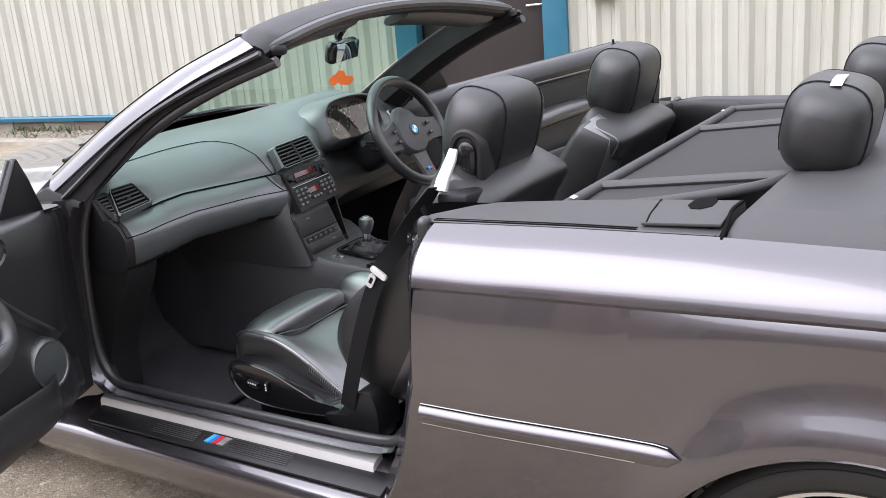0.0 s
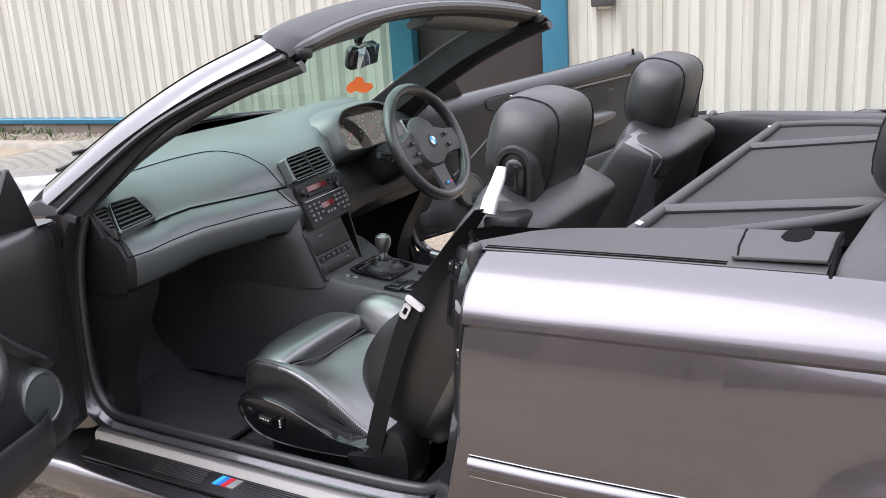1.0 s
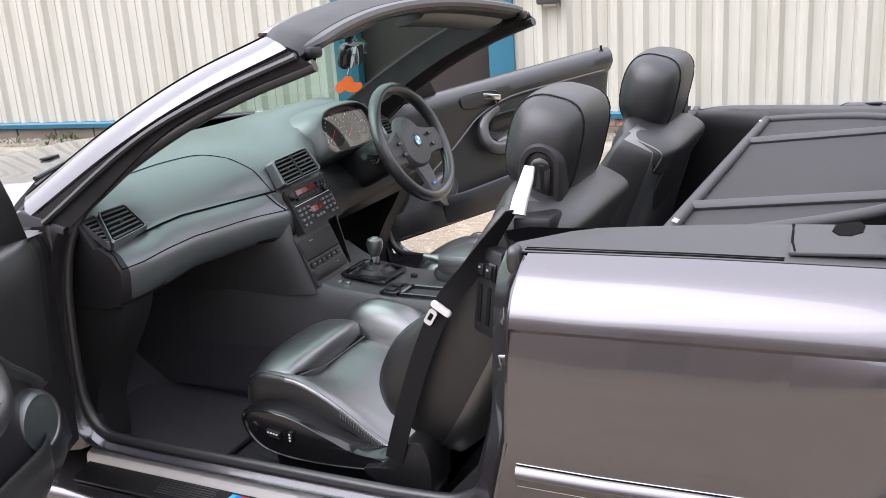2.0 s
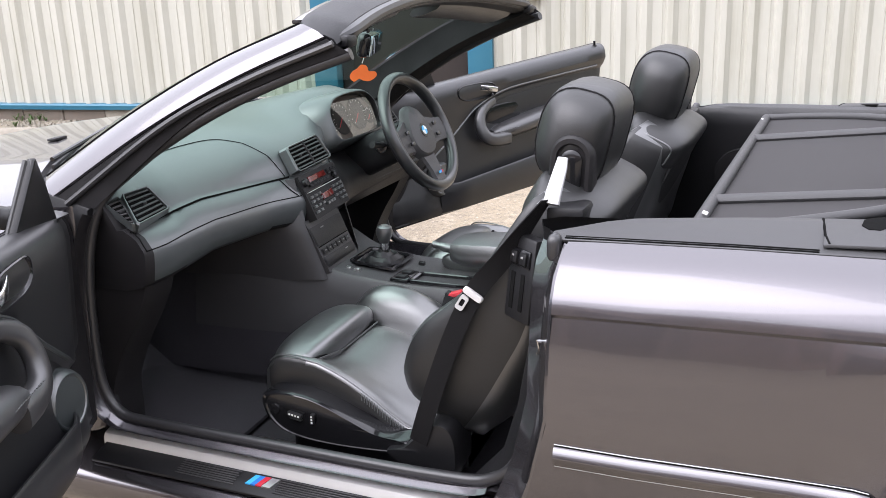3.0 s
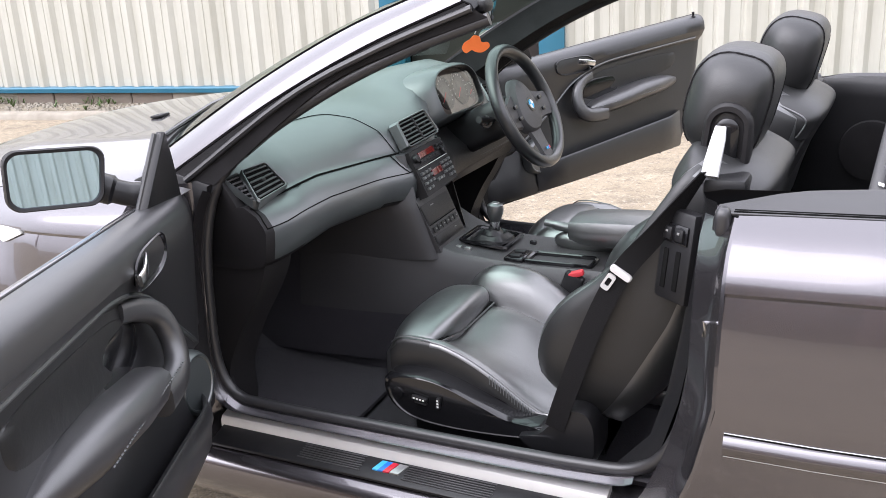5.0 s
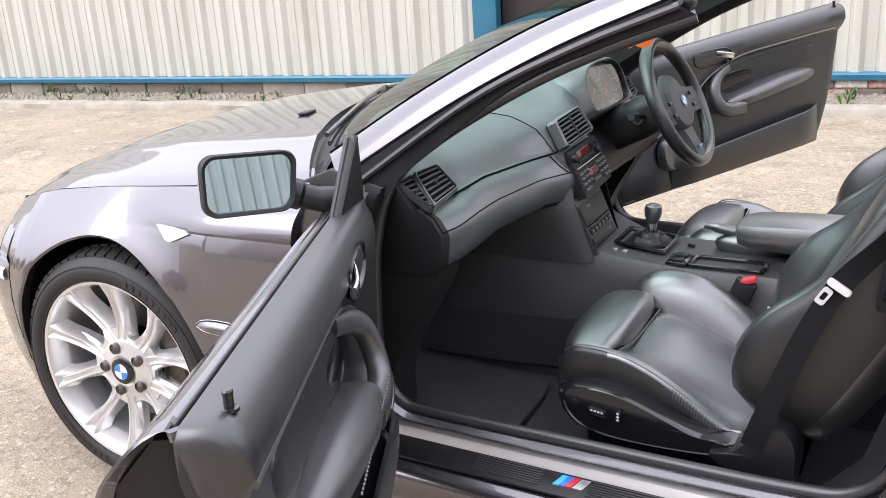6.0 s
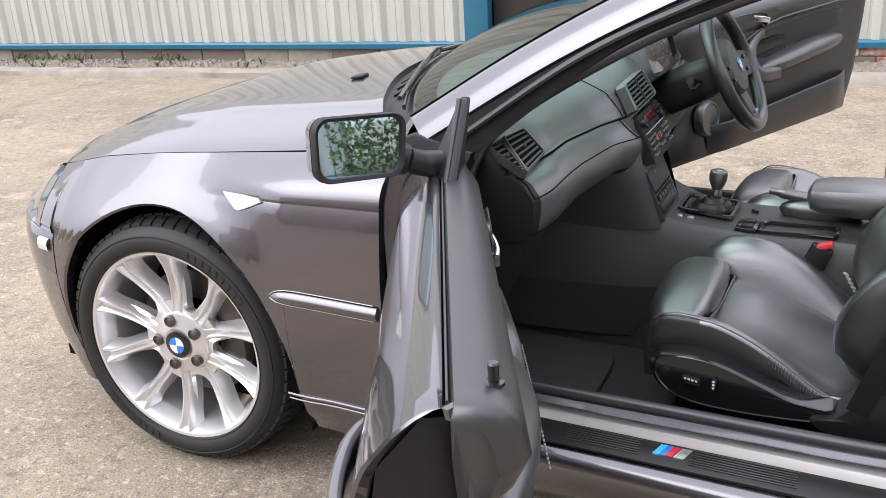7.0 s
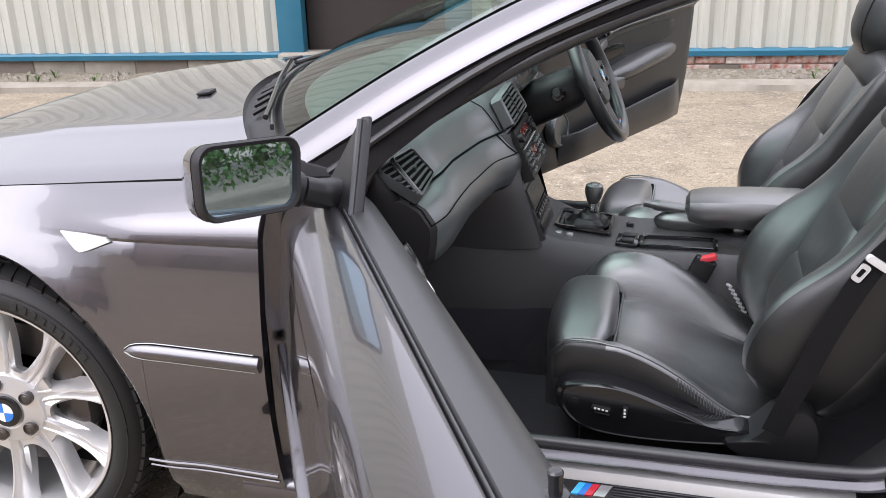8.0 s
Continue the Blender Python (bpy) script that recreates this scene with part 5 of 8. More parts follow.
    T = lambda x, z, d=0.0: P(x, float(np.interp(z, [q[2] for q in reversed(trim(x)[5:])], [q[1] for q in reversed(trim(x)[5:])])) - d, z)
    # bead along the arched step
    bm = bmesh.new()
    tube(bm, spline([T(x, lerp_table(ARCH, x) + 0.006, 0.001) for x in (0.93, 0.99, 1.05, 1.10, 1.16, 1.21, 1.27, 1.36, 1.52, 1.68, 1.80)], 4), 0.0045, 8)
    part("trim_moulding", bm, DASH, door)
    # padded insert behind the armrest
    bm = bmesh.new()
    outer = spline([(1.24, 0.745, 0), (1.29, 0.778, 0), (1.42, 0.790, 0), (1.66, 0.790, 0), (1.70, 0.765, 0), (1.66, 0.725, 0), (1.45, 0.712, 0), (1.28, 0.715, 0)], 5, closed=True)
    c = sum(outer, V(0, 0, 0)) / len(outer)
    rows = [[T(p.x, p.y, -0.002) for p in outer], [T(p.x * 0.97 + c.x * 0.03, p.y * 0.97 + c.y * 0.03, 0.002) for p in outer], [T(p.x * 0.8 + c.x * 0.2, p.y * 0.8 + c.y * 0.2, 0.003) for p in outer], [T(p.x * 0.1 + c.x * 0.9, p.y * 0.1 + c.y * 0.9, 0.003) for p in outer]]
    grid(bm, rows, close_v=True, caps=True)
    part("trim_insert", bm, SOFTLEATHER, door, "black leather door insert")
    # armrest pad whose front end sweeps up into the pull grip
    bm = bmesh.new()
    rows = []
    for x, zc, h, d in ((1.235, 0.655, 0.022, 0.036), (1.26, 0.661, 0.027, 0.054), (1.32, 0.666, 0.032, 0.064), (1.40, 0.672, 0.035, 0.067), (1.48, 0.680, 0.036, 0.064), (1.56, 0.682, 0.034, 0.054), (1.62, 0.682, 0.028, 0.040), (1.66, 0.680, 0.020, 0.024), (1.69, 0.678, 0.010, 0.006)):
        rows.append([T(x, zc, 0.0) + V(0, -s * d * u, h * v) for u, v in ((-0.1, 0.95), (0.35, 1.0), (0.72, 0.88), (0.93, 0.58), (1.0, 0.15), (0.96, -0.3), (0.80, -0.66), (0.50, -0.90), (0.15, -1.0), (-0.1, -1.0))])
    grid(bm, rows, close_v=True, caps=True)
    rest = part("armrest", bm, PAD, door, "padded door armrest")
    bm = bmesh.new()
    path = spline([T(1.275, 0.780, -0.006), T(1.225, 0.770, 0.012), T(1.185, 0.745, 0.028), T(1.172, 0.705, 0.038), T(1.186, 0.668, 0.044), T(1.225, 0.648, 0.044), T(1.29, 0.642, 0.038)], 7)
    k = len(path) - 1
    sweep(bm, path, rrect(0.046, 0.036, 0.016, 4), up=(0, -s, 0), sizes=[0.8 + 0.4 * (i / k) ** 1.3 for i in range(k + 1)])
    part("pull_grip", bm, PAD, door, "curved pull grip")
    bm = bmesh.new()
    for k in range(34):
        x = 1.22 + 0.36 * k / 34
        box(bm, T(x, 0.655, 0.0) + V(0, -s * 0.062, 0.022), (0.007, 0.003, 0.002), 0.0006, seg=1)
    part("stitching", bm, DASH, rest)
    bm = bmesh.new()
    blob(bm, T(1.315, 0.724, -0.006), (0.105, 0.010, 0.046), 2.6, 20, 10)
    part("grip_recess", bm, GLOSS, door)
    # door pocket with a raised outer wall
    bm = bmesh.new()
    rows = []
    for x in np.linspace(0.97, 1.69, 18):
        e = min(1, (x - 0.96) / 0.08, (1.70 - x) / 0.08)
        h = 0.528 + 0.05 * (x - 1.05)
        rows.append([T(x, 0.412, 0.0), T(x, 0.42, 0.018 * e), T(x, 0.45, 0.030 * e), P(x, 0.678 - 0.036 * e, 0.48), P(x, 0.680 - 0.040 * e, h - 0.006), P(x, 0.681 - 0.037 * e, h), P(x, 0.682 - 0.030 * e, h - 0.004), P(x, 0.684 - 0.026 * e, h - 0.05)])
    grid(bm, rows)
    part("door_pocket", bm, VINYL, door)
    # speaker pod ahead of the pocket
    bm = bmesh.new()
    q = T(0.985, 0.545, -0.010)
    disc_solid(bm, q, (0.25, -s, 0.05), [(0, 0.066), (0.016, 0.063), (0.026, 0.058), (0.029, 0.055), (0.0285, 0.051), (0.026, 0.049), (0.027, 0.03), (0.027, 0.0)], 40)
    part("speaker_cover", bm, DASH, door, "round black speaker cover")
    # lever in its bowl
    bm = bmesh.new()
    q = T(1.182, 0.836, -0.002)
    rows = []
    for d, r in ((0.003, 1.0), (0.0055, 0.95), (0.002, 0.90), (-0.010, 0.8), (-0.012, 0.1)):
        rows.append([q + V(0.090 * r * math.copysign(abs(math.cos(a)) ** 0.6, math.cos(a)), -s * d, 0.031 * r * math.copysign(abs(math.sin(a)) ** 0.7, math.sin(a)) - 0.10 * 0.078 * r * math.cos(a)) for a in np.linspace(0, 2 * math.pi, 28, endpoint=False)])
    grid(bm, rows, close_v=True)
    part("handle_bowl", bm, GLOSS, door)
    bm = bmesh.new()
    path = spline([q + V(0.018, -s * 0.000, 0.010), q + V(0.042, -s * 0.007, 0.004), q + V(0.066, -s * 0.011, -0.003), q + V(0.086, -s * 0.009, -0.009)], 5)
    sweep(bm, path, rrect(0.007, 0.020, 0.003))
    part("inner_handle", bm, CHROME, door, "satin chrome door lever")
    # lock pin
    bm = bmesh.new()
    zt = lerp_table(TOPLINE, 1.805) + 0.001
    disc_solid(bm, P(1.805, 0.697, zt - 0.002), (0, 0, 1), [(0, 0.0095), (0.0025, 0.009), (0.003, 0.0048), (0.013, 0.0048), (0.018, 0.0054), (0.0195, 0.0042), (0.0195, 0)], 14)
    part("lock_pin", bm, GLOSS, door)
    # sail panel and door mirror
    bm = bmesh.new()
    o = [(0.855, 0.874), (1.030, 0.884), (0.971, 1.010), (0.964, 1.014), (0.917, 0.966)]
    yy = lambda z: 0.728 - (z - 0.87) * 0.24
    prism(bm, o, lambda a, b: P(a, yy(b) + 0.006 + 1.1 * max(0, 1.0 - b) * max(0, 1.042 - a), b), lambda a, b: P(a, yy(b) - 0.012 - 0.9 * max(0, 1.0 - b) * max(0, 1.032 - a), b), 0.004)
    part("sail_panel", bm, TRIM, door, "black triangular mirror base panel")
    bm = bmesh.new()
    for d in (0.0, 0.011):
        tube(bm, [P(1.028 - d * 0.3, yy(0.885) + 0.006 - d, 0.882), P(0.969 - d * 0.3, yy(1.01) + 0.006 - d, 1.011)], 0.0048, 8)
    part("sail_seal", bm, RUBBER, door)
    bm = bmesh.new()
    # mirror: its place and turn in the yard, brought into the door's axes
    back = near.inverted()
    flip = lambda v: V(v.x, -v.y, v.z)
    c = flip(back @ V(0.803, -1.066, 0.966) + V(HINGE_X, -HINGE_Y, 0))
    wv = flip(back.to_3x3() @ V(0.500, 0.862, -0.085).normalized())
    nrm = flip(back.to_3x3() @ V(0.868, -0.485, 0.12))
    nrm = (nrm - wv * nrm.dot(wv)).normalized()
    up = nrm.cross(wv).normalized()
    if up.z < 0:
        up = -up
    end = c + wv * 0.066 - up * 0.018 - nrm * 0.040
    base = V(0.935, 0.728, 0.898)
    sweep(bm, spline([P(*base), P(*(base * 0.66 + end * 0.34 + V(0, 0, -0.006))), P(*(base * 0.33 + end * 0.67 + V(0, 0, -0.004))), P(*end)], 6), rrect(0.058, 0.046, 0.018, 4), sizes=[0.95] * 6 + [0.9] * 6 + [1.1] * 7)
    part("mirror_arm", bm, TRIM, door)
    Q = lambda a, b, d: P(*(c + wv * a + up * b + nrm * d))
    def outline(w, h):
        return [(a + 0.10 * b * max(0.0, a / (w / 2)), b) for a, b in rrect(w, h, min(w, h) * 0.24, 5)]
    bm = bmesh.new()
    shells = [(0.160, 0.101, 0.006), (0.164, 0.105, 0.002), (0.162, 0.104, -0.012), (0.152, 0.098, -0.038), (0.130, 0.084, -0.064), (0.090, 0.060, -0.082), (0.034, 0.025, -0.088)]
    inner = [(0.145, 0.087, -0.012), (0.150, 0.091, 0.004)]
    grid(bm, [[Q(a, b, d) for a, b in outline(w, h)] for w, h, d in inner + shells], close_v=True, caps=True)
    mir = part("door_mirror", bm, LOWDASH, door, "black-rimmed door mirror")
    bm = bmesh.new()
    grid(bm, [[Q(a, b, d) for a, b in outline(w, h)] for w, h, d in [(0.163, 0.105, -0.014), (0.154, 0.100, -0.039), (0.132, 0.086, -0.0655), (0.092, 0.062, -0.084), (0.034, 0.025, -0.090)]], close_v=True, caps=True)
    part("mirror_cap", bm, PAINT, door)
    bm = bmesh.new()
    bm.faces.new([bm.verts.new(Q(a, b, -0.002)) for a, b in outline(0.148, 0.090)])
    part("mirror_glass", bm, MIRROR, door, "silvered mirror glass")
    return door


for s in (-1, 1):
    build_door(s)

# ---------------------------------------------------------------- cabin shell
bm = bmesh.new()
rows = []
for x, z in ((0.36, 0.62), (0.40, 0.48), (0.47, 0.34), (0.60, 0.255), (0.80, 0.240), (1.10, 0.240), (1.40, 0.25), (1.75, 0.25), (1.80, 0.28), (1.86, 0.36), (2.05, 0.40)):
    row = []
    for y in (-0.725, -0.70, -0.66, -0.40, -0.20, -0.16, -0.135, -0.10, 0.10, 0.135, 0.16, 0.20, 0.40, 0.66, 0.70, 0.725):
        h = 0.0
        if abs(y) < 0.18 and x > 0.38:
            h = lerp_table([(0.0, 0.20), (0.10, 0.20), (0.135, 0.185), (0.16, 0.13), (0.18, 0.0)], abs(y))
        if abs(y) > 0.68:
            h = max(0.0, 0.385 - z) if abs(y) > 0.69 else 0.03
        row.append(V(x, y, z + h))
    rows.append(row)
grid(bm, rows)
part("floor_carpet", bm, CARPET, car, "black carpeted floor")
for s in (-1, 1):
    bm = bmesh.new()
    o = spline([(0.56, 0.30, 0), (0.62, 0.52, 0), (0.80, 0.60, 0), (0.98, 0.60, 0), (1.0, 0.40, 0), (0.96, 0.27, 0), (0.75, 0.255, 0)], 5, closed=True)
    grid(bm, [[V(p.x, s * p.y, 0.252 + 0.10 * max(0, (0.68 - p.x)) ** 1.3 * 4) for p in o], [V(p.x, s * p.y, 0.262 + 0.10 * max(0, (0.68 - p.x)) ** 1.3 * 4) for p in o],
              [V(p.x * 0.96 + 0.03, s * (p.y * 0.96 + 0.017), 0.264 + 0.10 * max(0, (0.68 - p.x)) ** 1.3 * 4) for p in o], [V(p.x * 0.1 + 0.71, s * (p.y * 0.1 + 0.39), 0.263) for p in o]], close_v=True, caps=True)
    tagged(part("floor_mat", bm, CARPET, car), "black carpet mat in the footwell")
    # footwell kick panel and hinge pillar
    bm = bmesh.new()
    o = [(0.42, 0.26), (0.82, 0.36), (0.785, 0.45), (0.780, 0.60), (0.79, 0.74), (0.83, 0.87), (0.70, 0.90), (0.45, 0.80)]
    prism(bm, o, lambda a, b: V(a, s * 0.712, b), lambda a, b: V(a, s * 0.680, b), 0.006)
    part("kick_panel", bm, TRIM, car)
    bm = bmesh.new()
    rows = [[V(x, s * y, z) for x, y in ((0.79, 0.72), (0.775, 0.735), (0.74, 0.745), (0.70, 0.765), (0.66, 0.79))] for z in np.linspace(0.33, 0.875, 10)]
    grid(bm, rows)
    hp = part("hinge_pillar", bm, PAINT, car)
    for z in (0.47, 0.72):
        bm = bmesh.new()
        box(bm, (0.745, s * 0.765, z), (0.045, 0.05, 0.06), 0.008)
        part("hinge", bm, PAINT, hp)
    bm = bmesh.new()
    tube(bm, [(0.755, s * 0.75, 0.60), (0.80, s * 0.80, 0.605), (0.83, s * 0.86, 0.605)], 0.009, 8)
    box(bm, (0.756, s * 0.742, 0.60), (0.02, 0.03, 0.045), 0.004)
    part("door_check", bm, STEEL, hp)
    # quarter trim inside the door shut: black panel, vents, window switches
    bm = bmesh.new()
    rows = []
    for z, x0 in ((0.37, 1.70), (0.45, 1.77), (0.55, 1.80), (0.66, 1.82), (0.78, 1.838), (0.86, 1.848), (0.895, 1.852)):
        rows.append([V(x0 + d, s * y, z) for d, y in ((0.0, 0.722), (-0.02, 0.70), (-0.03, 0.668), (0.0, 0.640), (0.12, 0.625), (0.42, 0.60), (0.70, 0.58))])
    rows.append([V(p.x, p.y + s * 0.012, 0.912 + 0.0) for p in rows[-1]])
    grid(bm, rows)
    q = part("quarter_trim", bm, TRIM, car, "black inner quarter trim")
    bm = bmesh.new()
    disc_solid(bm, (2.03, s * 0.60, 0.72), (-0.12, -s, 0), [(0.0, 0.085), (0.012, 0.082), (0.014, 0.07), (0.011, 0.0)], 32)
    part("rear_speaker", bm, CLOTH, q)
    # top ledge from the door shut to the roof cover
    bm = bmesh.new()
    rows = []
    for x in np.linspace(1.852, 2.405, 14):
        z = lerp_table(TOPLINE, x)
        w = lerp_table([(1.85, 0.69), (2.0, 0.640), (2.2, 0.600), (2.4, 0.575)], x)
        e = 0.020 * min(1.0, (x - 1.852) / 0.10)
        rows.append([V(x, s * y, zz) for y, zz in ((0.7445, z - 0.006), (0.7435, z - 0.001), (0.739, z + 0.001), (0.739 * 0.6 + w * 0.4, z + 0.002 + e * 0.5), (0.739 * 0.3 + w * 0.7, z + 0.002 + e * 0.9), (w + 0.022, z + e), (w + 0.008, z + e - 0.006), (w, z + e - 0.022), (w + 0.003, z - 0.045), (w + 0.020, z - 0.062))])
    grid(bm, rows, caps=True)
    ledge = part("waist_ledge", bm, COVER, car, "dark grey plastic ledge along the cabin side")
    bm = bmesh.new()
    sweep(bm, [V(x, s * 0.747, lerp_table(TOPLINE, x) - 0.001) for x in np.linspace(1.875, 2.40, 12)], rrect(0.004, 0.006, 0.0018))
    part("waist_seal", bm, RUBBER, ledge)
    bm = bmesh.new()
    zt = lerp_table(TOPLINE, 2.37)
    box(bm, (2.339, s * 0.672, zt + 0.0145), (0.130, 0.118, 0.006), 0.002, pose(0, 0, 0, -s * 5, -2.4, 0))
    part("ledge_cover", bm, COVER, ledge)
    bm = bmesh.new()
    up = lambda x, y: zt + 0.0145 + (0.672 - y) * 0.087 + (x - 2.339) * 0.042
    for off, wd in ((0.733, 0.0022), (0.7405, 0.0016)):
        tube(bm, [V(x, s * off, lerp_table(TOPLINE, x) + 0.0015 + 0.008 * (0.739 - off)) for x in np.linspace(1.88, 2.27, 10)], wd, 6)
    tube(bm, [V(2.283, s * 0.728, up(2.283, 0.728) + 0.002), V(2.276, s * 0.69, up(2.276, 0.69) + 0.002), V(2.270, s * 0.615, up(2.270, 0.615) + 0.002)], 0.0022, 6)
    part("ledge_joint", bm, DARK, ledge)
    bm = bmesh.new()
    hole = [(2.326, 0.646), (2.329, 0.622), (2.338, 0.612), (2.362, 0.604), (2.370, 0.622), (2.368, 0.648), (2.352, 0.664), (2.336, 0.662)]
    prism(bm, hole, lambda a, b: V(a, s * b, up(a, b) - 0.003), lambda a, b: V(a, s * b, up(a, b) + 0.0042))
    part("latch_hole", bm, DARK, ledge)
    # door shut edge: rubber block and striker
    bm = bmesh.new()
    blob(bm, (1.866, s * 0.752, 0.886), (0.012, 0.016, 0.024), 3, 14, 10)
    part("shut_corner", bm, RUBBER, car)
    bm = bmesh.new()
    tube(bm, [(1.868, s * 0.788, 0.718), (1.854, s * 0.806, 0.718), (1.854, s * 0.806, 0.738), (1.868, s * 0.788, 0.738)], 0.0045, 8)
    box(bm, (1.872, s * 0.788, 0.728), (0.005, 0.022, 0.040), 0.002)
    part("striker", bm, CHROME, car, "bright door striker")

# window switches and belt guide slots on the front of the quarter trim
for s in (-1, 1):
    W = Matrix.Translation((1.786, s * 0.640, 0.828)) @ pose(0, 0, 0, 0, 0, s * 37) @ pose(0, 0, 0, s * 8, 0, 0)
    def seen(bm):
        for v in bm.verts:
            v.co = W @ v.co
        return bm
    bm = bmesh.new()
    box(bm, (0, s * 0.004, -0.04), (0.080, 0.030, 0.16), 0.008)
    sw = part("switch_pod", seen(bm), TRIM, car, "black pod with two rear window switches and belt slots")
    bm = bmesh.new()
    box(bm, (0, s * 0.020, 0.0), (0.062, 0.006, 0.034), 0.003)
    part("switch_plate", seen(bm), GLOSS, sw)
    for d in (-0.014, 0.014):
        bm = bmesh.new()
        box(bm, (d, s * 0.0245, 0.0), (0.020, 0.006, 0.022), 0.002)
        part("rocker", seen(bm), TRIM, sw)
        bm = bmesh.new()
        box(bm, (d, s * 0.028, 0.003), (0.006, 0.002, 0.004), 0.0005, seg=1)
        part("mark", seen(bm), MARK, sw)
    for d in (-0.018, 0.012):
        bm = bmesh.new()
        box(bm, (d, s * 0.019, -0.064), (0.012, 0.004, 0.070), 0.002)
        part("slot", seen(bm), DARK, sw)

# rear seat area and roof cover
bm = bmesh.new()
rows = []
for y in np.linspace(-0.58, 0.58, 25):
    hump = 0.03 * math.exp(-((abs(y) - 0.33) / 0.16) ** 2)
    rows.append([V(x, y, z) for x, z in ((1.98, 0.36), (2.0, 0.52 - hump * 0.3), (2.12, 0.56 - hump), (2.34, 0.53), (2.40, 0.56), (2.44 - hump * 0.6, 0.70), (2.50 - hump * 0.5, 0.86), (2.53, 0.90), (2.60, 0.91))])
grid(bm, rows)
part("rear_seat", bm, LEATHER, car, "black leather rear bench")
for s in (-1, 1):
    bm = bmesh.new()
    blob(bm, (2.497, s * 0.33, 1.018), (0.078, 0.142, 0.088), 3.0, 26, 18, m=pose(0, 0, 0, 0, 10, 0))
    h = part("rear_headrest", bm, SOFTLEATHER, car, "large black leather rear headrest")
    bm = bmesh.new()
    box(bm, (2.50, s * 0.33, 0.918), (0.07, 0.16, 0.03), 0.01)
    part("headrest_base", bm, TRIM, h)
    for y in (-0.55, 0.55):
        bm = bmesh.new()
        tube(bm, seam_round((2.497, s * 0.33, 1.018), (0.078, 0.142, 0.088), 3.0, y, -0.5, math.pi + 0.5, m=pose(0, 0, 0, 0, 10, 0)), 0.002, 6)
        part("headrest_seam", bm, CLOTH, h)
bm = bmesh.new()
rows = []
for k in np.linspace(-1, 1, 6):
    rows.append([V(2.516 + 0.010 * k, y, 1.0195 + 0.088 * (1 - (abs(y + 0.33) / 0.142) ** 3.0) ** (1 / 3.0)) for y in np.linspace(-0.425, -0.355, 9)])
sheet(bm, rows, 0.001)
tagged(part("paper_label", bm, WHITE), "small white paper label on the rear headrest", "label")
bm = bmesh.new()
rows = []
for x, dz, w in ((2.412, -0.02, 0.738), (2.415, 0.016, 0.742), (2.425, 0.024, 0.743), (2.47, 0.034, 0.743), (2.60, 0.040, 0.743), (2.75, 0.036, 0.743), (2.84, 0.022, 0.743), (2.855, 0.0, 0.743)):
    rows.append([V(x - 0.03 * (1 - (y / w) ** 2) * (-1 if x < 2.5 else 0), y, lerp_table(TOPLINE, x) - 0.004 + dz * min(1.0, (w - abs(y)) / 0.05 + 0.12) + 0.02 * (1 - (y / w) ** 2) - (0.008 if abs(y) > w * 0.999 else 0.0)) for y in list(np.linspace(-w, -w + 0.06, 6)) + list(np.linspace(-w + 0.09, w - 0.09, 21)) + list(np.linspace(w - 0.06, w, 6))])
grid(bm, rows)
part("roof_cover", bm, COVER, car, "dark grey grained folding-roof cover")
for s in (-1, 1):
    bm = bmesh.new()
    sweep(bm, spline([(2.405, s * 0.60, 0.93), (2.408, s * 0.68, 0.935), (2.412, s * 0.735, 0.918), (2.413, s * 0.758, 0.905), (2.43, s * 0.772, 0.893), (2.55, s * 0.774, 0.892), (2.84, s * 0.772, 0.886)], 5), rrect(0.006, 0.006, 0.002))
    part("cover_seal", bm, DARK, car)


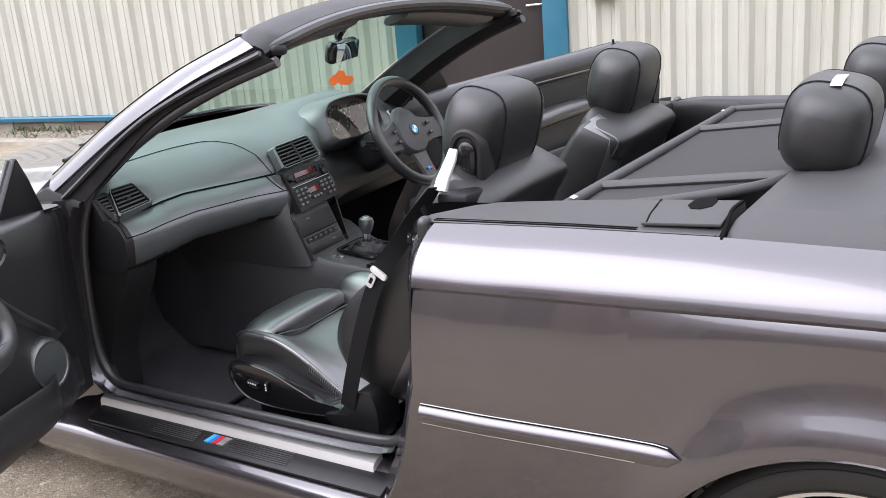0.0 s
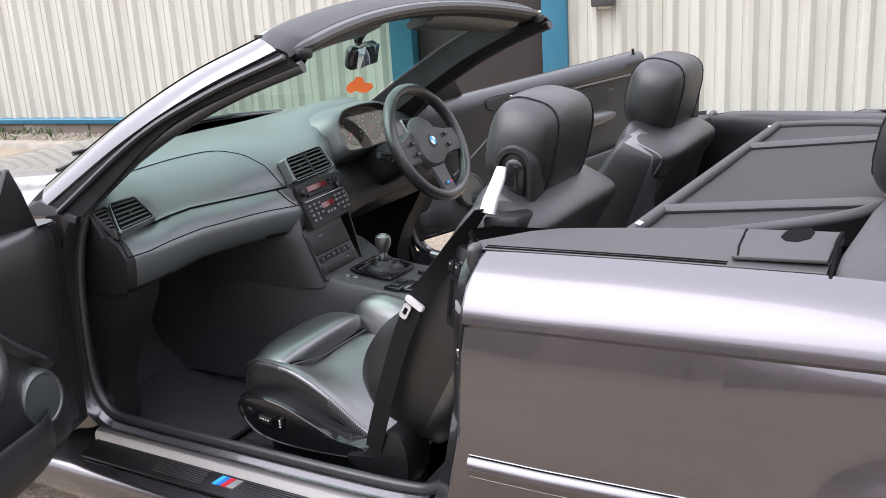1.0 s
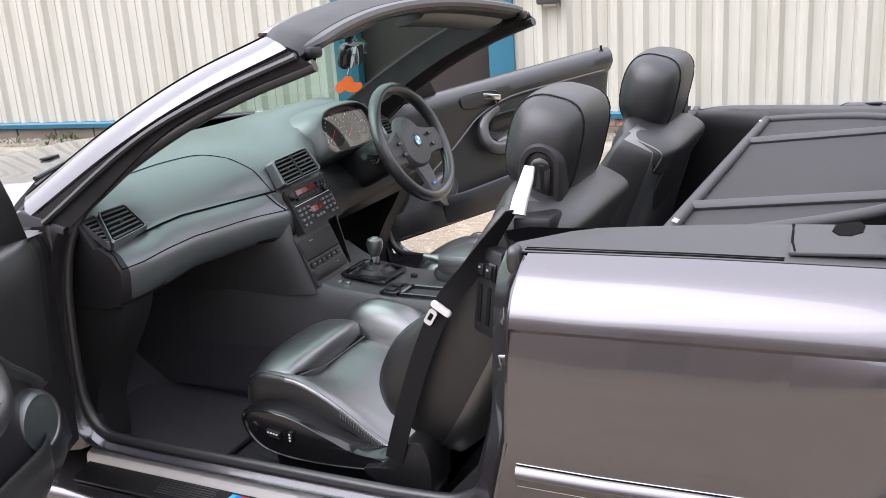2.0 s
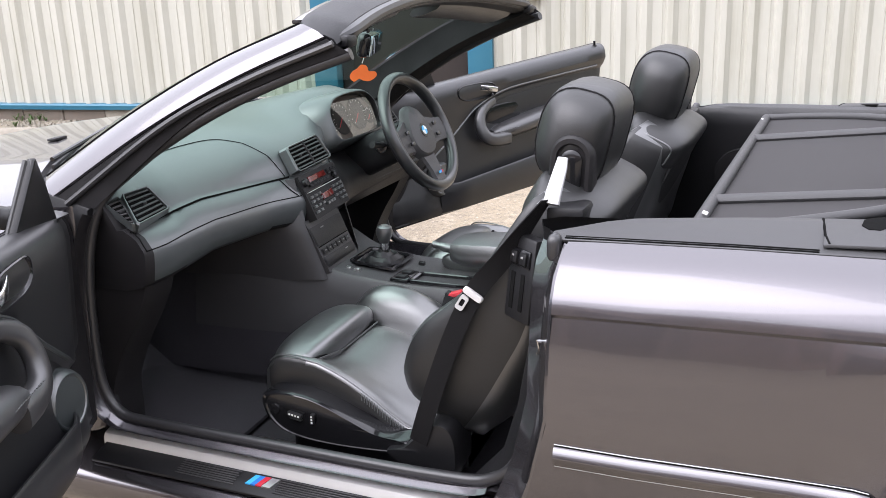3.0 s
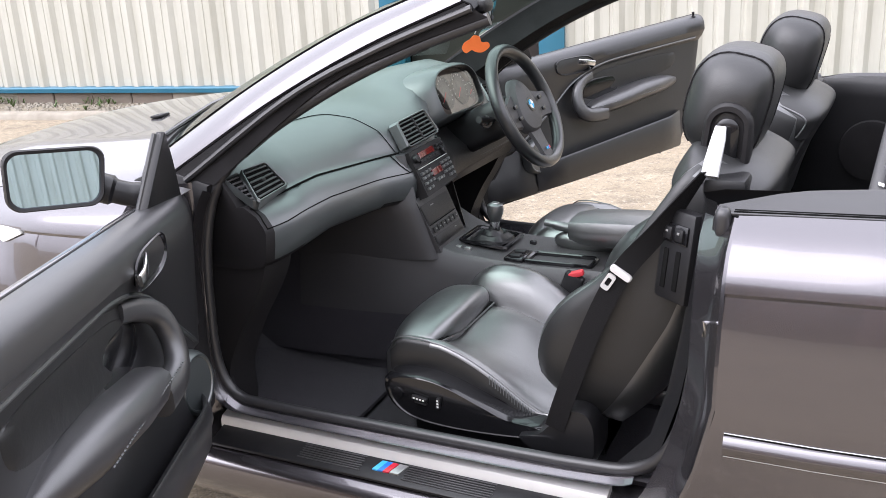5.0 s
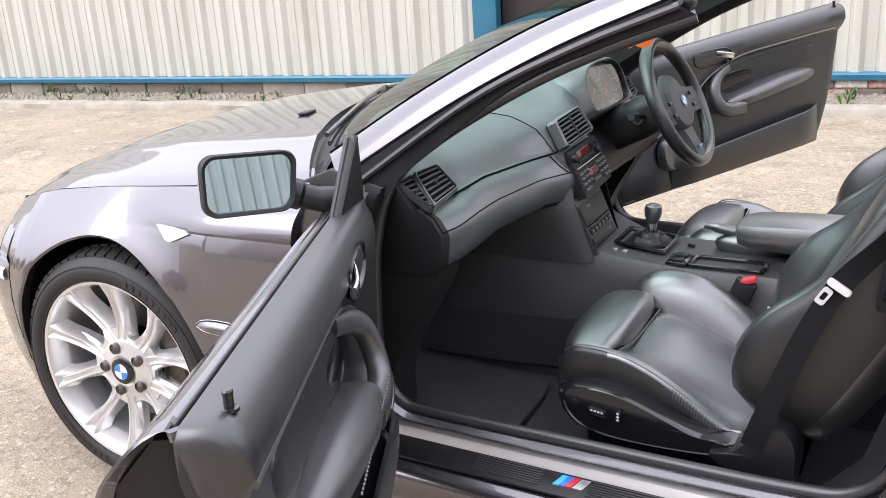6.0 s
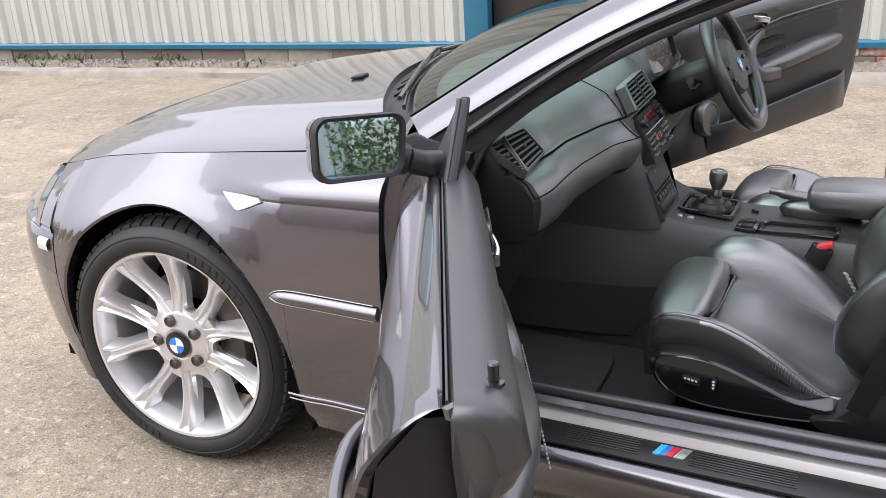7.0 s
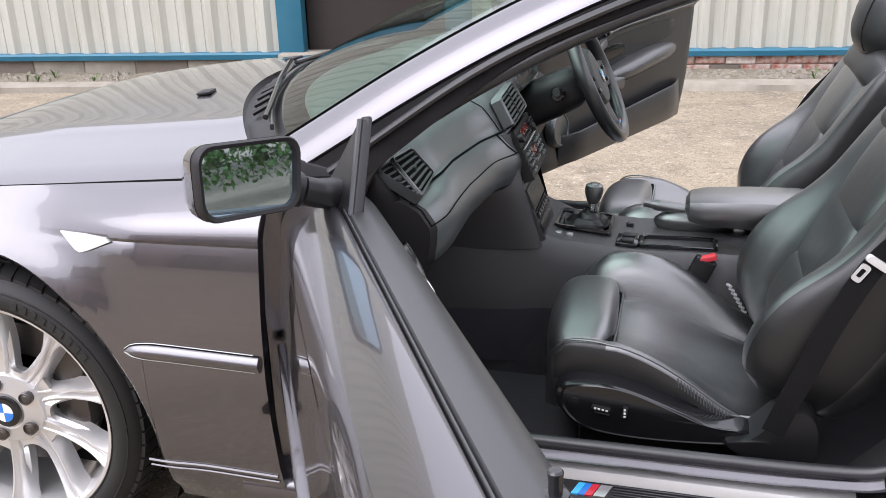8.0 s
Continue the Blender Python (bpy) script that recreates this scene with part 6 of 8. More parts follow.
# ---------------------------------------------------------------- dashboard
def dash_profile(y):
    """(x, z) from the windscreen down to the knees at a place across the car."""
    base = [(0.50, 0.940), (0.58, 0.948), (0.70, 0.948), (0.79, 0.938), (0.85, 0.916), (0.890, 0.880), (0.912, 0.844), (0.919, 0.831), (0.926, 0.829), (0.946, 0.803), (0.962, 0.780), (0.966, 0.768), (0.964, 0.740),
            (0.958, 0.706), (0.948, 0.695), (0.90, 0.684), (0.80, 0.684), (0.66, 0.690), (0.50, 0.70)]
    out = []
    mid = math.exp(-(abs((y + 0.04) / 0.17)) ** 4)                     # the stack stands proud
    bin_ = math.exp(-(abs((y - 0.315) / 0.175)) ** 2.8)         # hood over the instruments
    end = max(0.0, (abs(y) - 0.60) / 0.10)
    for n, (x, z) in enumerate(base):
        k = lerp_table([(0, 0), (3, 0.25), (5, 1), (9, 1), (13, 1), (15, 0.8), (18, 0)], n)
        x2, z2 = x, z
        x2 += mid * k * 0.035 + 0.012 * k * (1 - (y / 0.7) ** 2)
        z2 += mid * 0.012 * lerp_table([(0, 0), (3, 0.6), (6, 1), (9, 0.4), (11, 0), (18, 0)], n)
        z2 += bin_ * 0.068 * lerp_table([(0, 0), (1, 0.1), (3, 0.9), (4, 1.05), (5, 1.15), (6, 0.5), (7, 0), (18, 0)], n)
        x2 += bin_ * 0.03 * lerp_table([(0, 0), (3, 0.2), (4, 0.0), (5, -1.0), (6, -2.2), (7, -2.4), (10, -1.2), (13, 0), (18, 0)], n)
        sag = lerp_table([(-0.70, 0.0), (-0.47, 0.009), (-0.27, -0.006), (-0.05, -0.020), (0.1, -0.020), (0.7, 0.0)], y)
        z2 += sag * lerp_table([(0, 0), (5, 0.2), (7, 1.0), (11, 0.9), (13, 1.7), (14, 1.7), (16, 0.4), (18, 0)], n)
        z2 += lerp_table([(-0.66, 0.0), (-0.45, 0.010), (-0.25, 0.024), (0.0, 0.026), (0.7, 0.0)], y) * lerp_table([(0, 0), (11, 0), (12, 0.3), (13, 1), (15, 1), (16, 0.8), (18, 0)], n)
        x2 -= 0.022 * end ** 2 * k
        seat_of_vent = min(1.0, max(0.0, (abs(y) - 0.545) / 0.035)) * lerp_table([(0, 0), (3.4, 0), (4.4, 1), (7.7, 1), (8.4, 0), (18, 0)], n)
        x2 -= 0.020 * seat_of_vent
        z2 -= 0.012 * seat_of_vent
        if n <= 3 or n >= 17:                          # stays behind the windscreen
            x2 = max(x2, 0.712 - 0.195 * (1 - (y / 0.665) ** 2) + 0.012 * min(n, 3))
            z2 -= 0.020 * end * (3 - n) / 3 if n <= 3 else 0
        out.append((x2, z2))
    return out


DY = sorted(set(np.round(np.concatenate([np.linspace(-0.695, 0.695, 45), [-0.675, -0.58, -0.555, 0.555, 0.58, 0.675]]), 4)))
bm = bmesh.new()
grid(bm, [[V(x, y * (1 - 0.016 * max(0, 4 - n)), z) for n, (x, z) in enumerate(dash_profile(y))] for y in DY], caps=True)
for f in bm.faces:                          # underside, ends and driver's lower side: shade put in as darker trim
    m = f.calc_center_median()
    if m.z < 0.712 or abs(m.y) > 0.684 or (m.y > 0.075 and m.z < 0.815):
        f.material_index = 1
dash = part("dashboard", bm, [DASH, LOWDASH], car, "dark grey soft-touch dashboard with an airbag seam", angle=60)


def on_dash(y, n, lift=0.0):
    """Point on the dash skin at profile place n (may be fractional), lifted off it."""
    pr = dash_profile(y)
    i = min(int(n), len(pr) - 2)
    f = n - i
    p = V(pr[i][0] * (1 - f) + pr[i + 1][0] * f, y, pr[i][1] * (1 - f) + pr[i + 1][1] * f)
    t = V(pr[i + 1][0] - pr[i][0], 0, pr[i + 1][1] - pr[i][1]).normalized()
    return p + V(-t.z, 0, t.x) * lift


# seams: airbag arc, band joints
def dash_seam(name, marks, r, lift, n=8):
    """A thin line lying on the dash through (across, profile place) marks."""
    bm = bmesh.new()
    for line in marks:
        tube(bm, [on_dash(q.x, q.y, lift) for q in spline([(y, k, 0) for y, k in line], n)], r, 6)
    return part(name, bm, DARK, dash)


dash_seam("airbag_seam", [((-0.63, 3.3), (-0.555, 3.25), (-0.47, 3.15), (-0.355, 3.05), (-0.245, 3.22), (-0.20, 4.05), (-0.178, 5.05), (-0.165, 6.1), (-0.157, 7.0))], 0.0010, 0.0006)
dash_seam("dash_joint", [((-0.688, 8.35), (-0.66, 8.15), (-0.585, 7.9), (-0.45, 7.75), (-0.29, 7.7), (-0.17, 7.7), (-0.15, 7.7))], 0.0024, 0.0014, 12)
dash_seam("dash_joint", [((-0.688, 10.2), (-0.58, 9.85), (-0.44, 9.8), (-0.28, 9.7), (-0.16, 9.75), (-0.150, 9.7)), ((-0.158, 9.7), (-0.172, 9.0), (-0.18, 8.3), (-0.186, 7.8)), ((-0.688, 10.2), (-0.687, 9.2), (-0.684, 8.4))], 0.0013, 0.0008, 12)


def quad(tl, tr, bl, br):
    tl, tr, bl, br = (Vector(p) for p in (tl, tr, bl, br))
    n = (tr - tl).cross(bl - tl).normalized()
    if n.x < 0:
        n = -n
    return lambda u, v, d=0.0: (tl * (1 - u) + tr * u) * (1 - v) + (bl * (1 - u) + br * u) * v + n * d


def vent(name, q, slats, cols, parent=None, skip=()):
    """Air vent: raised frame, dark well, angled slats, dividers, thumb wheel."""
    bm = bmesh.new()
    loop = [(u, v) for u, v in ((0, 0.08), (0.05, 0), (0.95, 0), (1, 0.08), (1, 0.92), (0.95, 1), (0.05, 1), (0, 0.92))]
    c = lambda u, v, k: (0.5 + (u - 0.5) * k, 0.5 + (v - 0.5) * k)
    rows = []
    for k, d in ((1.12, -0.022), (1.09, 0.001), (1.04, 0.0045), (0.99, 0.004), (0.97, 0.0), (0.965, -0.0025)):
        rows.append([q(*c(u, v, k), d) for u, v in loop])
    grid(bm, rows, close_v=True, caps=True)
    ob = part(name, bm, DASH, car, "dark grey air vent with slats")
    bm = bmesh.new()
    grid(bm, [[q(*c(u, v, k), -0.0022) for u, v in loop] for k in (0.98, 0.1)], close_v=True, caps=True)
    part("vent_well", bm, DARK, ob)
    for i in range(cols):
        u0, u1 = (i + 0.06) / cols, (i + 0.94) / cols
        for k in range(slats):
            v = (k + 0.6) / (slats + 0.2)
            bm = bmesh.new()
            sweep(bm, [q(u0, v, 0.001), q((u0 + u1) / 2, v, 0.0012), q(u1, v, 0.001)], rrect(0.0055, 0.0026, 0.0010, 2), up=(0.35, 0, 1))
            part("slat", bm, CONSOLE, ob)
        bm = bmesh.new()
        box(bm, q((u0 + u1) / 2, 0.5, -0.001), (0.008, 0.012, 0.012), 0.002)
        part("thumb_tab", bm, TRIM, ob)
    for i in range(1, cols):
        bm = bmesh.new()
        sweep(bm, [q(i / cols, 0.02, -0.001), q(i / cols, 0.98, -0.001)], rrect(0.010, 0.010, 0.003))
        part("divider", bm, TRIM, ob)
    return ob


vent("side_vent", quad((0.868, -0.652, 0.886), (0.886, -0.594, 0.892), (0.928, -0.682, 0.834), (0.921, -0.574, 0.842)), 6, 1)
vent("side_vent", quad((0.852, -0.689, 0.876), (0.866, -0.662, 0.883), (0.921, -0.696, 0.838), (0.925, -0.689, 0.836)), 6, 1)
vent("side_vent", quad(on_dash(0.568, 4.75, 0.006), on_dash(0.650, 4.75, 0.006), on_dash(0.556, 7.2, 0.016), on_dash(0.664, 7.2, 0.016)), 5, 1)
vent("centre_vent", quad((0.955, -0.134, 0.896), (0.950, 0.022, 0.903), (0.986, -0.134, 0.836), (0.982, 0.038, 0.844)), 6, 2)

# radio and heater panel, turned a little to the driver
RQ = quad((0.986, -0.146, 0.822), (0.982, 0.042, 0.827), (1.034, -0.142, 0.710), (1.030, 0.042, 0.720))
bm = bmesh.new()
grid(bm, [[RQ(u, v, d) for u, v in ((0, 0), (1, 0), (1, 1), (0, 1))] for d in (-0.06, 0.0035, 0.0036)], close_v=True, caps=True)
radio = part("radio", bm, LOWDASH, car, "black car radio with red display and many small buttons")


def key(parent, q, u, v, w, h, d, material=TRIM, name="button", label=""):
    bm = bmesh.new()
    c = [(u - w / 2, v - h / 2), (u + w / 2, v - h / 2), (u + w / 2, v + h / 2), (u - w / 2, v + h / 2)]
    k = lambda a, b, f: (u + (a - u) * f, v + (b - v) * f)
    grid(bm, [[q(*k(a, b, f), e) for a, b in c] for f, e in ((1, 0.004), (1, d), (0.86, d + 0.0012))], close_v=True, caps=True)
    return part(name, bm, material, parent, label)


key(radio, RQ, 0.43, 0.155, 0.46, 0.13, 0.0075, LCD, "display", "dim red display")
for k in range(6):
    key(radio, RQ, 0.20 + k * 0.092, 0.285, 0.075, 0.05, 0.010)
for v in (0.12, 0.20):
    for u in (0.76, 0.85, 0.93):
        key(radio, RQ, u, v, 0.06, 0.05, 0.010)
for u, v in ((0.09, 0.18), (0.88, 0.30)):
    bm = bmesh.new()
    n = (RQ(u, v, 1) - RQ(u, v, 0))
    disc_solid(bm, RQ(u, v, 0.004), n, [(0, 0.011), (0.010, 0.010), (0.011, 0.008), (0.011, 0)], 18)
    part("knob", bm, TRIM, radio)
key(radio, RQ, 0.5, 0.375, 0.98, 0.022, 0.0068, GLOSS, "slot")
key(radio, RQ, 0.5, 0.405, 0.9, 0.012, 0.0078, INK, "strip")
key(radio, RQ, 0.50, 0.62, 0.30, 0.14, 0.0075, LCD, "display", "dim red display")
for v in (0.52, 0.62, 0.74, 0.86):
    for u in (0.08, 0.19, 0.30, 0.70, 0.81, 0.92):
        if v > 0.8 and u in (0.30, 0.70):
            continue
        b = key(radio, RQ, u, v, 0.06, 0.055, 0.010, DASH)
        key(radio, RQ, u, v - 0.005, 0.022, 0.016, 0.0118, MARK, "mark")
for u in (0.42, 0.5, 0.58):
    key(radio, RQ, u, 0.80, 0.055, 0.06, 0.010, DASH)

HQ = quad((1.014, -0.163, 0.698), (1.008, 0.012, 0.700), (1.060, -0.142, 0.574), (1.056, 0.020, 0.578))
bm = bmesh.new()
grid(bm, [[HQ(u, v, d) for u, v in ((0.0, -0.08), (1.02, -0.08), (1.02, 1.06), (0.0, 1.06))] for d in (-0.03, 0.0, 0.001)], close_v=True, caps=True)
stack = part("lower_fascia", bm, CONSOLE, car, "dark grey lower centre stack with switches")
key(stack, HQ, 0.5, 0.28, 0.96, 0.40, 0.004, TRIM, "tray_lid")
key(stack, HQ, 0.33, 0.16, 0.10, 0.02, 0.006, MARK, "mark")
key(stack, HQ, 0.5, 0.50, 0.98, 0.02, 0.005, DARK, "joint")
for k in range(6):
    key(stack, HQ, 0.12 + k * 0.15, 0.62, 0.12, 0.12, 0.006, TRIM)
    key(stack, HQ, 0.12 + k * 0.15, 0.61, 0.03, 0.02, 0.0085, MARK, "mark")
key(stack, HQ, 0.5, 0.84, 0.96, 0.22, 0.004, TRIM, "ashtray_lid")
key(stack, HQ, 0.72, 0.80, 0.08, 0.015, 0.006, MARK, "mark")
# cheeks beside the stack
for e in (-1, 1):
    bm = bmesh.new()
    y0 = -0.150 if e < 0 else 0.052
    rows = []
    for t in np.linspace(0, 1, 12):
        x, z = 0.978 + 0.075 * t, 0.82 - 0.27 * t
        y = lerp_table([(0.545, -0.143), (0.575, -0.147), (0.698, -0.167), (0.712, -0.160), (0.82, -0.150)], z) if e < 0 else y0 - 0.006 * t
        rows.append([V(x + 0.004, y, z), V(x + 0.0015, y + e * 0.007, z), V(x - 0.007, y + e * 0.0155, z), V(x - 0.022, y + e * 0.023, z), V(x - 0.042, y + e * 0.028, z)] + [V(x - d, y + e * (0.030 + w * (1 - 0.75 * t)), z - 0.02 * d) for d, w in ((0.07, 0.005), (0.12, 0.015), (0.20, 0.034), (0.31, 0.060), (0.46, 0.085))])
    grid(bm, rows)
    part("stack_cheek", bm, CONSOLE, car, angle=180)

for e in (-1, 1):
    bm = bmesh.new()
    rows = []
    for k, y in ((1.0, 0.60), (1.0, 0.680), (0.97, 0.690), (0.3, 0.692)):
        o = spline([(0.60, 0.73, 0), (0.80, 0.735, 0), (0.925, 0.725, 0), (0.930, 0.68, 0), (0.895, 0.61, 0), (0.845, 0.53, 0), (0.80, 0.43, 0), (0.78, 0.30, 0), (0.62, 0.28, 0), (0.56, 0.50, 0)], 4, closed=True)
        rows.append([V(0.76 + (p.x - 0.76) * k, e * y, 0.56 + (p.y - 0.56) * k) for p in o])
    grid(bm, rows, close_v=True, caps=True)
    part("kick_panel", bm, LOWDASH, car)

# instruments: dark well under the hood, two dials
IQ = quad((0.896, 0.160, 0.977), (0.896, 0.440, 0.977), (0.938, 0.160, 0.856), (0.938, 0.440, 0.856))
bm = bmesh.new()
loop = [(u, v) for u, v in ((0.0, 0.62), (0.02, 0.30), (0.14, 0.08), (0.34, 0.0), (0.66, 0.0), (0.86, 0.08), (0.98, 0.30), (1, 0.62), (0.97, 0.92), (0.8, 1.0), (0.2, 1.0), (0.03, 0.92))]
loop = [(p.x, p.y) for p in spline([(u, v, 0) for u, v in loop], 4, closed=True)]
grid(bm, [[IQ(0.5 + (u - 0.5) * k, 0.5 + (v - 0.5) * k, d) for u, v in loop] for k, d in ((1.46, -0.130), (1.36, -0.060), (1.24, -0.020), (1.13, 0.001), (1.05, 0.010), (1.0, 0.011))], close_v=True)
inst = part("instrument_binnacle", bm, DASH, car, "instrument cluster with two round dials")
bm = bmesh.new()
grid(bm, [[IQ(0.5 + (u - 0.5) * k, 0.5 + (v - 0.5) * k, d) for u, v in loop] for k, d in ((1.001, 0.0112), (0.985, 0.009), (0.965, -0.016), (0.05, -0.017))], close_v=True)
part("cluster_well", bm, TRIM, inst)
bm = bmesh.new()
# backing whose brown imitates the reflection in the lens
bm.faces.new([bm.verts.new(IQ(0.5 + (u - 0.5) * 0.955, 0.5 + (v - 0.5) * 0.955, -0.0145)) for u, v in loop])
part("dial_panel", bm, DIAL_GLARE, inst)
bm = bmesh.new()
loopg = [IQ(0.5 + (u - 0.5) * 0.975, 0.5 + (v - 0.5) * 0.975, 0.002) for u, v in loop]
bm.faces.new([bm.verts.new(p) for p in loopg])
part("cluster_lens", bm, glass_pane("clear_lens_pane", (0.95, 0.93, 0.91), 0.20), inst)
nI = IQ(0, 0, 1) - IQ(0, 0, 0)
for u, v, r in ((0.32, 0.50, 0.050), (0.68, 0.50, 0.050), (0.09, 0.62, 0.026), (0.91, 0.62, 0.026)):
    bm = bmesh.new()
    disc_solid(bm, IQ(u, v, -0.0145), nI, [(0, r), (0.003, r), (0.003, r - 0.003), (0.0015, r - 0.003), (0.0015, 0)], 32)
    d = part("dial", bm, TRIM, inst)
    yv, zv = V(0, 1, 0), V(0.31, 0, -0.95)
    bm = bmesh.new()
    for k in range(13):
        a = radians(140 + 260 * k / 12)
        p = IQ(u, v, -0.0125) + (yv * math.cos(a) + zv * math.sin(a)) * (r * 0.82)
        box(bm, p, (0.001, 0.002, 0.005), 0, Matrix.Rotation(-a + math.pi / 2, 4, "X"))
    part("tick_marks", bm, INK, inst)
    bm = bmesh.new()
    a = radians(140)
    tube(bm, [IQ(u, v, -0.009), IQ(u, v, -0.009) + (yv * math.cos(a) + zv * math.sin(a)) * r * 0.75], 0.0012, 6)
    part("needle", bm, BUCKLE_RED, inst)

# steering column and wheel
SC = V(1.120, 0.338, 0.866)
AX = V(0.905, 0, 0.425).normalized()
UPV = V(-0.425, 0, 0.905)
SID = V(0, 1, 0)
bm = bmesh.new()
sweep(bm, [SC - AX * d for d in (0.26, 0.20, 0.12, 0.06, 0.045)], rrect(0.12, 0.115, 0.035, 4), sizes=[1.0, 1.0, 1.0, 0.95, 0.8])
col = part("steering_column", bm, TRIM, car, "black steering column shroud")
for e in (-1, 1):
    bm = bmesh.new()
    p = SC - AX * 0.085
    tube(bm, [p + SID * e * 0.05, p + SID * e * 0.09 + UPV * 0.008, p + SID * e * 0.145 + UPV * 0.02], 0.008, 8, sizes=[0.8, 0.9, 1.3])
    part("stalk", bm, TRIM, col)
bm = bmesh.new()
disc_solid(bm, SC - AX * 0.10 + UPV * 0.006 - SID * 0.072, (0.3, -1, 0), [(0, 0.019), (0.014, 0.018), (0.016, 0.01), (0.012, 0)], 16)
part("ignition_lock", bm, GLOSS, col)
bm = bmesh.new()
sweep(bm, [SC + (UPV * math.cos(a) + SID * math.sin(a)) * 0.173 for a in np.linspace(0, 2 * math.pi, 56, endpoint=False)], [(x, y) for x, y in ring(0.0170, 12, 0.0190)], up=AX, closed=True)
wheel = part("steering_wheel", bm, WHEELHIDE, car, "thick black leather three-spoke steering wheel")
bm = bmesh.new()
rows = []
for f, d in ((1.0, 0.0), (0.98, 0.016), (0.86, 0.028), (0.5, 0.034), (0.05, 0.036)):
    row = []
    for a in np.linspace(0, 2 * math.pi, 32, endpoint=False):
        r = 0.080 + 0.004 * math.cos(2 * a) - 0.010 * math.cos(3 * a + math.pi) * 0.6
        row.append(SC - AX * 0.020 + (UPV * math.cos(a) + SID * math.sin(a)) * r * f + AX * d - UPV * 0.004)
    rows.append(row)
grid(bm, rows, close_v=True, caps=True)
part("airbag_cover", bm, CONSOLE, wheel)
for ang, wid in ((96, 0.112), (-96, 0.112), (180, 0.092)):
    a = radians(ang)
    d = UPV * math.cos(a) + SID * math.sin(a)
    e = d.cross(AX)
    bm = bmesh.new()
    rows = []
    for t in np.linspace(0, 1, 6):
        w = wid * (1 - 0.30 * math.sin(math.pi * t * 0.7)) * (0.85 if t > 0.9 else 1)
        c = SC - AX * 0.012 * (1 - t) + d * (0.055 + 0.112 * t)
        rows.append([c + e * a2 * w / 2 + AX * b2 for a2, b2 in ((-1, -0.004), (-0.9, 0.006), (0, 0.009), (0.9, 0.006), (1, -0.004), (0, -0.010))])
    grid(bm, rows, close_v=True, caps=True)
    part("spoke", bm, CONSOLE, wheel)
    if ang != 180:
        for k in (-0.35, 0.35):
            bm = bmesh.new()
            box(bm, SC + d * 0.094 + e * k * 0.05 + AX * 0.010, (0.008, 0.022, 0.012), 0.003, pose(0, 0, 0, 0, -25, 0))
            part("button", bm, GLOSS, wheel)
bm = bmesh.new()
disc_solid(bm, SC + AX * 0.014 - UPV * 0.002, AX, [(0, 0.022), (0.003, 0.021), (0.0035, 0.0)], 28)
part("badge", bm, GLOSS, wheel, "round badge in blue, white and black")
for qd in range(4):
    bm = bmesh.new()
    arc = [(0.0, 0.0)] + [(0.014 * math.cos(radians(90 * qd + 10 * j)), 0.014 * math.sin(radians(90 * qd + 10 * j))) for j in range(10)]
    c = SC + AX * 0.0165 - UPV * 0.002
    prism(bm, arc, lambda a, b: c + SID * a + UPV * b, lambda a, b: c + SID * a + UPV * b + AX * 0.0022)
    part("badge_quarter", bm, (WHITE, LIGHTBLUE)[qd % 2], wheel)
for k, mm in enumerate((LIGHTBLUE, BLUE, RED)):
    bm = bmesh.new()
    box(bm, SC - UPV * 0.135 + SID * (-0.012 + k * 0.009) + AX * 0.011, (0.003, 0.007, 0.008), 0.0, pose(0, 0, 0, 0, -25, 0))
    part("stripe", bm, mm, wheel)
# pedals
for y, w in ((0.50, 0.05), (0.385, 0.07), (0.27, 0.06)):
    bm = bmesh.new()
    box(bm, (0.60, y, 0.40), (0.02, w, 0.08), 0.006, pose(0, 0, 0, 0, -35, 0))
    tube(bm, [(0.59, y, 0.42), (0.50, y, 0.52), (0.48, y, 0.66)], 0.008, 6)
    part("pedal", bm, RUBBER, car)
# lower dash panel on the driver's side
bm = bmesh.new()
rows = [[V(x, y, z) for x, z in ((0.955, 0.735), (0.965, 0.71), (0.93, 0.655), (0.80, 0.60))] for y in np.linspace(0.14, 0.66, 10)]
grid(bm, rows)
part("knee_panel", bm, TRIM, car)

# ---------------------------------------------------------------- centre console
bm = bmesh.new()
st = [(0.44, 0.188, 0.60), (0.66, 0.182, 0.60), (0.80, 0.176, 0.62), (0.90, 0.168, 0.622), (0.98, 0.158, 0.606), (1.04, 0.143, 0.580), (1.10, 0.130, 0.560), (1.20, 0.124, 0.550), (1.26, 0.126, 0.546), (1.32, 0.126, 0.546), (1.46, 0.126, 0.548), (1.60, 0.122, 0.545), (1.75, 0.115, 0.52), (1.82, 0.11, 0.46)]
rows = []
for x, w, z in st:
    rows.append([V(x, sy * w * f + 0.004, zz) for sy, f, zz in ((-1, 1.28, 0.27), (-1, 1.20, 0.40), (-1, 1.08, z - 0.06), (-1, 1.02, z - 0.014), (-1, 0.93, z), (1, 0.93, z), (1, 1.02, z - 0.014), (1, 1.08, z - 0.06), (1, 1.20, 0.40), (1, 1.28, 0.27))])
grid(bm, rows, caps=True)
for f in bm.faces:                          # carpeted flanks low down; carpet at the front stands in for footwell shade
    m = f.calc_center_median()
    f.material_index = 1 if m.z < 0.44 or m.x < 0.72 else 0
console = part("centre_console", bm, [CONSOLE, CARPET], car, "charcoal grey centre console between the seats")
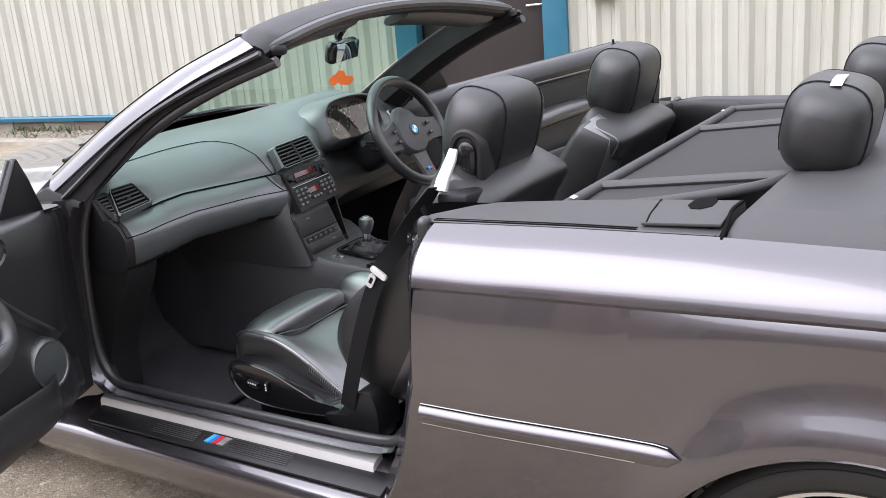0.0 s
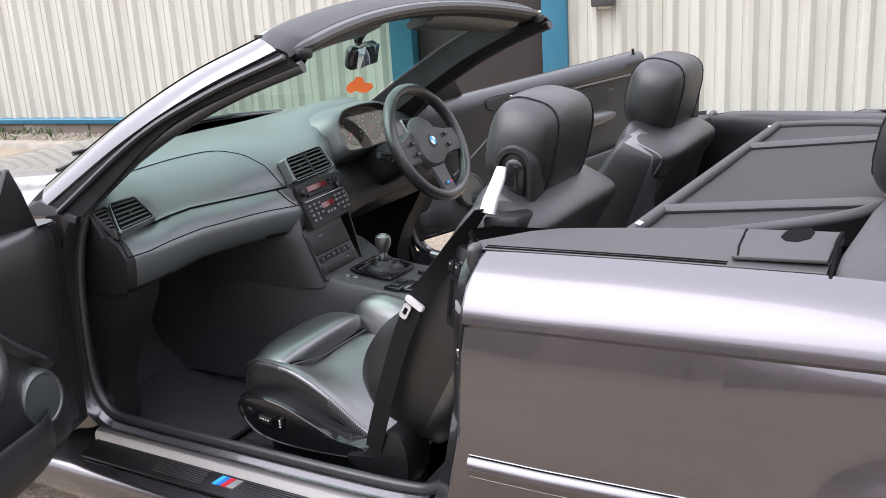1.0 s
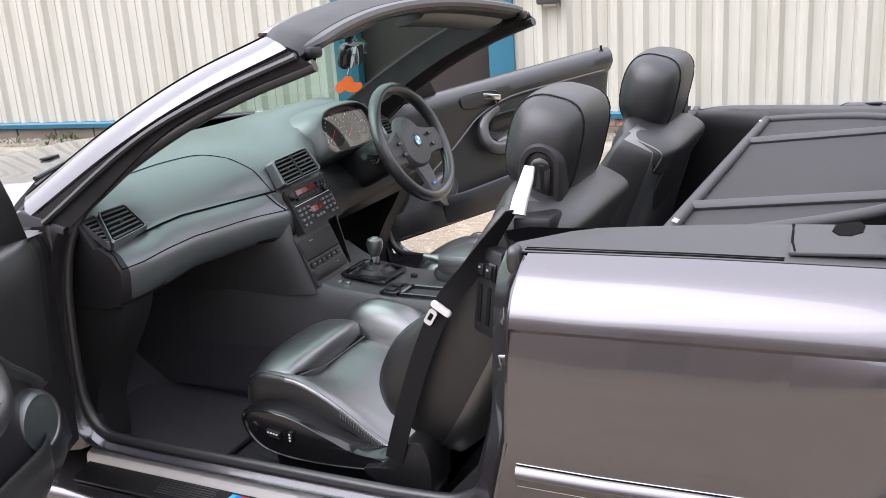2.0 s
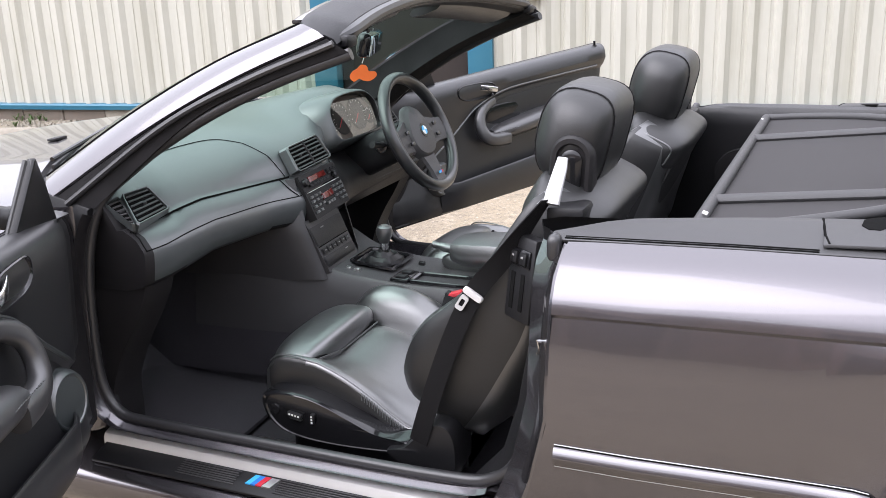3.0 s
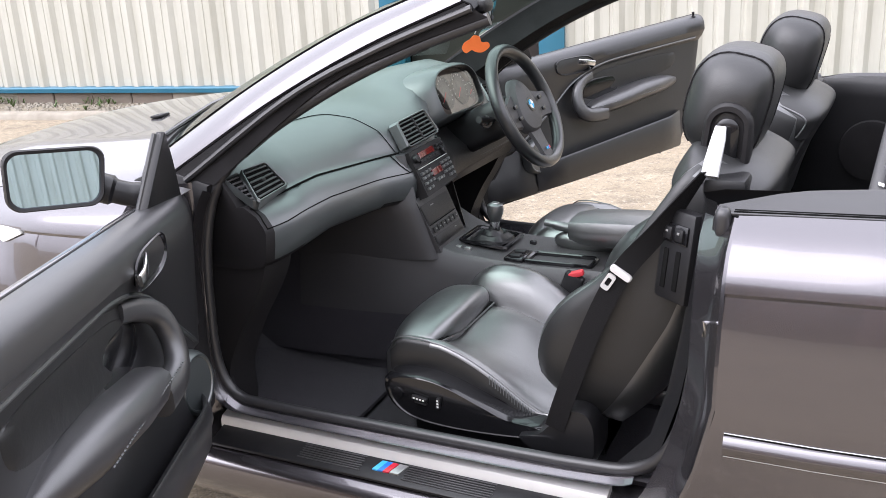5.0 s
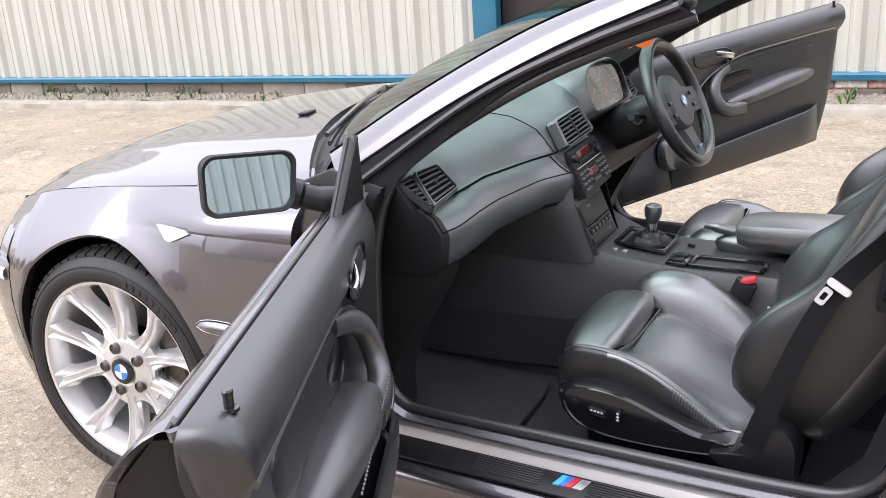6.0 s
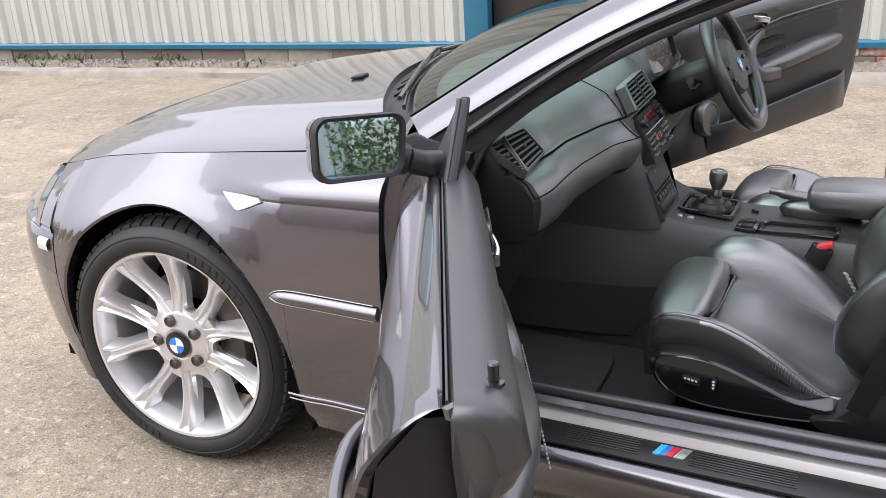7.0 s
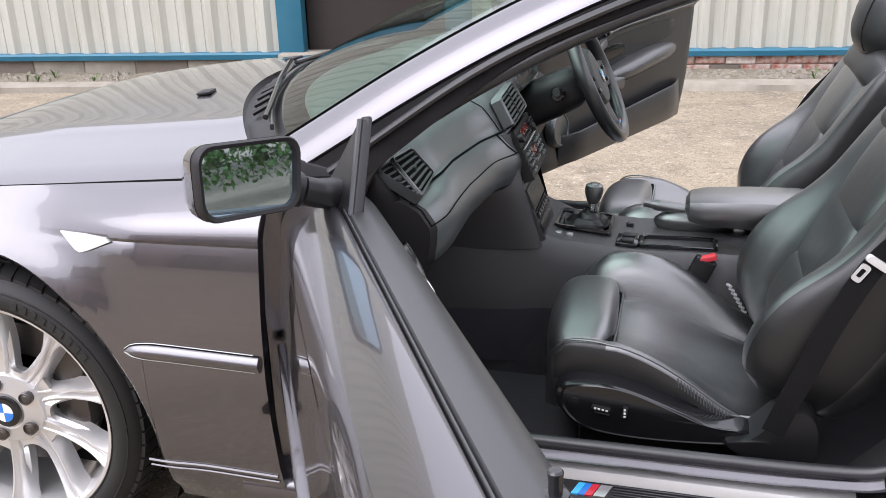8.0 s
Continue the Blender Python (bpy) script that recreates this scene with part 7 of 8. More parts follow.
# gear lever: frame, boot, chrome collar, knob
bm = bmesh.new()
GQ = quad((1.070, -0.052, 0.570), (1.068, 0.088, 0.570), (1.208, -0.054, 0.558), (1.206, 0.088, 0.558))
nG = V(0.03, 0, 1)
loop = [(0.06, 0), (0.94, 0), (1, 0.08), (1, 0.92), (0.94, 1), (0.06, 1), (0, 0.92), (0, 0.08)]
c2 = lambda u, v, k: (0.5 + (u - 0.5) * k, 0.5 + (v - 0.5) * k)
grid(bm, [[GQ(*c2(u, v, k)) + V(0, 0, d) for u, v in loop] for k, d in ((1.0, 0.0), (0.98, 0.006), (0.88, 0.006), (0.85, 0.0), (0.84, -0.008))], close_v=True)
lever = part("gear_surround", bm, GLOSS, car, "gloss black gear lever surround")
bm = bmesh.new()
KP = V(1.153, 0.000, 0.637)
rows = []
for k, (f, z) in enumerate(((0.84, 0.560), (0.78, 0.571), (0.70, 0.568), (0.52, 0.582), (0.42, 0.579), (0.28, 0.592), (0.20, 0.590), (0.14, 0.600), (0.10, 0.606))):
    c = GQ(0.5, 0.5) * (1 - (1 - f) * 0.8) + V(KP.x, KP.y, GQ(0.5, 0.5).z) * ((1 - f) * 0.8)
    row = []
    for j in range(24):
        a = 2 * math.pi * j / 24
        rr = 1 + 0.05 * math.sin(5 * a + k)
        row.append(V(c.x + 0.070 * f * rr * math.copysign(abs(math.sin(a)) ** 0.75, math.sin(a)), c.y + 0.070 * f * rr * math.copysign(abs(math.cos(a)) ** 0.75, math.cos(a)), z + 0.003 * math.sin(4 * a + 2 * k)))
    rows.append(row)
grid(bm, rows, close_v=True)
part("gear_boot", bm, TRIM, lever, "pleated leather gear boot")
bm = bmesh.new()
disc_solid(bm, KP + V(0.003, 0, -0.040), (0.06, 0.0, 1), [(0, 0.010), (0.004, 0.0125), (0.016, 0.0115), (0.022, 0.013)], 18)
part("gear_collar", bm, CHROME, lever)
bm = bmesh.new()
disc_solid(bm, KP + V(0.004, 0, -0.020), (0.06, 0, 1), [(0, 0.012), (0.008, 0.016), (0.022, 0.021), (0.036, 0.0225), (0.046, 0.020), (0.050, 0.013), (0.0505, 0.0)], 24)
part("gear_knob", bm, LEATHER, lever, "black gear knob")
bm = bmesh.new()
disc_solid(bm, KP + V(0.007, 0, 0.0305), (0.06, 0, 1), [(0, 0.0105), (0.0012, 0.010), (0.0012, 0)], 20)
part("knob_cap", bm, STEEL, lever)
# small switches beside the boot
for x, y in ((1.085, -0.078), (1.112, -0.079), (1.245, 0.05), (1.262, -0.03)):
    bm = bmesh.new()
    box(bm, (x, y, 0.562 - 0.07 * max(0.0, x - 1.08)), (0.018, 0.014, 0.012), 0.003)
    part("switch", bm, STEEL if x < 1.2 else GLOSS, console)
# window switch plate, coin tray, buckle
bm = bmesh.new()
box(bm, (1.248, -0.070, 0.551), (0.052, 0.072, 0.012), 0.004)
sp = part("switch_plate", bm, GLOSS, console)
for d in (-0.018, 0.018):
    bm = bmesh.new()
    box(bm, (1.250, -0.070 + d, 0.559), (0.028, 0.022, 0.008), 0.003)
    part("switch", bm, TRIM, console)
bm = bmesh.new()
o = rrect(0.170, 0.070, 0.010, 3)
grid(bm, [[V(1.364 + a * k, -0.066 + b * k, z) for a, b in o] for k, z in ((1.06, 0.540), (1.06, 0.555), (1.0, 0.557), (0.93, 0.554), (0.92, 0.524), (0.1, 0.522))], close_v=True, caps=True)
part("coin_tray", bm, GLOSS, console, "gloss black storage tray")
bm = bmesh.new()
box(bm, (1.410, -0.148, 0.500), (0.050, 0.022, 0.11), 0.007, pose(0, 0, 0, 8, 22, 0))
bk = part("belt_buckle", bm, TRIM, car, "seat belt buckle with a red button")
bm = bmesh.new()
box(bm, (1.431, -0.156, 0.552), (0.040, 0.018, 0.014), 0.004, pose(0, 0, 0, 8, -18, 0))
part("buckle_button", bm, BUCKLE_RED, bk, "red release button")
bm = bmesh.new()
for k in range(8):
    tube(bm, [V(1.478 + 0.006 * k, -0.150, 0.49 - 0.010 * k), V(1.486 + 0.006 * k, -0.166, 0.492 - 0.010 * k)], 0.0035, 6)
part("cable_sleeve", bm, SATIN, bk)
# armrest between the seats and handbrake
bm = bmesh.new()
rows = []
for x, w, z0, z1 in ((1.375, 0.030, 0.64, 0.662), (1.385, 0.060, 0.625, 0.675), (1.42, 0.072, 0.618, 0.682), (1.52, 0.076, 0.615, 0.688), (1.62, 0.076, 0.615, 0.690), (1.68, 0.070, 0.62, 0.686), (1.70, 0.04, 0.635, 0.67)):
    rows.append([V(x, -0.018 + a * w, (z0 + z1) / 2 - 0.018 + b * (z1 - z0) / 2) for a, b in ((-1, -0.5), (-1.02, 0.2), (-0.9, 0.8), (-0.5, 1.0), (0.5, 1.0), (0.9, 0.8), (1.02, 0.2), (1, -0.5), (0.8, -1), (-0.8, -1))])
grid(bm, rows, close_v=True, caps=True)
arm = part("centre_armrest", bm, LEATHER, car, "padded black leather centre armrest")
bm = bmesh.new()
tube(bm, [(1.65, -0.018, 0.61), (1.68, -0.018, 0.53)], 0.03, 10)
part("armrest_hinge", bm, TRIM, arm)
bm = bmesh.new()
tube(bm, spline([(1.600, 0.060, 0.54), (1.50, 0.060, 0.572), (1.40, 0.062, 0.588), (1.315, 0.062, 0.600), (1.275, 0.062, 0.606)], 5), 0.014, 10, sizes=[1.3] * 5 + [1.2] * 6 + [0.95] * 6 + [0.7] * 4)
hb = part("handbrake", bm, LEATHER, car, "black leather handbrake lever")
bm = bmesh.new()
blob(bm, (1.40, 0.062, 0.562), (0.10, 0.032, 0.03), 2.3, 18, 10)
part("handbrake_gaiter", bm, LEATHER, hb)


# ---------------------------------------------------------------- front seats
def soft_table(table, x):
    """Table look-up with its corners rounded."""
    return sum(lerp_table(table, x + o) for o in (-0.032, -0.016, 0.0, 0.016, 0.032)) / 5


def build_seat(s):
    """Sports seat with thigh rest, bolsters, integral belt. Local x back, y outwards, z up; floor of the seat at x = 0 front edge."""
    yc = s * 0.370
    lag = 0.020 if s > 0 else 0.0              # the driver's seat is set further back
    Y = lambda d: yc + s * d                     # d runs outwards

    # cushion: high outer edge falling to the rear, dished middle, full inner bolster
    zo = lambda x: soft_table([(1.11, 0.455), (1.13, 0.508), (1.16, 0.530), (1.21, 0.534), (1.26, 0.528), (1.33, 0.506), (1.40, 0.466), (1.48, 0.408), (1.56, 0.380), (1.63, 0.370)], x)
    zi = lambda x: soft_table([(1.13, 0.430), (1.165, 0.520), (1.20, 0.552), (1.24, 0.566), (1.30, 0.564), (1.36, 0.545), (1.42, 0.507), (1.50, 0.440), (1.56, 0.415), (1.63, 0.405)], x)
    zp = lambda x: soft_table([(1.13, 0.440), (1.20, 0.472), (1.26, 0.486), (1.32, 0.478), (1.40, 0.448), (1.48, 0.412), (1.56, 0.388), (1.63, 0.382)], x)

    def outer_edge(x, d=0.205, lift=0.0):
        return V(x + 0.008 * math.exp(-((x - 1.13) / 0.04) ** 2), Y(d), zo(x) + lift)

    bm = bmesh.new()
    rows = []
    for k in range(25):
        x = 1.122 + 0.508 * k / 24
        o, i, p, low = zo(x) - 0.006 * min(1.0, max(0.0, (1.268 - x) / 0.03)), zi(x), zp(x), 0.372
        d = o - p
        pin = 1 - 0.07 * math.exp(-((x - 1.122) / 0.022) ** 2)
        prof = [(-0.20, low), (-0.232, low + 0.02), (-0.243, (low + i) / 2), (-0.238, i - 0.04), (-0.226, i - 0.014), (-0.205, i - 0.002), (-0.180, i), (-0.158, i - 0.012), (-0.143, p + 0.5 * max(i - p, 0.01)), (-0.133, p + 0.2 * max(i - p, 0.01)), (-0.126, p - 0.007), (-0.114, p + 0.002), (-0.08, p + 0.006), (0.0, p + 0.006), (0.07, p + 0.06 * d), (0.11, p + 0.14 * d), (0.14, p + 0.34 * d), (0.165, p + 0.66 * d), (0.185, o - 0.004), (0.198, o), (0.206, o - 0.003), (0.211, o - 0.012), (0.2135, o - 0.035), (0.212, 0.45 * o + 0.55 * low + 0.01), (0.206, low + 0.03), (0.20, low)]
        r = []
        for dd, z in prof:
            xx = x + (0.05 * (dd + 0.05) if k == 0 else 0.010 * max(0, dd / 0.25) * math.exp(-((x - 1.13) / 0.04) ** 2))
            r.append(V(xx, Y(dd * pin), z))
        rows.append(r)
    grid(bm, rows, close_v=True, caps=True)
    for f in bm.faces:                      # the flank's shade is put in with a darker, duller leather
        m = f.calc_center_median()
        if (m.y - yc) * s > 0.2075 and m.z < zo(m.x) - 0.012:
            f.material_index = 1
    seat = part("front_seat", bm, [LEATHER, SOFTLEATHER], car, "black leather electric sports seat with integral belt", angle=70)
    # extending thigh rest, set across the front of the cushion
    bm = bmesh.new()
    blob(bm, (1.190, Y(0.020), 0.484), (0.066, 0.178, 0.056), 3.8, 44, 20, warp=lambda q: (s * q.y * 0.006 - 0.008 * (1 - q.y * q.y) * (q.x < 0), 0, 0.004 * q.x * (q.z > 0) - 0.012 * q.x * q.x * (q.x < 0) - 0.006 * q.y * q.y * (q.z > 0)))
    part("thigh_rest", bm, LEATHER, seat)
    bm = bmesh.new()
    tube(bm, [V(1.258 + 0.02 * d, Y(d), zp(1.26) + 0.008 + max(0.0, d - 0.06) * 0.20) for d in np.linspace(-0.12, 0.17, 12)], 0.0022, 6)
    part("piping", bm, LEATHER, seat)
    bm = bmesh.new()
    tube(bm, [V(1.2505 + 0.02 * d, Y(d), zp(1.25) + 0.008 + max(0.0, d - 0.06) * 0.20) for d in np.linspace(-0.12, 0.17, 12)], 0.0048, 6)
    part("thigh_rest_gap", bm, DARK, seat)
    bm = bmesh.new()
    tube(bm, [outer_edge(x, 0.2065, -0.004 if x < 1.268 else -0.002) for x in np.linspace(1.15, 1.60, 26)], 0.0020, 6)
    part("piping", bm, LEATHER, seat)
    # gathered stitching at the rear of the outer edge
    bm = bmesh.new()
    for k in range(26):
        x = 1.385 + 0.15 * k / 25
        tube(bm, [outer_edge(x, 0.2095, -0.006), outer_edge(x + 0.002, 0.214, -0.022)], 0.0013, 5)
    part("stitching", bm, DASH, seat)
    # base shell and outer switch panel
    bm = bmesh.new()
    box(bm, (1.40, yc, 0.335), (0.40, 0.43, 0.09), 0.02)
    part("seat_base", bm, TRIM, seat)
    bm = bmesh.new()
    o = spline([(1.160, 0.446, 0), (1.185, 0.463, 0), (1.25, 0.467, 0), (1.31, 0.456, 0), (1.39, 0.426, 0), (1.45, 0.404, 0), (1.52, 0.398, 0), (1.545, 0.380, 0), (1.46, 0.366, 0), (1.32, 0.360, 0), (1.22, 0.370, 0), (1.172, 0.402, 0)], 4, closed=True)
    rows = []
    c = sum(o, V(0, 0, 0)) / len(o)
    for k, d in ((1.0, 0.20), (1.0, 0.246), (0.992, 0.256), (0.965, 0.263), (0.92, 0.265), (0.90, 0.262), (0.3, 0.264)):
        rows.append([V(c.x + (p.x - c.x) * k, Y(d), c.y + (p.y - c.y) * k) for p in o])
    grid(bm, rows, close_v=True, caps=True)
    sp = part("seat_side_panel", bm, GLOSS, seat, "gloss black seat side panel with switches")
    for x, z, w, h in ((1.250, 0.421, 0.036, 0.010), (1.252, 0.412, 0.030, 0.005), (1.294, 0.418, 0.010, 0.026)):
        bm = bmesh.new()
        box(bm, (x, Y(0.268), z), (w, 0.010, h), 0.003, pose(0, 0, 0, 0, 8, 0))
        switch = part("seat_switch", bm, TRIM, seat)
        if h != 0.005:                      # pale printed signs as small bars
            n = 4 if w > h else 3
            for j in range(n):
                f = (j + 0.5) / n - 0.5
                bm = bmesh.new()
                box(bm, (x + (f * w * 0.8 if w > h else 0.0), Y(0.2734), z - (f * w * 0.11 if w > h else -f * h * 0.8)), (0.0045, 0.0008, 0.0042), 0.0003, seg=1)
                part("printed_sign", bm, INK, switch)
    bm = bmesh.new()
    disc_solid(bm, (1.198, Y(0.263), 0.425), (0, s, 0), [(0, 0.012), (0.004, 0.011), (0.004, 0)], 16)
    part("lumbar_button", bm, GLOSS, seat)
    for k in (-1, 1):
        bm = bmesh.new()
        box(bm, (1.38, Y(k * 0.19), 0.275), (0.60, 0.035, 0.04), 0.008)
        part("seat_rail", bm, STEEL, seat)
    # recliner cover
    bm = bmesh.new()
    o = spline([(1.472, 0.380, 0), (1.515, 0.398, 0), (1.552, 0.436, 0), (1.585, 0.462, 0), (1.618, 0.455, 0), (1.632, 0.41, 0), (1.62, 0.34, 0), (1.54, 0.345, 0)], 4, closed=True)
    c = sum(o, V(0, 0, 0)) / len(o)
    grid(bm, [[V(c.x + (p.x - c.x) * k, Y(d), c.y + (p.y - c.y) * k) for p in o] for k, d in ((1.0, 0.20), (1.0, 0.272), (0.95, 0.282), (0.3, 0.285))], close_v=True, caps=True)
    part("recliner_cover", bm, TRIM, seat)
    # backrest: leans back, side bolsters wrap forward
    B0, LN = V(1.575, 0, 0.445), V(0.245, 0, 0.475)
    up = LN.normalized()
    fw = V(-up.z, 0, up.x)
    bm = bmesh.new()
    rows = []
    FORM = ((-0.03, 0.18, 0.05, 0.1), (0.0, 0.228, 0.075, 0.60), (0.10, 0.252, 0.088, 0.95), (0.16, 0.258, 0.092, 1.02), (0.22, 0.262, 0.095, 1.05), (0.29, 0.263, 0.096, 1.00), (0.36, 0.264, 0.096, 0.88), (0.42, 0.264, 0.096, 0.68), (0.48, 0.264, 0.096, 0.46), (0.55, 0.262, 0.094, 0.30), (0.62, 0.258, 0.090, 0.20), (0.78, 0.252, 0.086, 0.12), (0.92, 0.244, 0.080, 0.05), (1.0, 0.228, 0.066, 0.0), (1.03, 0.16, 0.03, 0.0))
    shape = lambda col, t: soft_table([(row[0], row[col]) for row in FORM], t)
    for t in [-0.03, -0.015] + list(np.linspace(0.0, 1.0, 34)) + [1.015, 1.03]:
        w, th, bol = shape(1, t), shape(2, t), shape(3, t)
        c = B0 + LN * t
        r = []
        for a, b in ((-0.75, -1), (-0.95, -0.8), (-1, -0.1), (-0.99, 0.5), (-0.93, 0.9), (-0.84, 1.0), (-0.72, 0.82), (-0.60, 0.36), (-0.5, 0.06), (-0.25, 0), (0, 0), (0.25, 0), (0.5, 0.06), (0.60, 0.36), (0.72, 0.82), (0.84, 1.0), (0.93, 0.9), (0.985, 0.5), (1, -0.1), (0.97, -0.7), (0.90, -1.0), (0.6, -1.1)):
            f = th * 0.55 + (0.075 * bol * b if b > 0 else b * th * lerp_table([(0.0, 1.7), (0.5, 1.8), (1.0, 1.5)], t))
            r.append(V(c.x, Y(a * w), c.z) + fw * f)
        rows.append(r)
    grid(bm, rows, close_v=True, caps=True)
    for f in bm.faces:                      # the flanks' shade is put in with darker leather that mirrors less sky
        m = f.calc_center_median()
        t = (m - B0).dot(LN) / LN.length_squared
        if abs(m.y - yc) > 0.95 * lerp_table([(-0.03, 0.18), (0.0, 0.228), (0.1, 0.252), (0.22, 0.262), (0.48, 0.264), (0.62, 0.258), (0.78, 0.252), (0.92, 0.244), (1.0, 0.228)], t):
            f.material_index = 1
    part("backrest", bm, [LEATHER, SOFTLEATHER], seat, "black leather backrest with deep side bolsters", angle=110)
    for t, h in ((0.18, 0.075), (0.42, 0.10), (0.70, 0.12)):
        bm = bmesh.new()
        c = B0 + LN * (t + 0.04) + fw * 0.040
        blob(bm, (c.x, yc, c.z), (0.022, 0.15, h), 3.2, 22, 12, m=Matrix.Rotation(math.atan2(LN.x, LN.z), 4, "Y"))
        part("backrest_pad", bm, LEATHER, seat)
    bm = bmesh.new()
    rows = []
    for t in np.linspace(0.02, 0.96, 8):
        c = B0 + LN * t - fw * (0.098 - 0.02 * abs(t - 0.5))
        w = 0.196 - 0.04 * max(0, t - 0.6)
        rows.append([V(c.x, Y(a * w), c.z) - fw * (0.014 * (1 - abs(a) ** 3)) for a in np.linspace(-1, 1, 9)])
    sheet(bm, rows, 0.012)
    part("seat_back_shell", bm, SOFTLEATHER, seat)
    # shoulder plinth and headrest
    tp = B0 + LN
    bm = bmesh.new()
    SH = ((tp.x + 0.006, yc, tp.z - 0.026), (0.086, 0.222, 0.052), 4.2)
    SW = lambda q: (0.010 * q.z, 0, -0.020 * abs(q.y) ** 3 - 0.008 * q.x)
    blob(bm, *SH, 40, 20, warp=SW, m=pose(0, 0, 0, 0, 20, 0))
    pad = part("shoulder_pad", bm, SOFTLEATHER, seat)
    for k in (-0.97, 0.97):
        bm = bmesh.new()
        tube(bm, seam_round(*SH, k, -0.4, math.pi + 0.4, warp=SW, m=pose(0, 0, 0, 0, 20, 0)), 0.0024, 6)
        part("piping", bm, LEATHER, pad)
    bm = bmesh.new()
    HS, HW = (0.077, 0.147, 0.102), lambda p: (-0.014 * (1 - p.y * p.y) * (1 - p.z * p.z), 0, 0)
    blob(bm, (1.822, yc, 1.012), HS, 2.9, 28, 18, warp=HW, m=pose(0, 0, 0, 0, 14, 0))
    part("headrest", bm, SOFTLEATHER, seat, "black leather headrest")
    for k in (-0.58, 0.58):
        bm = bmesh.new()
        tube(bm, seam_round((1.822, yc, 1.012), HS, 2.9, k, -0.9, math.pi + 0.9, warp=HW, m=pose(0, 0, 0, 0, 14, 0)), 0.002, 6)
        part("headrest_seam", bm, CLOTH, seat)
    # belt outlet: arched plastic housing on the outer shoulder, bright guide, belt
    def arch(hw, z0, z1, n=12):
        return [(1.822 + hw * (1 + 0.12 * (z1 - z0)), z0)] + [(1.828 + hw * math.cos(a), z1 - hw + hw * math.sin(a)) for a in np.linspace(0, math.pi, n)] + [(1.816 - hw, z0)]
    bm = bmesh.new()
    grid(bm, [[V(x, Y(d), z) for x, z in arch(hw, 0.895, z1)] for hw, z1, d in ((0.040, 1.030, 0.10), (0.042, 1.032, 0.140), (0.040, 1.030, 0.149), (0.036, 1.025, 0.153), (0.029, 1.016, 0.153), (0.027, 1.013, 0.147), (0.024, 1.008, 0.145))], close_v=True, caps=True)
    part("belt_housing", bm, LOWDASH, seat)
    bm = bmesh.new()
    grid(bm, [[V(x, Y(d), z) for x, z in arch(hw, 0.895, z1)] for hw, z1, d in ((0.021, 1.004, 0.140), (0.020, 1.003, 0.149), (0.016, 0.996, 0.152), (0.006, 0.975, 0.153))], close_v=True, caps=True)
    part("belt_slot", bm, GLOSS, seat)
    bm = bmesh.new()
    path = [V(1.824, Y(0.190), 0.996), V(1.823, Y(0.202), 0.978), V(1.820, Y(0.232), 0.944), V(1.818, Y(0.244), 0.922)]
    sweep(bm, path, rrect(0.027, 0.012, 0.004), up=(0, s, 0.15), sizes=[0.7, 0.9, 1.05, 1.1])
    part("belt_guide", bm, SATIN, seat, "bright silver belt guide")
    bm = bmesh.new()
    box(bm, (1.842, Y(0.205), 0.900), (0.072, 0.075, 0.036), 0.010)
    part("belt_outlet", bm, TRIM, seat)
    bm = bmesh.new()
    path = spline([(1.812, Y(0.252), 0.932), (1.778, Y(0.272), 0.882), (1.740, Y(0.282), 0.826), (1.680, Y(0.286), 0.750), (1.628, Y(0.288), 0.640), (1.578, Y(0.289), 0.500), (1.552, Y(0.286), 0.42)], 6)
    rows, k = [], len(path) - 1
    for i, p in enumerate(path):           # edge-on at the guide, turning flat against the seat
        d = (path[min(i + 1, k)] - path[max(i - 1, 0)]).normalized()
        flat = d.cross(V(0, 1, 0)).normalized()
        if flat.x > 0:
            flat = -flat
        w = min(1.0, i / (0.55 * k))
        v = (V(0, s * (1 - w), 0) + flat * (0.25 + 0.75 * w)).normalized()
        nv = v.cross(d).normalized()
        rows.append([p + v * (a * 0.0195) + nv * (b * 0.0011) for a, b in ((-1, -1), (-1, 1), (0, 1.2), (1, 1), (1, -1), (0, -0.8))])
    grid(bm, rows, close_v=True, caps=True)
    part("belt", bm, BELT, seat, "grey-black belt webbing")
    bm = bmesh.new()
    c = V(1.682, Y(0.2905), 0.752)
    R = pose(0, 0, 0, 0, 32, 0).to_3x3()
    loop = rrect(0.043, 0.013, 0.005, 3)
    grid(bm, [[c + R @ V(a * k, s * d, b * k) for a, b in loop] for k, d in ((0.9, -0.003), (1, -0.001), (1, 0.004), (0.9, 0.006), (0.1, 0.0065))], close_v=True, caps=True)
    part("tongue_grip", bm, STRIP, seat, "pale grey plastic belt tongue grip")
    bm = bmesh.new()
    loop2 = rrect(0.017, 0.033, 0.005, 3)
    grid(bm, [[c + R @ V(a * k - 0.010, s * d, b * k - 0.028) for a, b in loop2] for k, d in ((1, -0.001), (1, 0.002), (0.5, 0.002), (0.5, -0.001))], close_v=True, close_u=True)
    part("belt_tongue", bm, SATIN, seat, "bright steel belt tongue")
    seat.location.x = lag
    return seat


for s in (-1, 1):
    build_seat(s)

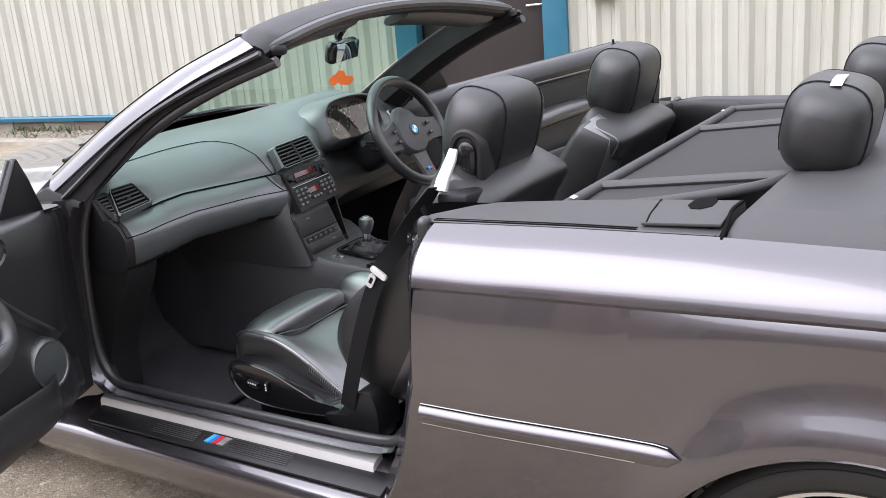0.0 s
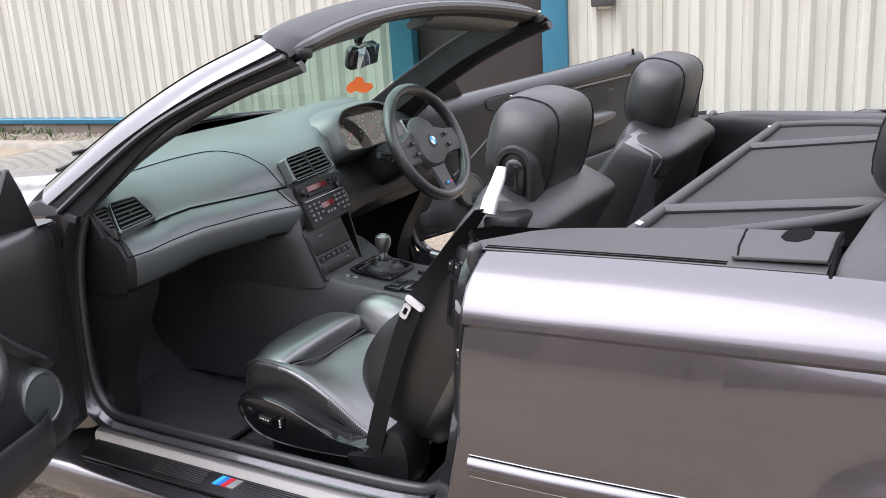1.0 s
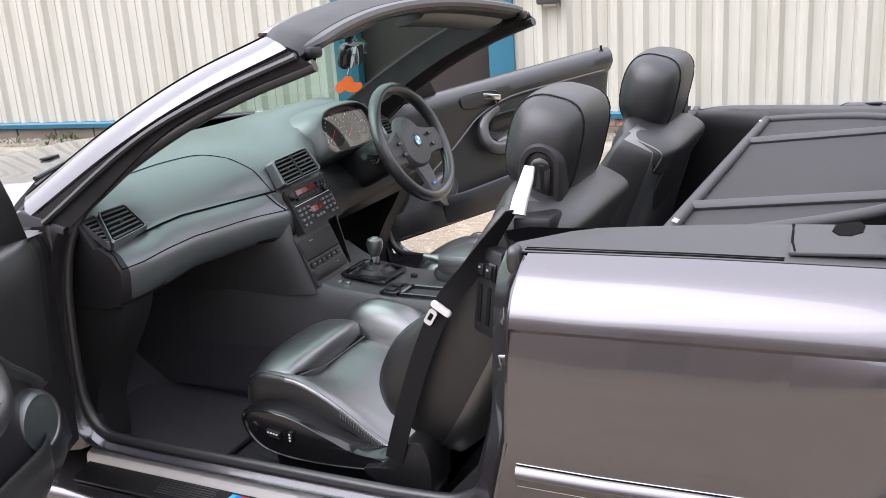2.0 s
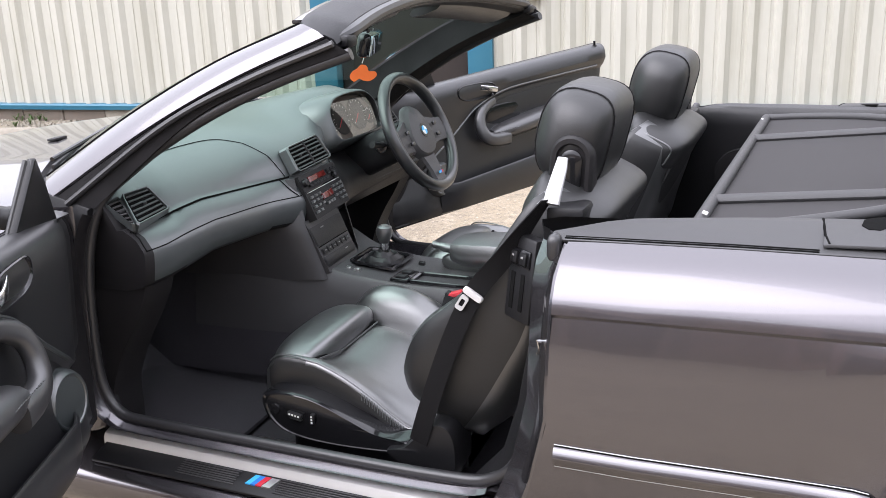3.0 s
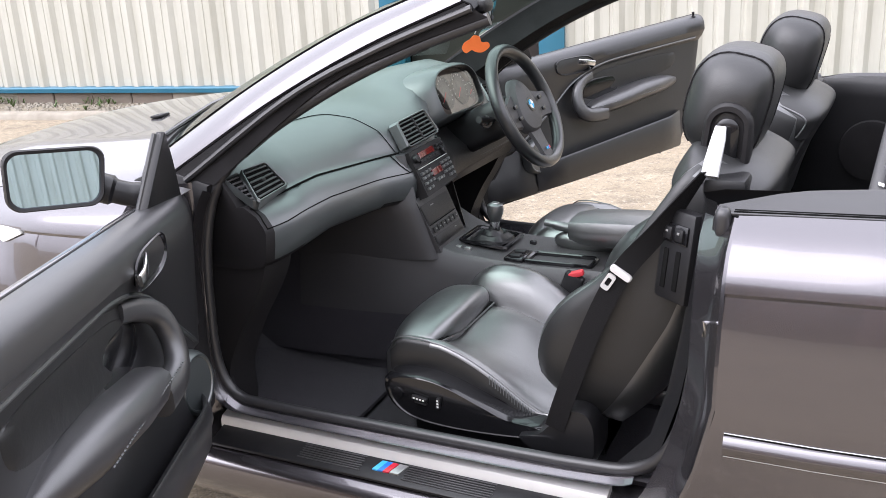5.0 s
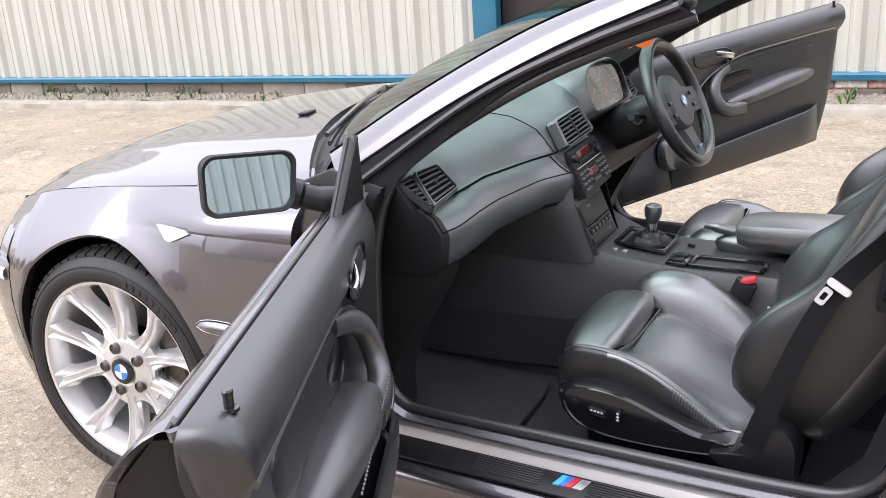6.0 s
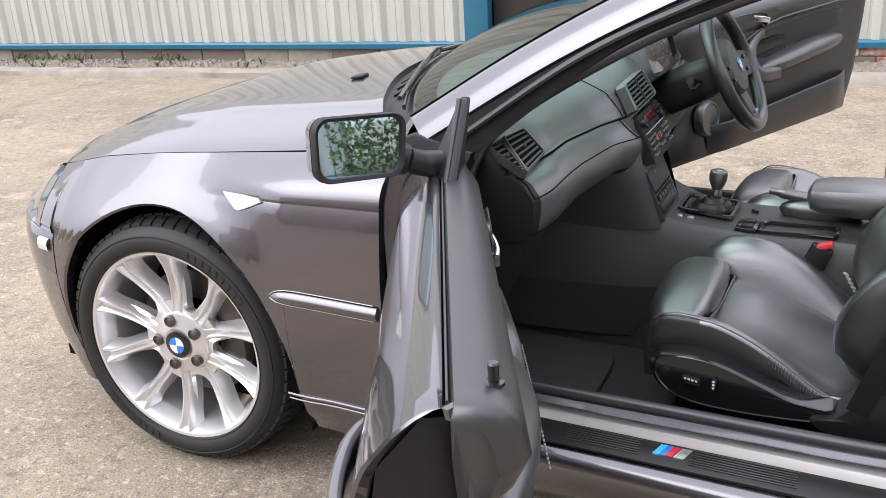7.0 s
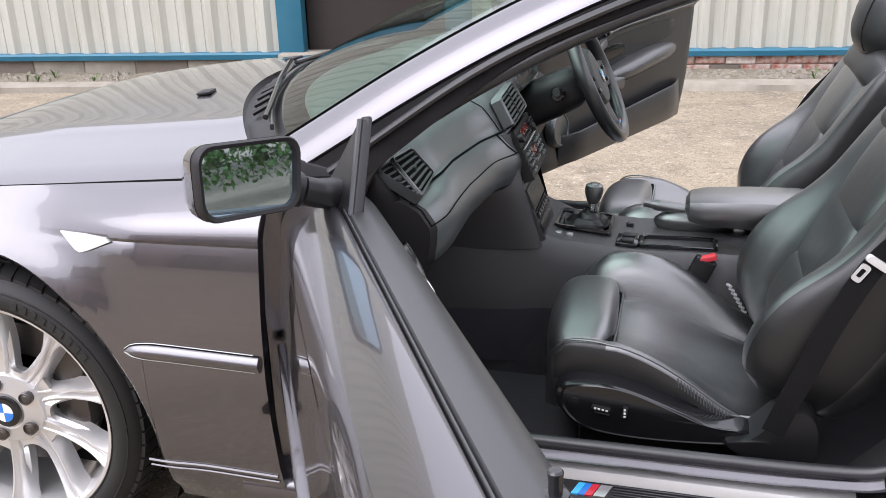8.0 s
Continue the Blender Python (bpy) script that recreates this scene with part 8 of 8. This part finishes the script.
# interior mirror on its stalk
bm = bmesh.new()
box(bm, (1.160, -0.027, 1.158), (0.035, 0.21, 0.062), 0.016, pose(0, 0, 0, 0, 12, 19), 3)
im = part("interior_mirror", bm, GLOSS, car, "black interior mirror")
bm = bmesh.new()
box(bm, V(1.160, -0.027, 1.158) + pose(0, 0, 0, 0, 12, 19).to_3x3() @ V(0.0175, 0, 0), (0.004, 0.192, 0.05), 0.0015, pose(0, 0, 0, 0, 12, 19))
part("mirror_glass", bm, MIRROR, im)
bm = bmesh.new()
tube(bm, [(1.148, -0.022, 1.16), (1.145, -0.018, 1.195), (1.172, -0.010, 1.232)], 0.012, 8)
part("mirror_stalk", bm, GLOSS, im)

# ---------------------------------------------------------------- wind deflector lying over the rear seats
wd = bpy.data.objects.new("wind_deflector", None)
scene.collection.objects.link(wd)
tagged(wd, "black tube-framed wind deflector with net, lying over the rear seats", "wind deflector")
X0, X1 = 2.078, 2.47
deck = lambda x: 0.898 + 0.10 * (x - X0)            # the frame rises towards the roof cover


def bar(pts, r=0.0105, name="frame_bar", sy=1.0):
    bm = bmesh.new()
    sweep(bm, spline([(x, y, deck(x) + dz) for x, y, dz in pts], 6), ring(r * sy, 10, r))
    part(name, bm, COVER, wd)


NEAR = [(X0 - 0.008, -0.625, 0), (2.20, -0.595, 0), (2.32, -0.548, 0), (2.40, -0.495, 0), (2.445, -0.43, 0), (X1, -0.38, 0)]
FAR = [(X0 + 0.008, 0.565, 0), (2.20, 0.540, 0), (2.32, 0.480, 0), (2.41, 0.40, 0), (X1, 0.34, 0)]
bar([(X0 - 0.008, -0.625, 0), (X0 - 0.004, -0.3, 0), (X0, 0, 0), (X0 + 0.004, 0.3, 0), (X0 + 0.008, 0.565, 0)], 0.0115)
bar(NEAR, 0.0100)
bar(FAR, 0.0100)
bar([(X1, -0.38, 0), (X1, 0, 0), (X1, 0.34, 0)])
for y in (-0.410, 0.235):
    bar([(X0, y, 0), (2.2, y, 0), (X1, y, 0)], 0.0105, sy=1.25)
    bar([(X0 + 0.02, y + 0.022, -0.002), (2.2, y + 0.022, -0.002), (X1, y + 0.022, -0.002)], 0.0055, "net_bead")
edge = lambda line, x: float(np.interp(x, [p[0] for p in line], [p[1] for p in line]))
for lo, hi in ((lambda x: -0.405, lambda x: 0.235), (lambda x: edge(NEAR, x), lambda x: -0.405), (lambda x: 0.235, lambda x: edge(FAR, x))):
    bm = bmesh.new()
    grid(bm, [[V(x, lo(x) + (hi(x) - lo(x)) * k, deck(x) - 0.005 - 0.003 * math.sin(math.pi * k)) for k in np.linspace(0, 1, 8)] for x in np.linspace(X0, X1, 10)])
    part("net", bm, NET, wd, "fine black net")
for y in (-0.560, 0.470):                  # small pale printed marks on the corners, as plain bars
    for k in range(3):
        bm = bmesh.new()
        box(bm, (X0 + 0.002 * (y > 0) - 0.004 * (y < 0) + 0.004, y + 0.008 * k, deck(X0) + 0.0115), (0.010, 0.004, 0.001), 0.0003, pose(0, 0, 0, 0, 20, 0), 1)
        part("printed_mark", bm, INK, wd)

# ---------------------------------------------------------------- orange air freshener on a string
fresh = bpy.data.objects.new("air_freshener", None)
scene.collection.objects.link(fresh)
tagged(fresh, "flat orange card air freshener hanging from the mirror", "air freshener")
FC = V(1.115, 0.012, 1.075)
bm = bmesh.new()
o = spline([(p * 0.82, q * 0.85, 0) for p, q in ((-0.042, -0.010), (-0.030, -0.024), (-0.012, -0.016), (0.0, -0.022), (0.022, -0.024), (0.044, -0.010), (0.040, 0.004), (0.020, 0.006), (0.014, 0.022), (-0.004, 0.026), (-0.016, 0.016), (-0.034, 0.006))], 4, closed=True)
R = pose(0, 0, 0, 0, 0, -56).to_3x3()
grid(bm, [[FC + R @ V(d, p.x, p.y) for p in o] for d in (-0.0012, 0.0012)], close_v=True, caps=True)
part("card", bm, ORANGE, fresh)
bm = bmesh.new()
tube(bm, [FC + V(0, 0, 0.026), V(1.16, 0.0, 1.19)], 0.0012, 5)
part("string", bm, INK, fresh)


# ---------------------------------------------------------------- bricks of the plinth
def build_bricks():
    """One course of concrete blocks to one side of the doorway, two courses of painted brick to the other."""
    rnd = random.Random(21)

    def piece(name, size, material):
        bm = bmesh.new()
        box(bm, (0, 0, 0), size, 0.006, seg=1)
        for v in bm.verts:
            v.co += V(rnd.uniform(-1, 1), rnd.uniform(-1, 1), rnd.uniform(-1, 1)) * 0.003
        me = bpy.data.meshes.new(name)
        bm.to_mesh(me)
        bm.free()
        me.materials.append(material)
        return me

    blocks = [piece("block", (0.432, 0.10, 0.125), m) for m in (BRICKM, BRICKM, KERBM)] + [piece("block", (0.20, 0.10, 0.125), m) for m in (BRICKM, DOORBROWN)]
    bricks = [piece("brick", (0.212, 0.10, 0.062), m) for m in (BRICKM, BRICKM, REDWHITE, REDWHITE, REDWHITE, FLAKE)]

    def lay(name, me, x, z):
        ob = new(name, me)
        ob.parent = plinth
        ob.matrix_basis = pose(x, 0.035 + rnd.uniform(-0.006, 0.006), z + rnd.uniform(-0.003, 0.003), rnd.uniform(-1, 1), rnd.uniform(-0.5, 0.5), rnd.uniform(-1, 1))

    x = -9.0
    while x < DOOR_X0 - POST_W:
        half = rnd.random() < 0.12
        lay("block", rnd.choice(blocks[3:] if half else blocks[:3]), x + (0.105 if half else 0.221), 0.138)
        x += 0.21 if half else 0.442
    for row, z in enumerate((0.103, 0.172)):
        x = DOOR_X1 + POST_W + (0.11 if row else 0)
        while x < 4.6:
            lay("brick", rnd.choice(bricks[2:]) if x > 0.9 and rnd.random() < 0.8 else rnd.choice(bricks[:3]), x + 0.106, z)
            x += 0.222


build_bricks()
